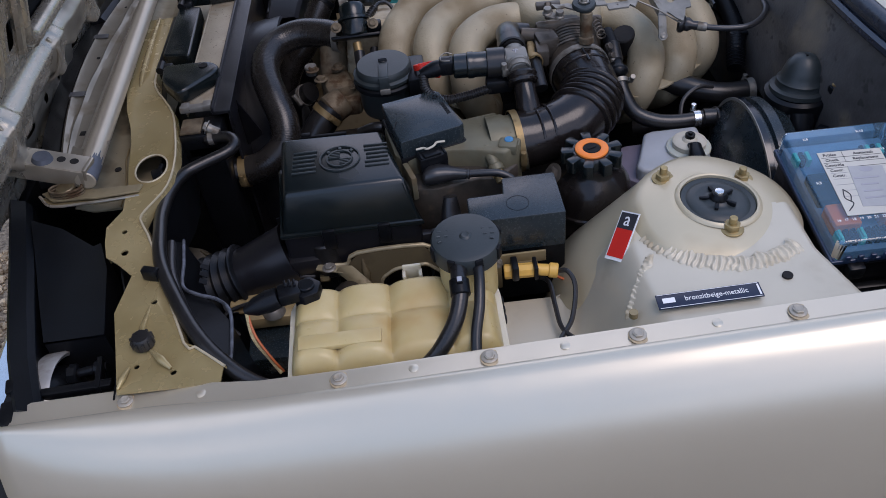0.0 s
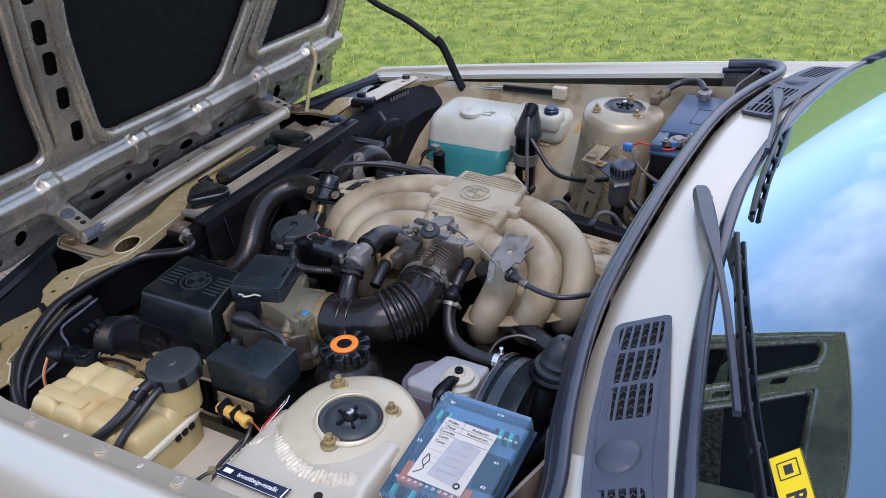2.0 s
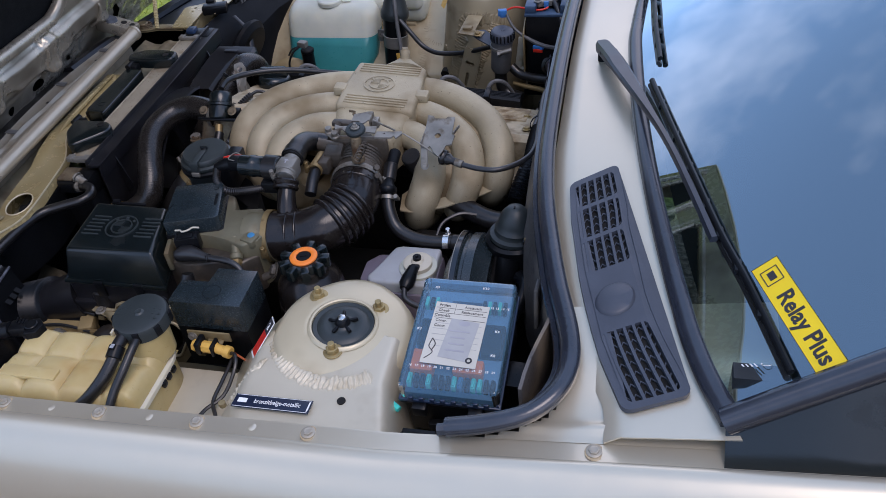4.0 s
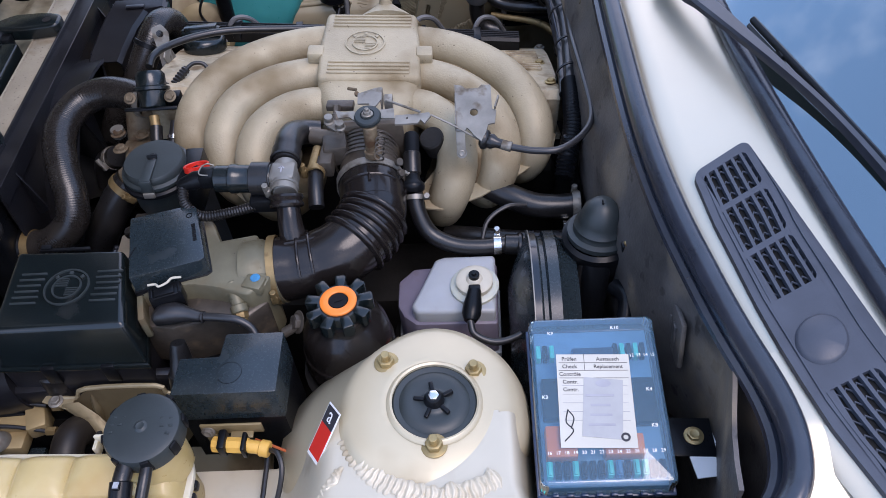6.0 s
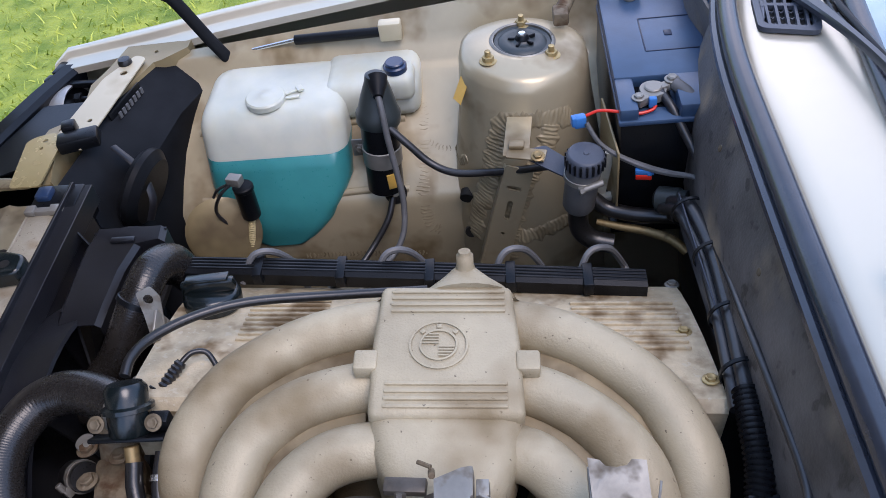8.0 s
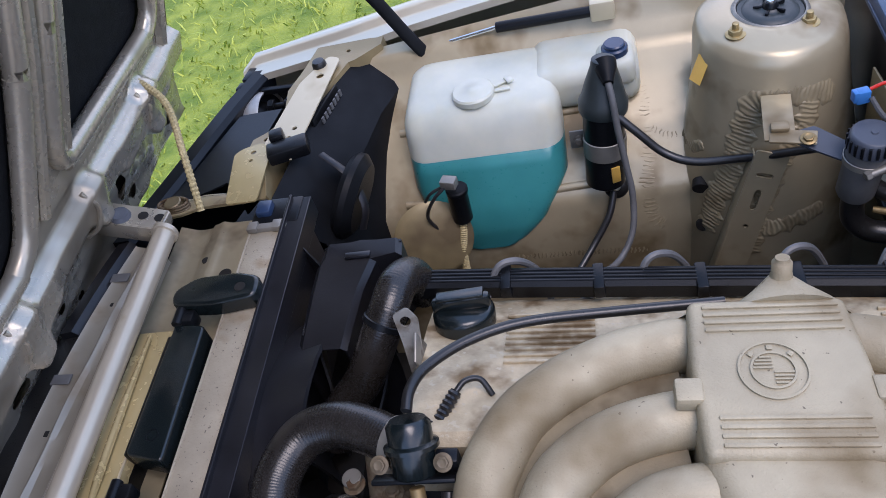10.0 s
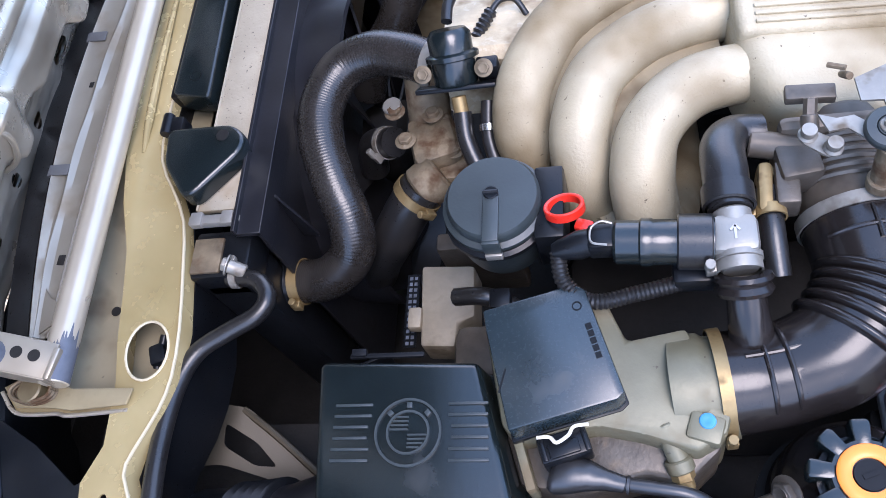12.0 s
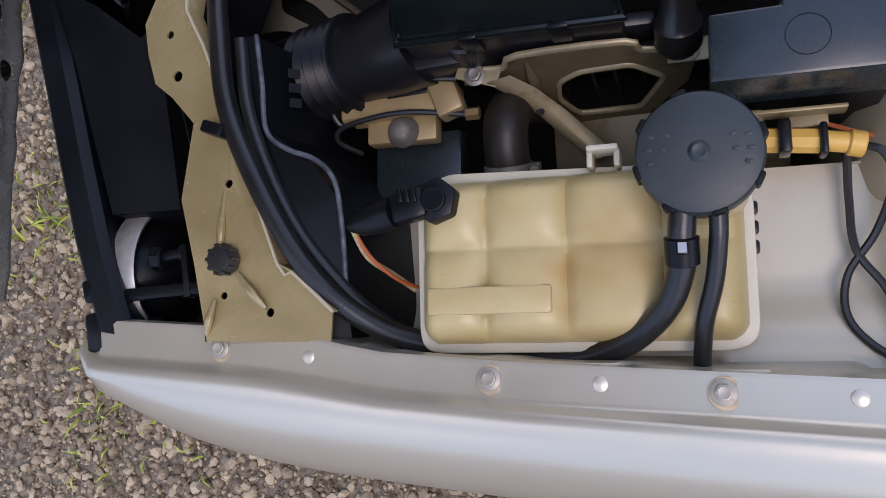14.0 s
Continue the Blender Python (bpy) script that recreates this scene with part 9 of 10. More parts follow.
LEVEL = 0.700
part("fluid", loft([tank_ring(z) for z in (0.553, 0.556, 0.565, 0.58, 0.60, 0.63, 0.655, 0.68, LEVEL)]), M_TEAL, wt, "teal washer fluid seen through the plastic", flat=70)
part("upper_shell", loft([tank_ring(z) for z in (LEVEL, 0.715, 0.73, 0.742, 0.752, 0.759, 0.763)]), M_WHITEP, wt, flat=70)
part("side_arm", join(box((-0.238, 0.595, 0.735), (0.15, 0.115, 0.062), 0.020, seg=4), box((-0.194, 0.560, 0.760), (0.052, 0.060, 0.044), 0.014, seg=4)), M_WHITEP, wt)
part("filler_cap", lathe([(0, 0.012), (0.008, 0.012), (0.010, 0.0105), (0.028, 0.0105), (0.0305, 0.008), (0.0305, 0.0), (0, 0)], 36, at((-0.393, 0.530, 0.762))), M_WHITEP, wt)
part("cap_hinge", join(box((-0.355, 0.545, 0.766), (0.022, 0.006, 0.003), 0.001, rz=30), box((-0.352, 0.530, 0.766), (0.022, 0.006, 0.003), 0.001, rz=5), box((-0.343, 0.549, 0.768), (0.010, 0.014, 0.004), 0.001, rz=30)), M_WHITEP, wt)
part("rear_cap", join(cyl((-0.194, 0.556, 0.78), (-0.194, 0.556, 0.792), 0.018, 26), cyl((-0.194, 0.556, 0.79), (-0.194, 0.556, 0.797), 0.0145, 26)), M_BATT, wt)
pp = thing("washer_pump", (-0.43, 0.41, 0.63), "small black washer pump with a plug", "pump")
part("motor", cyl((-0.424, 0.407, 0.700), (-0.428, 0.412, 0.640), 0.0145, 22), M_BLACK, pp)
part("collar", cyl((-0.4235, 0.407, 0.695), (-0.4235, 0.407, 0.704), 0.0155, 22), M_MATTE, pp)
part("plug", box((-0.430, 0.403, 0.718), (0.022, 0.016, 0.014), 0.002, rz=-15), M_ALU, pp)
part("wire", tube([(-0.434, 0.400, 0.716), (-0.455, 0.392, 0.700), (-0.472, 0.395, 0.665), (-0.46, 0.398, 0.63), (-0.44, 0.39, 0.60)], 0.0026, 8), M_WIRE, pp)
part("wire", tube([(-0.436, 0.403, 0.714), (-0.458, 0.400, 0.705), (-0.470, 0.400, 0.69)], 0.0022, 8), M_WIRE, pp)
part("braided_hose", tube([(-0.428, 0.408, 0.638), (-0.430, 0.398, 0.622), (-0.436, 0.390, 0.59), (-0.44, 0.385, 0.54)], 0.0055, 10, rib=(0.003, 0.0005)), M_BRAID, pp)

ic = thing("ignition_coil", (-0.22, 0.465, 0.62), "black ignition coil with a grey rubber hood", "ignition coil")
part("can", cyl((-0.224, 0.457, 0.638), (-0.216, 0.467, 0.765), 0.0275, 30), M_BLACK, ic)
part("strap", join(lathe([(0.0278, -0.014), (0.0292, -0.013), (0.0292, 0.013), (0.0278, 0.014)], 30, axis_m((-0.2195, 0.462, 0.702), (0.06, 0.08, 1))), box((-0.252, 0.475, 0.705), (0.028, 0.003, 0.030), 0.001)), M_ALU, ic)
part("strap_bolt", hexbolt((-0.254, 0.472, 0.705), (0, -1, 0), 0.006), M_ZINC, ic)
part("hood", turned((-0.2165, 0.467, 0.755), (-0.209, 0.475, 0.832), [(0, 0), (0.031, 0), (0.0325, 0.05), (0.0325, 0.22), (0.029, 0.30), (0.024, 0.55), (0.0165, 0.85), (0.015, 0.97), (0.011, 1), (0, 1)], 30), M_CAPM, ic)
part("lead_boot", turned((-0.208, 0.476, 0.825), (-0.206, 0.446, 0.812), [(0, 0), (0.015, 0.05), (0.014, 0.4), (0.010, 0.7), (0.007, 1), (0, 1)], 20), M_MATTE, ic)
part("label", box((-0.209, 0.434, 0.668), (0.012, 0.003, 0.026), 0.0005, rz=20), M_YELLOW, ic)
part("high_tension_lead", tube([(-0.206, 0.448, 0.812), (-0.203, 0.436, 0.790), (-0.200, 0.425, 0.75), (-0.194, 0.410, 0.70), (-0.190, 0.395, 0.66), (-0.195, 0.37, 0.62), (-0.215, 0.34, 0.60), (-0.24, 0.30, 0.62), (-0.26, 0.22, 0.70)], 0.0045, 10), M_WIREG, ic)
part("low_lead", tube([(-0.20, 0.445, 0.760), (-0.175, 0.435, 0.735), (-0.145, 0.425, 0.705), (-0.11, 0.412, 0.695), (-0.06, 0.402, 0.700), (-0.02, 0.385, 0.715), (0.03, 0.36, 0.74)], 0.0055, 10), M_WIRE, ic)
part("grommet_lead", tube([(-0.215, 0.447, 0.625), (-0.225, 0.425, 0.60), (-0.25, 0.40, 0.57), (-0.28, 0.36, 0.55)], 0.005, 10), M_WIRE, ic)
part("grommet", lathe([(0.006, 0.006), (0.012, 0.005), (0.017, 0.002), (0.018, 0)], 22, axis_m((-0.211, 0.455, 0.627), (0, -0.8, 0.5))), M_RUBBER, ic)

tb2 = thing("slotted_bracket", (-0.06, 0.41, 0.52), "beige slotted upright bracket on the inner wing", "bracket")
part("strap", xf(plate(poly_round([(-0.020, -0.13), (0.020, -0.13), (0.022, 0.12), (-0.018, 0.12)], 0.004), [round_rect(0.001, 0.085, 0.020, 0.007, 0.003), round_rect(0.001, 0.045, 0.008, 0.034, 0.0039), ring_pts(0.001, 0.0, 0.003, n=10)], 0, 0.003), Matrix.Translation((-0.050, 0.376, 0.605)) @ at((0, 0, 0), 84, 0, -8) @ at((0, 0, 0), 0, 0, -14)), M_FARW, tb2)
part("flange", box((-0.071, 0.385, 0.598), (0.003, 0.020, 0.24), 0.001, rx=-6, ry=16), M_FARW, tb2)
part("inner_hole", cyl((-0.098, 0.438, 0.635), (-0.100, 0.425, 0.632), 0.011, 16, bev=0.02), M_DARK, tb2)
mb = thing("filter_bracket", (0.01, 0.35, 0.76), "black steel bracket holding the breather canister", "bracket")
part("plate", xf(plate(poly_round([(-0.035, 0.0), (0.0, 0.018), (0.055, -0.008), (0.05, -0.03), (0.0, -0.014)], 0.004), [], 0, 0.003), at((0.012, 0.332, 0.778), 14, 6, -14)), M_GRILLE, mb)
part("tower_tab", join(box((-0.018, 0.372, 0.784), (0.034, 0.076, 0.003), 0.001, rx=4, rz=-6), box((-0.008, 0.335, 0.7835), (0.050, 0.022, 0.003), 0.001, rz=-14), box((-0.020, 0.350, 0.788), (0.020, 0.014, 0.006), 0.002, rz=-6)), M_FARW, mb)
part("bolt", hexbolt((0.006, 0.326, 0.786), (0, -0.2, 1), 0.0062), M_BRASS, mb)
cn = thing("breather_canister", (0.06, 0.30, 0.72), "grey breather canister with a knurled black cap", "canister")
part("bottle", turned((0.055, 0.303, 0.715), (0.0625, 0.300, 0.790), [(0, 0), (0.018, 0), (0.021, 0.08), (0.022, 0.9), (0.020, 1), (0, 1)], 26), M_WIREG, cn)
part("cap", turned((0.062, 0.300, 0.785), (0.0645, 0.299, 0.808), [(0.0215, 0), (0.024, 0.08), (0.024, 0.8), (0.022, 0.97), (0.0205, 1), (0.004, 0.99), (0.003, 1.05), (0, 1.05)], 28), M_GRILLE, cn)
for k in range(20):
    a = 2 * math.pi * k / 20
    part("knurl", box((0.0635 + 0.0243 * math.cos(a), 0.2995 + 0.0243 * math.sin(a), 0.797), (0.003, 0.003, 0.015), 0.0006, rz=math.degrees(a)), M_BLACK, cn)
part("hose_clip", join(lathe([(0.0222, -0.004), (0.0232, -0.0035), (0.0232, 0.0035), (0.0222, 0.004)], 26, axis_m((0.0595, 0.301, 0.771), (0.1, -0.04, 1))), cyl((0.058, 0.276, 0.768), (0.084, 0.281, 0.774), 0.0045, 12), cyl((0.054, 0.275, 0.767), (0.060, 0.277, 0.768), 0.0058, 6)), M_ALU, cn, "steel worm-drive clip")
part("lower_hose", tube([(0.055, 0.303, 0.718), (0.055, 0.302, 0.690), (0.060, 0.300, 0.672), (0.075, 0.295, 0.660), (0.10, 0.29, 0.655)], 0.0135, 14), M_RUBBER, cn)
part("cross_hose", tube([(0.076, 0.318, 0.715), (0.092, 0.311, 0.703), (0.112, 0.304, 0.699), (0.138, 0.296, 0.699), (0.185, 0.287, 0.701)], 0.010, 14), M_RUBBER, cn)
part("brass_pipe", tube([(0.080, 0.307, 0.682), (0.11, 0.297, 0.680), (0.145, 0.285, 0.679), (0.172, 0.270, 0.677), (0.190, 0.255, 0.668)], [0.004, 0.0055, 0.006, 0.0065, 0.006], 12, squash=0.7), M_BRASS, cn)
part("lead", tube([(0.068, 0.335, 0.826), (0.076, 0.328, 0.812), (0.086, 0.322, 0.800), (0.105, 0.314, 0.788), (0.137, 0.303, 0.776), (0.165, 0.285, 0.778), (0.186, 0.268, 0.786), (0.205, 0.255, 0.784)], [0.003, 0.003, 0.003, 0.0035, 0.0045, 0.004, 0.0032, 0.003], 8), M_WIREG, cn)
part("blue_plug", join(box((0.060, 0.340, 0.826), (0.015, 0.012, 0.016), 0.002, rz=10), box((0.052, 0.338, 0.828), (0.005, 0.010, 0.013), 0.001, rz=10)), M_BLUE, cn)
part("red_plug", box((0.136, 0.300, 0.763), (0.020, 0.007, 0.007), 0.001, rz=-8), M_RED, cn)
part("blue_sleeve", join(box((0.137, 0.301, 0.770), (0.023, 0.007, 0.007), 0.001, rz=-8), box((0.143, 0.300, 0.766), (0.006, 0.008, 0.010), 0.001, rz=-8)), M_BLUE, cn)

bt2 = thing("battery", (0.185, 0.48, 0.69), "black car battery with a clamped cable terminal", "battery")
part("case", box((0.192, 0.465, 0.744), (0.168, 0.280, 0.166), 0.004), M_BLACK, bt2, "black battery case")
part("rim", box((0.192, 0.464, 0.8285), (0.172, 0.284, 0.007), 0.002), M_LIDB, bt2)
part("lid", join(box((0.192, 0.498, 0.840), (0.170, 0.214, 0.020), 0.003), box((0.1185, 0.359, 0.839), (0.023, 0.068, 0.018), 0.003), box((0.228, 0.359, 0.840), (0.098, 0.068, 0.020), 0.003)), M_LIDB, bt2, "battery lid, its blue partly reflected sky")
part("hatch_groove", join(*[box(c, q, 0.0004) for c, q in (((0.192, 0.445, 0.8503), (0.076, 0.002, 0.0012)), ((0.192, 0.525, 0.8503), (0.076, 0.002, 0.0012)), ((0.154, 0.485, 0.8503), (0.002, 0.080, 0.0012)), ((0.230, 0.485, 0.8503), (0.002, 0.080, 0.0012)), ((0.188, 0.485, 0.8505), (0.010, 0.012, 0.0015)))]), M_NAVY, bt2)
part("terminal_well", box((0.150, 0.372, 0.8325), (0.050, 0.048, 0.002), 0.0005), M_BLACK, bt2)
part("terminal", join(cyl((0.152, 0.366, 0.832), (0.152, 0.366, 0.852), 0.011, 20), lathe([(0.0105, 0.004), (0.0165, 0.004), (0.0175, 0.008), (0.0165, 0.015), (0.0105, 0.016)], 22, at((0.152, 0.366, 0.833))), box((0.138, 0.352, 0.842), (0.022, 0.014, 0.012), 0.003, rz=35), hexbolt((0.132, 0.347, 0.849), (0, 0, 1), 0.006), box((0.170, 0.372, 0.846), (0.024, 0.012, 0.010), 0.003, rz=25), hexbolt((0.176, 0.376, 0.852), (0, 0, 1), 0.0065)), M_ALU, bt2, "dull metal battery clamp")
part("terminal", join(cyl((0.150, 0.58, 0.850), (0.150, 0.58, 0.866), 0.009, 18), box((0.150, 0.59, 0.860), (0.03, 0.026, 0.014), 0.003)), M_ALU, bt2)
part("warning_label", box((0.248, 0.372, 0.8506), (0.050, 0.050, 0.0008), 0), M_REDLAB, bt2)
part("label_face", box((0.249, 0.374, 0.8512), (0.044, 0.044, 0.0008), 0), M_SKYBLUE, bt2)
for k, (x, y, w, h) in enumerate(((0.240, 0.366, 0.018, 0.010), (0.256, 0.380, 0.014, 0.012), (0.240, 0.386, 0.020, 0.006))):
    part("label_bar", box((x, y, 0.8518), (w, h, 0.0006), 0), M_WHITEINK if k != 1 else M_NAVY, bt2)
part("tray", box((0.19, 0.47, 0.652), (0.18, 0.30, 0.015), 0.003), M_BLACK, bt2)
part("tray_wall", box((0.101, 0.365, 0.742), (0.003, 0.12, 0.11), 0.001, rz=4), M_BAYD, bt2, "dirty steel tray wall")
part("hold_down", join(box((0.092, 0.340, 0.735), (0.014, 0.006, 0.075), 0.002, ry=8), box((0.094, 0.336, 0.700), (0.020, 0.012, 0.008), 0.002)), M_PALE, bt2, "pale hold-down clamp")
for pts, r in (([(0.160, 0.362, 0.845), (0.172, 0.340, 0.835), (0.184, 0.318, 0.815), (0.196, 0.290, 0.796), (0.200, 0.262, 0.786), (0.198, 0.240, 0.782)], 0.0058), ([(0.178, 0.375, 0.848), (0.196, 0.350, 0.842), (0.210, 0.320, 0.828), (0.217, 0.290, 0.806), (0.211, 0.262, 0.790), (0.206, 0.240, 0.784)], 0.0068), ([(0.210, 0.318, 0.826), (0.232, 0.300, 0.812), (0.252, 0.285, 0.800)], 0.007)):
    part("cable", tube(pts, r, 10), M_WIRE, bt2)
part("cable_sleeve", tube([(0.179, 0.372, 0.848), (0.190, 0.358, 0.845), (0.198, 0.347, 0.841)], 0.0085, 12), M_WIREG, bt2)
part("cable_boot", turned((0.150, 0.288, 0.735), (0.186, 0.268, 0.744), [(0, 0), (0.010, 0.0), (0.0165, 0.12), (0.017, 0.75), (0.0145, 0.8), (0.0145, 1), (0, 1)], 22), M_CAPM, bt2, "grey-black rubber boot")
part("blue_tag", box((0.149, 0.346, 0.842), (0.010, 0.008, 0.014), 0.002), M_BLUE, bt2)
part("red_wire", tube([(0.153, 0.344, 0.838), (0.147, 0.338, 0.836), (0.130, 0.333, 0.836), (0.110, 0.336, 0.838), (0.085, 0.342, 0.838), (0.068, 0.342, 0.832)], 0.0020, 8), M_RED, bt2)
part("upper_cable", tube([(0.150, 0.595, 0.866), (0.125, 0.63, 0.872), (0.085, 0.635, 0.862), (0.060, 0.60, 0.850), (0.055, 0.565, 0.842)], 0.007, 10), M_WIRE, bt2)
part("fuse_holder", join(box((0.052, 0.56, 0.846), (0.022, 0.03, 0.02), 0.004), cyl((0.066, 0.60, 0.852), (0.055, 0.57, 0.847), 0.011, 12)), M_RUSTY, bt2)

# ---- bulkhead: loom, pipes, wiper motor boot ----
lm = thing("wiring_loom", (0.185, 0.1, 0.72), "taped black wiring loom along the bulkhead", "wiring loom")
loom = [(0.165, 0.262, 0.745), (0.178, 0.226, 0.770), (0.188, 0.146, 0.778), (0.187, 0.057, 0.782), (0.182, -0.020, 0.790), (0.180, -0.06, 0.790)]
for dx, dz, r in ((0, 0.006, 0.0085), (0.012, -0.002, 0.008), (-0.010, -0.004, 0.007), (0.004, -0.014, 0.010)):
    part("cable", tube([(p[0] + dx, p[1], p[2] + dz) for p in loom], r, 12), M_WIRE, lm)
for p in loom[1:5]:
    part("tie", lathe([(0.0215, -0.0025), (0.023, -0.002), (0.023, 0.002), (0.0215, 0.0025)], 18, axis_m(Vector(p) + Vector((0.002, 0, -0.003)), (0.05, -1, 0.05))), M_BLACK, lm)
part("trunking", join(box((0.1725, 0.135, 0.768), (0.002, 0.215, 0.034), 0.0006, rz=2.5), box((0.184, 0.135, 0.7545), (0.024, 0.215, 0.002), 0.0006, rz=2.5)), M_GRILLE, lm, "scuffed grey-black cable trunking")
part("conduit", tube([(0.180, -0.045, 0.795), (0.178, -0.085, 0.793), (0.176, -0.125, 0.785), (0.166, -0.165, 0.772), (0.158, -0.195, 0.755)], 0.0125, 16, rib=(0.0055, 0.0014)), M_BLACK, lm, flat=80)
part("conduit_clip", join(box((0.180, -0.150, 0.786), (0.040, 0.008, 0.006), 0.002), box((0.196, -0.145, 0.786), (0.006, 0.022, 0.022), 0.001)), M_BLACK, lm)
part("main_pipe", tube([(0.188, 0.03, 0.760), (0.191, -0.059, 0.762), (0.194, -0.125, 0.742), (0.199, -0.199, 0.718), (0.205, -0.255, 0.69), (0.212, -0.31, 0.66)], [0.010, 0.011, 0.012, 0.0135, 0.016, 0.018], 16), M_RUBBER, lm)
for k, (y, z) in enumerate(((0.02, 0.80), (-0.06, 0.815), (-0.12, 0.80))):
    part("stud", join(cyl((0.215, y, z), (0.205, y, z + 0.002), 0.004, 10), box((0.212, y, z), (0.012, 0.02, 0.006), 0.001)), M_BLACK, lm)
hh = thing("heater_hose", (0.1, -0.21, 0.72), "black heater hose with a steel clamp", "hose")
part("hose", tube([(0.02, -0.165, 0.735), (0.055, -0.192, 0.745), (0.085, -0.210, 0.742), (0.118, -0.222, 0.735), (0.150, -0.224, 0.732), (0.176, -0.222, 0.732)], 0.0165, 18), M_RUBBER, hh)
part("clamp", clamp((0.172, -0.222, 0.732), (1, 0, 0), 0.0168, 0.010), M_ZINC, hh)
part("lower_hose", tube([(0.0, -0.235, 0.70), (0.04, -0.25, 0.71), (0.10, -0.262, 0.712), (0.16, -0.258, 0.705), (0.19, -0.255, 0.70)], 0.0125, 16), M_RUBBER, hh)
part("lower_clamp", clamp((0.158, -0.258, 0.705), (1, 0, 0), 0.0128, 0.008), M_STEEL, hh)
part("thin_lead", tube([(0.045, -0.30, 0.745), (0.055, -0.275, 0.765), (0.08, -0.258, 0.772), (0.105, -0.250, 0.765)], 0.003, 8), M_WIRE, hh)
wm = thing("wiper_motor_boot", (0.182, -0.345, 0.79), "domed black rubber boot over the wiper motor", "rubber boot")
part("dome", lathe([(0.036, 0.000), (0.036, 0.006), (0.030, 0.008), (0.0285, 0.012), (0.0295, 0.016), (0.026, 0.020), (0.0245, 0.026), (0.021, 0.038), (0.013, 0.048), (0.005, 0.051), (0, 0.0515)], 34, at((0.181, -0.342, 0.806), -4, 4, 0)), M_CAPM, wm)
part("base", lathe([(0.034, -0.05), (0.038, -0.03), (0.0415, -0.006), (0.0415, 0.0), (0.036, 0.003)], 34, at((0.181, -0.344, 0.806))), M_BLACK, wm)
part("seam", tube([(0.182, -0.318, 0.829), (0.183, -0.331, 0.852), (0.183, -0.344, 0.858)], 0.0014, 6), M_MATTE, wm)
part("bracket", join(box((0.224, -0.342, 0.832), (0.008, 0.085, 0.014), 0.002, rz=-6), box((0.214, -0.302, 0.833), (0.02, 0.010, 0.010), 0.002), box((0.212, -0.384, 0.830), (0.025, 0.010, 0.010), 0.002)), M_BLACK, wm)
for y in (-0.304, -0.385):
    part("bolt", hexbolt((0.208, y, 0.836), (-0.6, -0.2, 1), 0.0055), M_YELLOWZ, wm)
part("elbow", tube([(0.176, -0.372, 0.79), (0.172, -0.39, 0.76), (0.170, -0.40, 0.72), (0.18, -0.41, 0.67)], [0.018, 0.016, 0.016, 0.02], 16), M_BLACK, wm)
part("hose", tube([(0.165, -0.37, 0.80), (0.155, -0.385, 0.77), (0.150, -0.41, 0.74), (0.152, -0.45, 0.71)], 0.006, 10), M_RUBBER, wm)
part("plug_lead", tube([(0.195, -0.395, 0.775), (0.205, -0.415, 0.778), (0.20, -0.44, 0.765), (0.185, -0.455, 0.74)], 0.010, 12), M_BLACK, wm)
fw = thing("bulkhead_plate", (0.24, -0.48, 0.80), "dusty black bulkhead plate with raised marking", "plate")
part("plate", box((0.236, -0.482, 0.833), (0.006, 0.096, 0.056), 0.003, rx=-13.6), M_FIREWALL, fw)
for k in range(4):
    part("writing_bar", box((0.2325, -0.455 - 0.018 * k, 0.8265 + 0.0043 * k), (0.003, 0.010, 0.026), 0.0006, rx=-13.6), M_FIREWALL, fw)
part("shelf", box((0.222, -0.365, 0.765), (0.045, 0.05, 0.006), 0.002, rz=10), M_FIREWALL, fw)
part("bolt", hexbolt((0.232, -0.372, 0.792), (-0.7, 0, 0.7), 0.0065), M_YELLOWZ, fw)

# ---- fuse box ----
fb = thing("fuse_box", (0.15, -0.58, 0.70), "black fuse box under a clear blue lid", "fuse box")
o = Vector((0.1495, -0.581, 0.8415))
ux = (Vector((0.2105, -0.581, 0.8445)) - Vector((0.0885, -0.581, 0.8455))).normalized()
uy = (Vector((0.1515, -0.4985, 0.8545)) - Vector((0.1475, -0.664, 0.8335))).normalized()
uz = ux.cross(uy).normalized()
uy = uz.cross(ux)
FM = Matrix(((ux.x, uy.x, uz.x, o.x), (ux.y, uy.y, uz.y, o.y), (ux.z, uy.z, uz.z, o.z), (0, 0, 0, 1)))


def fx(g):
    return xf(g, FM)


part("base", fx(join(box((0, 0, -0.060), (0.112, 0.158, 0.075), 0.004), box((0, 0, -0.024), (0.122, 0.168, 0.006), 0.002))), M_BLACK, fb)
part("tray", fx(box((0, 0, -0.016), (0.110, 0.156, 0.010), 0.001)), M_TRAY, fb)
lidg = join(prism(round_rect(0, 0, 0.120, 0.166, 0.006), -0.020, 0.0105, 0.004, 3))
lid = part("lid", fx(lidg), M_COVER, fb, "clear blue plastic lid")
lid.visible_shadow = False
part("lid_rim", fx(join(*[box(c, s, 0.001) for c, s in (((0, 0.083, -0.020), (0.124, 0.003, 0.005)), ((0, -0.083, -0.020), (0.124, 0.003, 0.005)), ((0.0605, 0, -0.020), (0.003, 0.166, 0.005)), ((-0.0605, 0, -0.020), (0.003, 0.166, 0.005)))])), M_BATT, fb)
cols = [M_BLADE, M_MATTE, M_MATTE, M_BLADE, M_MATTE, M_MATTE, M_MATTE, M_BLADE, M_SKYBLUE, M_MATTE, M_BLADE, M_BLADE, M_MATTE, M_MATTE]
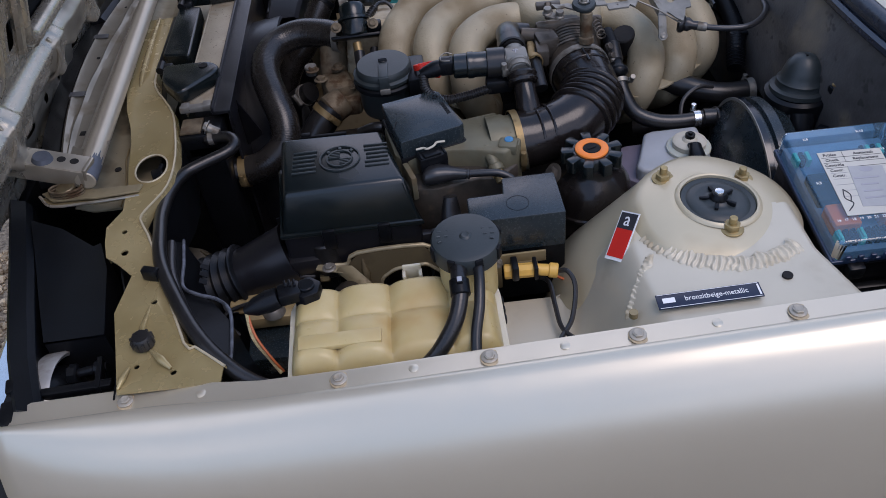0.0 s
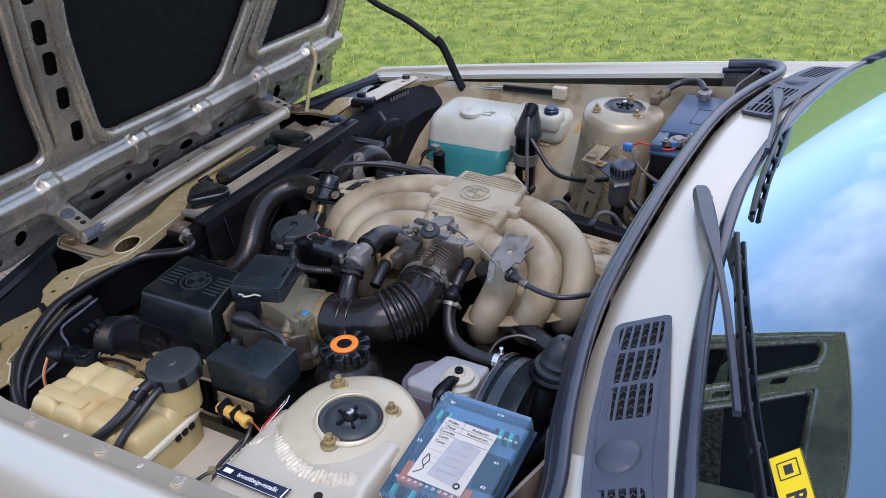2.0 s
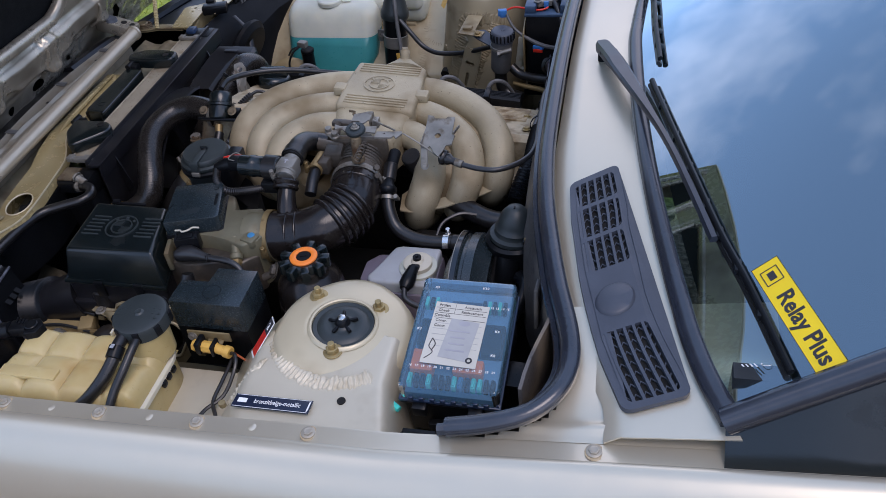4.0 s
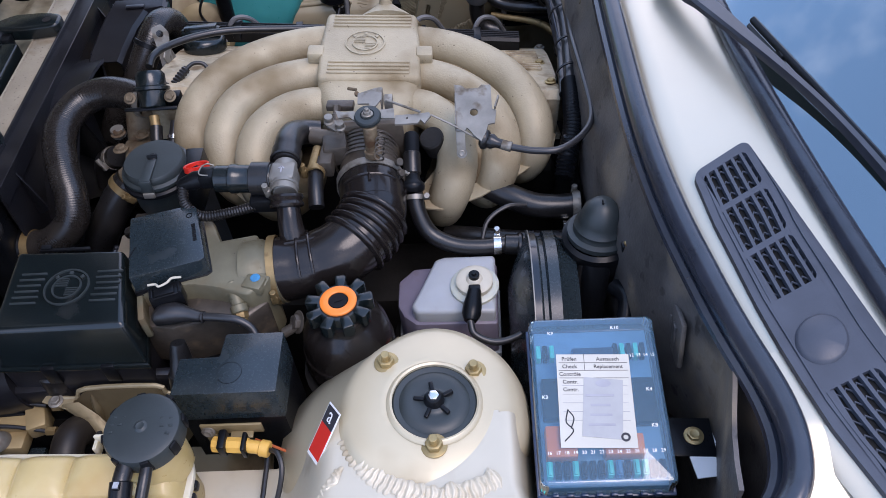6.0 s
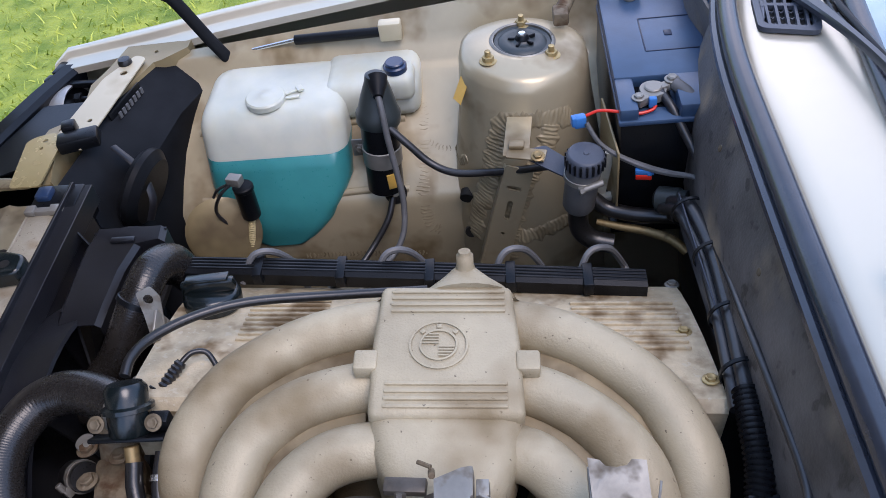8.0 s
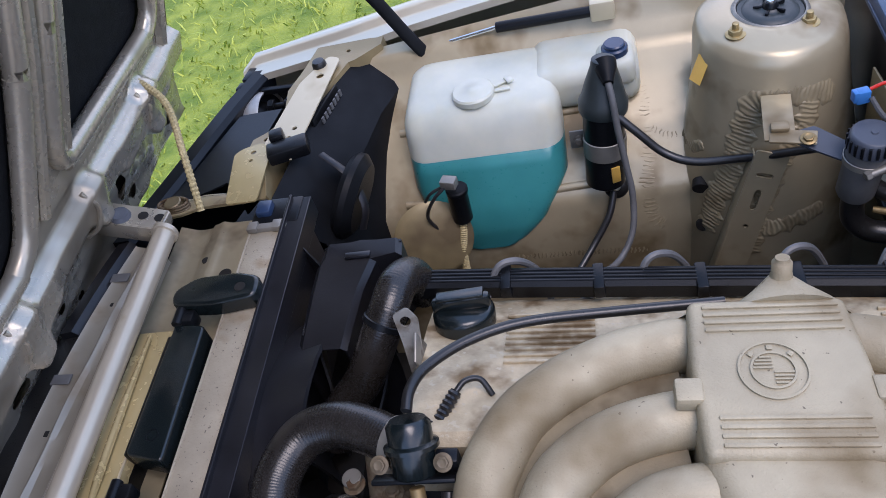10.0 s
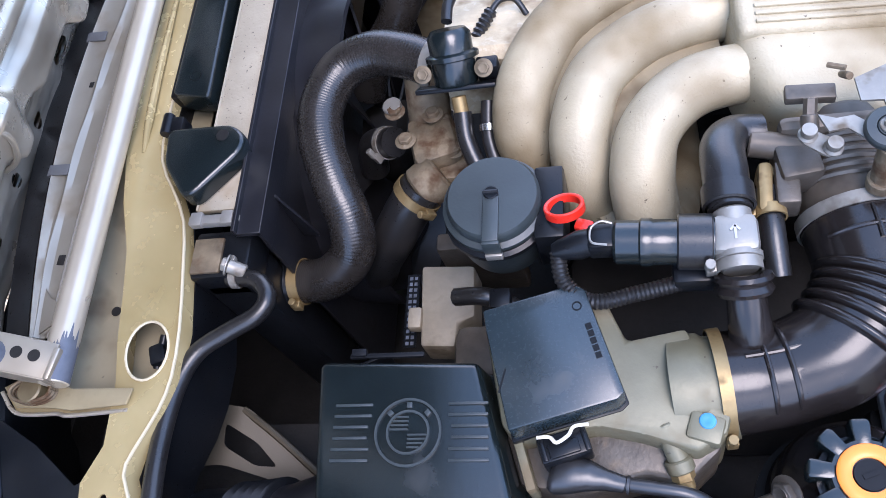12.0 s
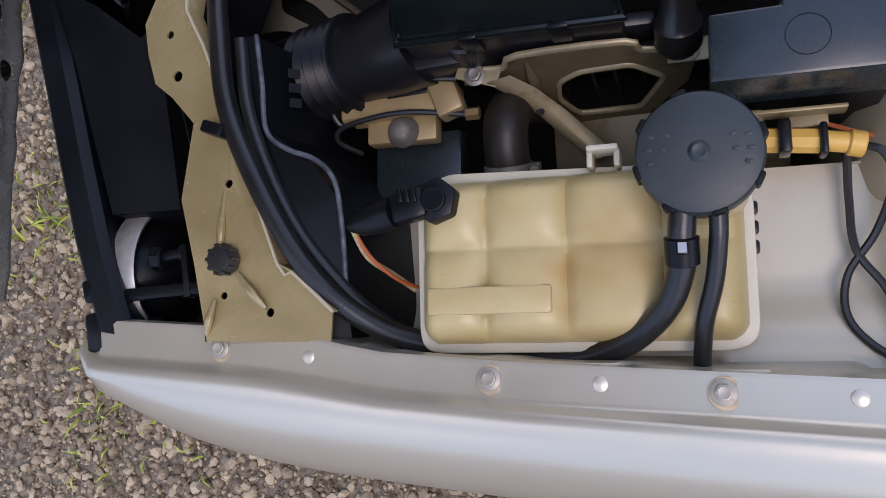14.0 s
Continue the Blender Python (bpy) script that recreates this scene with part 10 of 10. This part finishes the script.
for k in range(14):
    x = -0.050 + 0.0077 * k
    part("fuse", fx(join(box((x, -0.064, -0.006), (0.0055, 0.014, 0.012), 0.0008), box((x, -0.064, 0.001), (0.003, 0.012, 0.003), 0.0005))), cols[k], fb)
    letters(str(16 + k), 0.0044, FM @ Matrix.Translation((x, -0.0535, 0.0108)), M_WHITEINK, "fuse_number", fb)
for k in range(8):
    part("fuse", fx(box((-0.052 + 0.0065 * (k % 3) if k < 3 else 0.022 + 0.0065 * (k - 3), 0.052, -0.006), (0.0045, 0.014, 0.012), 0.0008)), M_MATTE if k % 2 else M_BLADE, fb)
for c, s, mt in (((-0.038, -0.040, -0.004), (0.028, 0.030, 0.018), M_ORANGE), ((0.018, -0.044, -0.004), (0.036, 0.020, 0.018), M_ORANGE), ((-0.038, 0.004, -0.006), (0.028, 0.040, 0.014), M_MATTE), ((0.040, 0.0, -0.006), (0.028, 0.045, 0.014), M_MATTE), ((0.0, 0.030, -0.006), (0.04, 0.05, 0.014), M_BATT)):
    part("relay", fx(box(c, s, 0.002)), mt, fb)
for s_, x, y in (("K9", -0.040, 0.066), ("K10", 0.022, 0.070), ("K3", -0.050, 0.0), ("K4", 0.046, 0.005), ("K8", 0.046, -0.030)):
    letters(s_, 0.0050, FM @ Matrix.Translation((x, y, 0.0108)), M_WHITEINK, "marking", fb)
for k in range(5):
    letters(str(11 + k), 0.0045, FM @ Matrix.Translation((0.028 + 0.0065 * k, 0.040, 0.0108)), M_WHITEINK, "fuse_number", fb)
stick = part("sticker", fx(xf(box((0, 0, 0.0112), (0.068, 0.092, 0.0006), 0), at((-0.004, -0.004, 0), 0, 0, -2))), M_PAPER, fb, "white paper service sticker")


def stx(x, y):
    return FM @ at((-0.004, -0.004, 0), 0, 0, -2) @ Matrix.Translation((x, y, 0.0117))


for k, w in enumerate(("Prüfen", "Check", "Contrôle", "Contr.", "Contr.")):
    letters(w, 0.0054, stx(-0.022, 0.041 - 0.0078 * k), M_INK, "writing", stick)
for k, w in enumerate(("Austausch", "Replacement")):
    letters(w, 0.0052, stx(0.014, 0.041 - 0.0078 * k), M_INK, "writing", stick)
for k in range(3):
    part("rule", xf(box((0, 0, 0), (0.064, 0.0004, 0.0002), 0), stx(0, 0.0372 - 0.0078 * k)), M_INK, stick)
part("rule", xf(box((0, 0, 0), (0.0004, 0.016, 0.0002), 0), stx(-0.008, 0.038)), M_INK, stick)
part("overprint", xf(box((0, 0, 0), (0.036, 0.058, 0.0004), 0), stx(0.006, -0.008) @ at((0, 0, 0), 0, 0, -5)), M_OVER, stick)
for k in range(5):
    part("rule", xf(box((0, 0, 0), (0.060, 0.0003, 0.0002), 0), stx(0, 0.0138 - 0.0085 * k)), M_GREYINK, stick)
part("emblem", xf(lathe([(0, 0.0003), (0.009, 0.0003), (0.009, 0)], 24), stx(0.008, 0.016) @ Matrix.Diagonal((0.8, 0.4, 1, 1))), M_GREYINK, stick)
for k, w in enumerate((0.026, 0.018, 0.020, 0.024)):
    part("writing_bar", xf(box((0, 0, 0), (w, 0.0022, 0.0003), 0), stx(0.004, 0.004 - 0.0095 * k) @ Matrix.Translation((0, 0, 0.0003))), M_GREYINK, stick)
part("figure", xf(join(tube([(-0.026, -0.010, 0), (-0.028, -0.022, 0), (-0.022, -0.030, 0), (-0.030, -0.040, 0)], 0.0006, 5), tube([(-0.026, -0.010, 0), (-0.021, -0.018, 0), (-0.024, -0.028, 0)], 0.0006, 5)), stx(0, 0)), M_INK, stick)
part("emblem", xf(lathe([(0.0022, 0), (0.0022, 0.0004), (0.0042, 0.0004), (0.0042, 0)], 20), stx(0.024, -0.036)), M_INK, stick)
for k in range(8):
    part("notch", fx(box((-0.046 + 0.013 * k, -0.0845, -0.014), (0.006, 0.003, 0.008), 0.0008)), M_BATT, fb)
part("latch", fx(join(box((-0.036, -0.088, -0.030), (0.018, 0.012, 0.018), 0.003), box((0.032, -0.088, -0.030), (0.018, 0.012, 0.018), 0.003), box((0, -0.086, -0.075), (0.06, 0.01, 0.03), 0.003))), M_BLACK, fb)
sb = thing("fuse_box_stay", (0.235, -0.60, 0.78), "black stay plate with a bolt beside the fuse box", "bracket")
part("plate", box((0.232, -0.603, 0.806), (0.050, 0.040, 0.003), 0.001, ry=6), M_BLACK, sb)
part("white_tag", box((0.245, -0.618, 0.8040), (0.030, 0.050, 0.002), 0.0005, ry=6, rz=8), M_WHITEINK, sb)
part("bolt", hexbolt((0.238, -0.603, 0.8075), (0, 0, 1), 0.0065), M_YELLOWZ, sb)
part("front_bracket", join(box((0.12, -0.702, 0.80), (0.040, 0.014, 0.004), 0.001, rx=20), box((0.20, -0.71, 0.805), (0.06, 0.010, 0.004), 0.001, rx=10), tube([(0.10, -0.70, 0.795), (0.12, -0.708, 0.806), (0.14, -0.702, 0.795)], 0.005, 8)), M_BLACK, sb)
part("green_lead", tube([(0.062, -0.655, 0.80), (0.075, -0.66, 0.802), (0.088, -0.668, 0.80)], 0.004, 8), M_BLADE, sb)

# ---- labels on the body ----
lb1 = solo("paint_label", box((-0.054, -0.7045, 0.8335), (0.100, 0.0195, 0.0012), 0.0002, rx=-2, ry=-3.4, rz=-2), M_NAVY, "navy paint-code label with white writing", "label")
LB = at((-0.054, -0.7045, 0.8342), -2, -3.4, -2)
letters("bronzitbeige-metallic", 0.0092, LB @ Matrix.Translation((0.007, 0.0005, 0)), M_WHITEINK, "writing", lb1, narrow=0.78)
part("writing_bar", xf(box((-0.0385, 0.0005, 0.0002), (0.012, 0.0065, 0.0003), 0), LB), M_WHITEINK, lb1)
part("border", xf(join(box((0, 0.0088, 0.0001), (0.097, 0.0005, 0.0003), 0), box((0, -0.0088, 0.0001), (0.097, 0.0005, 0.0003), 0)), LB), M_WHITEINK, lb1)
part("side_bar", xf(box((0.0475, 0, 0.0002), (0.0018, 0.014, 0.0003), 0), LB), M_WHITEINK, lb1)
nx_ = Vector((-0.73, -0.14, 0.665)).normalized()
up_ = (Vector((0.46, 0.62, 0.64)) - nx_ * Vector((0.46, 0.62, 0.64)).dot(nx_)).normalized()
rt_ = up_.cross(nx_)
WM = Matrix(((rt_.x, up_.x, nx_.x, -0.1115), (rt_.y, up_.y, nx_.y, -0.5950), (rt_.z, up_.z, nx_.z, 0.8225), (0, 0, 0, 1)))
wl3 = solo("warning_label", xf(box((0, -0.008, 0), (0.024, 0.032, 0.0008), 0), WM), M_REDLAB, "red and black warning label on the strut tower", "label")
part("top_field", xf(box((0, 0.017, 0), (0.024, 0.018, 0.0009), 0), WM), M_INK, wl3)
part("border", xf(box((0, 0.0, -0.0004), (0.027, 0.055, 0.0008), 0), WM), M_WHITEINK, wl3)
letters("a", 0.022, WM @ Matrix.Translation((0, 0.0185, 0.0006)), M_WHITEINK, "writing", wl3)
solo("service_label", xf(box((0, 0, 0), (0.020, 0.034, 0.0008), 0), Matrix.Translation((-0.0935, 0.470, 0.795)) @ at((0, 0, 0), 62, 0, -58)), M_YELLOW, "small yellow label on the far strut tower", "label")

# ---- wipers and the yellow sticker on the screen ----


def wiper(points, blade, label):
    w = thing("wiper", points[0], label, "wiper", "windscreen wipers")
    P = [Vector(p) for p in points]
    part("pivot", cyl(P[0] - Vector((0, 0, 0.050)), P[0] - Vector((0, 0, 0.002)), 0.0085, 16), M_MATTE, w)
    d0 = (P[1] - P[0]).normalized()
    chain = [P[0] - d0 * 0.014, P[0] - d0 * 0.010, P[0]] + resample(spline(points, 6), 0.02)[1:]
    far = sum((b - a).length for a, b in zip(chain, chain[1:]))
    rings, run = [], 0.0
    for k, p in enumerate(chain):
        run += (p - chain[k - 1]).length if k else 0.0
        t = (chain[min(k + 1, len(chain) - 1)] - chain[max(k - 1, 0)]).normalized()
        side = t.cross(Vector((0, 0, 1))).normalized()
        up = side.cross(t)
        hw = (0.006, 0.0105)[k] if k < 2 else 0.0125 - 0.0085 * smooth01((run - 0.09) / (0.45 * far))
        hh = 0.0065 if run < 0.10 else 0.0042
        rings.append([p + side * (hw * a) + up * (hh * b) for a, b in ((-1, -1), (-1, 0.3), (-0.72, 1), (0.72, 1), (1, 0.3), (1, -1))])
    part("arm", loft(rings), M_WIPER, w, flat=30)
    part("hinge_pin", cyl(P[0] + d0 * 0.034 - d0.cross(Vector((0, 0, 1))) * 0.0135, P[0] + d0 * 0.034 + d0.cross(Vector((0, 0, 1))) * 0.0135, 0.0032, 10), M_BLACK, w)
    part("blade_spine", tube(blade, 0.0042, 8, squash=0.8), M_BLACK, w)
    part("rubber", tube([(p[0] - 0.002, p[1], p[2] - 0.008) for p in blade], 0.0035, 6), M_RUBBER, w)
    B = spline(blade, 6)
    for k in range(1, 8):
        q = B[int(k * (len(B) - 1) / 8)]
        part("claw", box(q - Vector((0, 0, 0.003)), (0.008, 0.018, 0.008), 0.0015), M_BLACK, w)


def ons(x, y, h):
    """A place h above the screen at x and y."""
    lo, hi = -0.2, 1.2
    for _ in range(40):
        mid = (lo + hi) / 2
        lo, hi = (mid, hi) if screen_x(y, mid) < x else (lo, mid)
    z = cowl_z(glass_x(y), y) + 0.006 + rise(lo)[1]
    return (x, y, z + h)


wiper([ons(0.286, -0.052, 0.044), ons(0.305, -0.120, 0.048), ons(0.334, -0.209, 0.042), ons(0.382, -0.359, 0.034), ons(0.412, -0.461, 0.026), ons(0.433, -0.535, 0.020)],
      [ons(0.361, -0.180, 0.010), ons(0.389, -0.31, 0.010), ons(0.414, -0.418, 0.011), ons(0.440, -0.52, 0.011), ons(0.465, -0.60, 0.010), ons(0.497, -0.705, 0.009)], "black wiper arm and blade, pivot by the scuttle")
wiper([ons(0.300, 0.54, 0.040), ons(0.318, 0.42, 0.034), ons(0.340, 0.23, 0.026), ons(0.352, 0.08, 0.018)],
      [ons(0.352, 0.46, 0.010), ons(0.352, 0.27, 0.010), ons(0.359, 0.08, 0.010), ons(0.363, -0.03, 0.010), ons(0.371, -0.134, 0.009)], "black wiper arm and blade lying along the screen base")
S1, S2, S3 = Vector(ons(0.469, -0.579, 0.002)), Vector(ons(0.493, -0.573, 0.002)), Vector(ons(0.520, -0.714, 0.002))
sx_, sy_ = (S3 - S1), (S2 - S1)
ex = sx_.normalized()
en = ex.cross(sy_).normalized()
if en.z < 0:
    en = -en
ey = en.cross(ex)
ctr = S1 + sx_ / 2 + ey * (sy_.dot(ey) / 2)
AM = Matrix(((ex.x, ey.x, en.x, ctr.x), (ex.y, ey.y, en.y, ctr.y), (ex.z, ey.z, en.z, ctr.z), (0, 0, 0, 1)))
ln_, wd_ = sx_.length, abs(sy_.dot(ey))
aa = solo("windscreen_sticker", xf(box((0, 0, 0), (ln_, wd_, 0.0008), 0), AM), M_STICKY, "yellow breakdown-cover sticker on the windscreen", "sticker")
letters("Relay Plus", wd_ * 0.80, AM @ Matrix.Translation((ln_ * 0.115, 0, 0.0006)), M_INK, "writing", aa, narrow=0.96, bold=0.0006)
part("border", xf(join(*[box(c, q, 0) for c, q in (((0, wd_ * 0.49, 0.0005), (ln_, 0.0006, 0.0003)), ((0, -wd_ * 0.49, 0.0005), (ln_, 0.0006, 0.0003)), ((ln_ * 0.498, 0, 0.0005), (0.0006, wd_, 0.0003)), ((-ln_ * 0.498, 0, 0.0005), (0.0006, wd_, 0.0003)))]), AM), M_INK, aa)
part("emblem", xf(join(*[box(c, s, 0) for c, s in (((0, wd_ * 0.30, 0), (wd_ * 0.62, 0.001, 0.0004)), ((0, -wd_ * 0.30, 0), (wd_ * 0.62, 0.001, 0.0004)), ((wd_ * 0.31, 0, 0), (0.001, wd_ * 0.6, 0.0004)), ((-wd_ * 0.31, 0, 0), (0.001, wd_ * 0.6, 0.0004)), ((0, 0, 0), (wd_ * 0.34, wd_ * 0.26, 0.0004)))]), AM @ Matrix.Translation((-ln_ * 0.37, 0, 0.0007))), M_INK, aa)
solo("glass_mark", xf(join(lathe([(0.0045, 0), (0.0045, 0.0004), (0.0052, 0.0004), (0.0052, 0)], 20), *[box((0, -0.010 - 0.004 * k, 0), (0.010 - 0.001 * k, 0.0015, 0.0004), 0) for k in range(4)]), Matrix.Translation(ons(0.479, -0.686, 0.001)) @ at((0, 0, 0), 0, -33, -80)), M_WHITEINK, "small white maker's mark on the glass", "glass mark")

# ---- front far corner: latch cable, black inner panels ----
lc = thing("bonnet_latch_rod", (-0.74, 0.30, 0.80), "braided beige rod from bonnet to hinge", "rod")
p0 = hood_p(0.478, 0.172, 0.004)
part("rod", tube([p0, p0 + Vector((0.05, -0.04, -0.02)), Vector((-0.745, 0.36, 0.86)), Vector((-0.735, 0.315, 0.80))], 0.0048, 8, rib=(0.006, 0.0006)), M_BRAID, lc)
fpnl = thing("inner_front_panel", (-0.58, 0.50, 0.60), "black plastic inner panel beside the washer tank", "panel")
# panel and horn share one dull black that also holds this corner's shade
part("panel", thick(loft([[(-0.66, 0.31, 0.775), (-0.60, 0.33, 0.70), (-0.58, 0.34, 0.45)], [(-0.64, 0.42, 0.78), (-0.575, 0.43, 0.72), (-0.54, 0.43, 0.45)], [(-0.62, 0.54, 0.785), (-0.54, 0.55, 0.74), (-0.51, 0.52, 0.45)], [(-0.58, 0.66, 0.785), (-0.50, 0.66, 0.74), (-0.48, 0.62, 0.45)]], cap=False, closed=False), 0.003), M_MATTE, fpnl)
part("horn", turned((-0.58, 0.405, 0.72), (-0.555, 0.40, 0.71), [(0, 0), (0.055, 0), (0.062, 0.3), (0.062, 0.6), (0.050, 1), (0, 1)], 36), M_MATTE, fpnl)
part("flange", xf(plate(poly_round([(-0.63, 0.40), (-0.66, 0.42), (-0.68, 0.44), (-0.655, 0.58), (-0.62, 0.64), (-0.60, 0.63)], 0.008), [ring_pts(-0.645, 0.45, 0.004, n=10), ring_pts(-0.640, 0.47, 0.004, n=10), ring_pts(-0.625, 0.59, 0.006, n=12)], 0.793, 0.795), at((0, 0, 0))), M_BAY, fpnl)
part("tan_bracket", plate(poly_round([(-0.705, 0.325), (-0.719, 0.425), (-0.708, 0.436), (-0.682, 0.444), (-0.664, 0.425), (-0.661, 0.325)], 0.006), [ring_pts(-0.690, 0.425, 0.004, n=12), ring_pts(-0.690, 0.408, 0.003, n=12)], 0.795, 0.7975), M_FRONT, fpnl, "beige pressed bracket")
part("wedge", join(box((-0.636, 0.418, 0.800), (0.058, 0.030, 0.020), 0.004, rz=16), box((-0.655, 0.440, 0.806), (0.020, 0.020, 0.018), 0.003, rz=16)), M_BLACK, fpnl)
part("data_plate", join(box((-0.610, 0.53, 0.778), (0.003, 0.085, 0.022), 0.001, rz=-14)), M_BLACK, fpnl)
for k in range(7):
    part("writing_bar", box((-0.6075 + 0.0024 * k, 0.50 + 0.010 * k, 0.780), (0.002, 0.006, 0.010), 0, rz=-14), M_WIREG, fpnl)
part("strap", tube([(-0.555, 0.36, 0.69), (-0.545, 0.375, 0.72), (-0.56, 0.40, 0.755), (-0.60, 0.43, 0.775)], 0.006, 8, squash=0.3), M_SHROUD, fpnl)
sd = thing("rusty_bracket_plate", (-0.47, 0.36, 0.58), "dusty beige round pressing behind the washer pump", "bracket")
part("plate", turned((-0.475, 0.40, 0.62), (-0.472, 0.388, 0.625), [(0, 0), (0.055, 0), (0.058, 0.5), (0.05, 1), (0, 1)], 32), M_BAYD, sd)

# road wheels, mostly hidden under the wings
for x in (0.02,):
    for y in (-0.69, 0.67):
        wh = part("wheel", turned((x, y - 0.085, 0.30), (x, y + 0.085, 0.30), [(0, 0.1), (0.17, 0.1), (0.19, 0.0), (0.27, 0.0), (0.30, 0.12), (0.301, 0.5), (0.30, 0.88), (0.27, 1), (0.19, 1), (0.17, 0.9), (0, 0.9)], 36), M_RUBBER, car, "black road tyre")
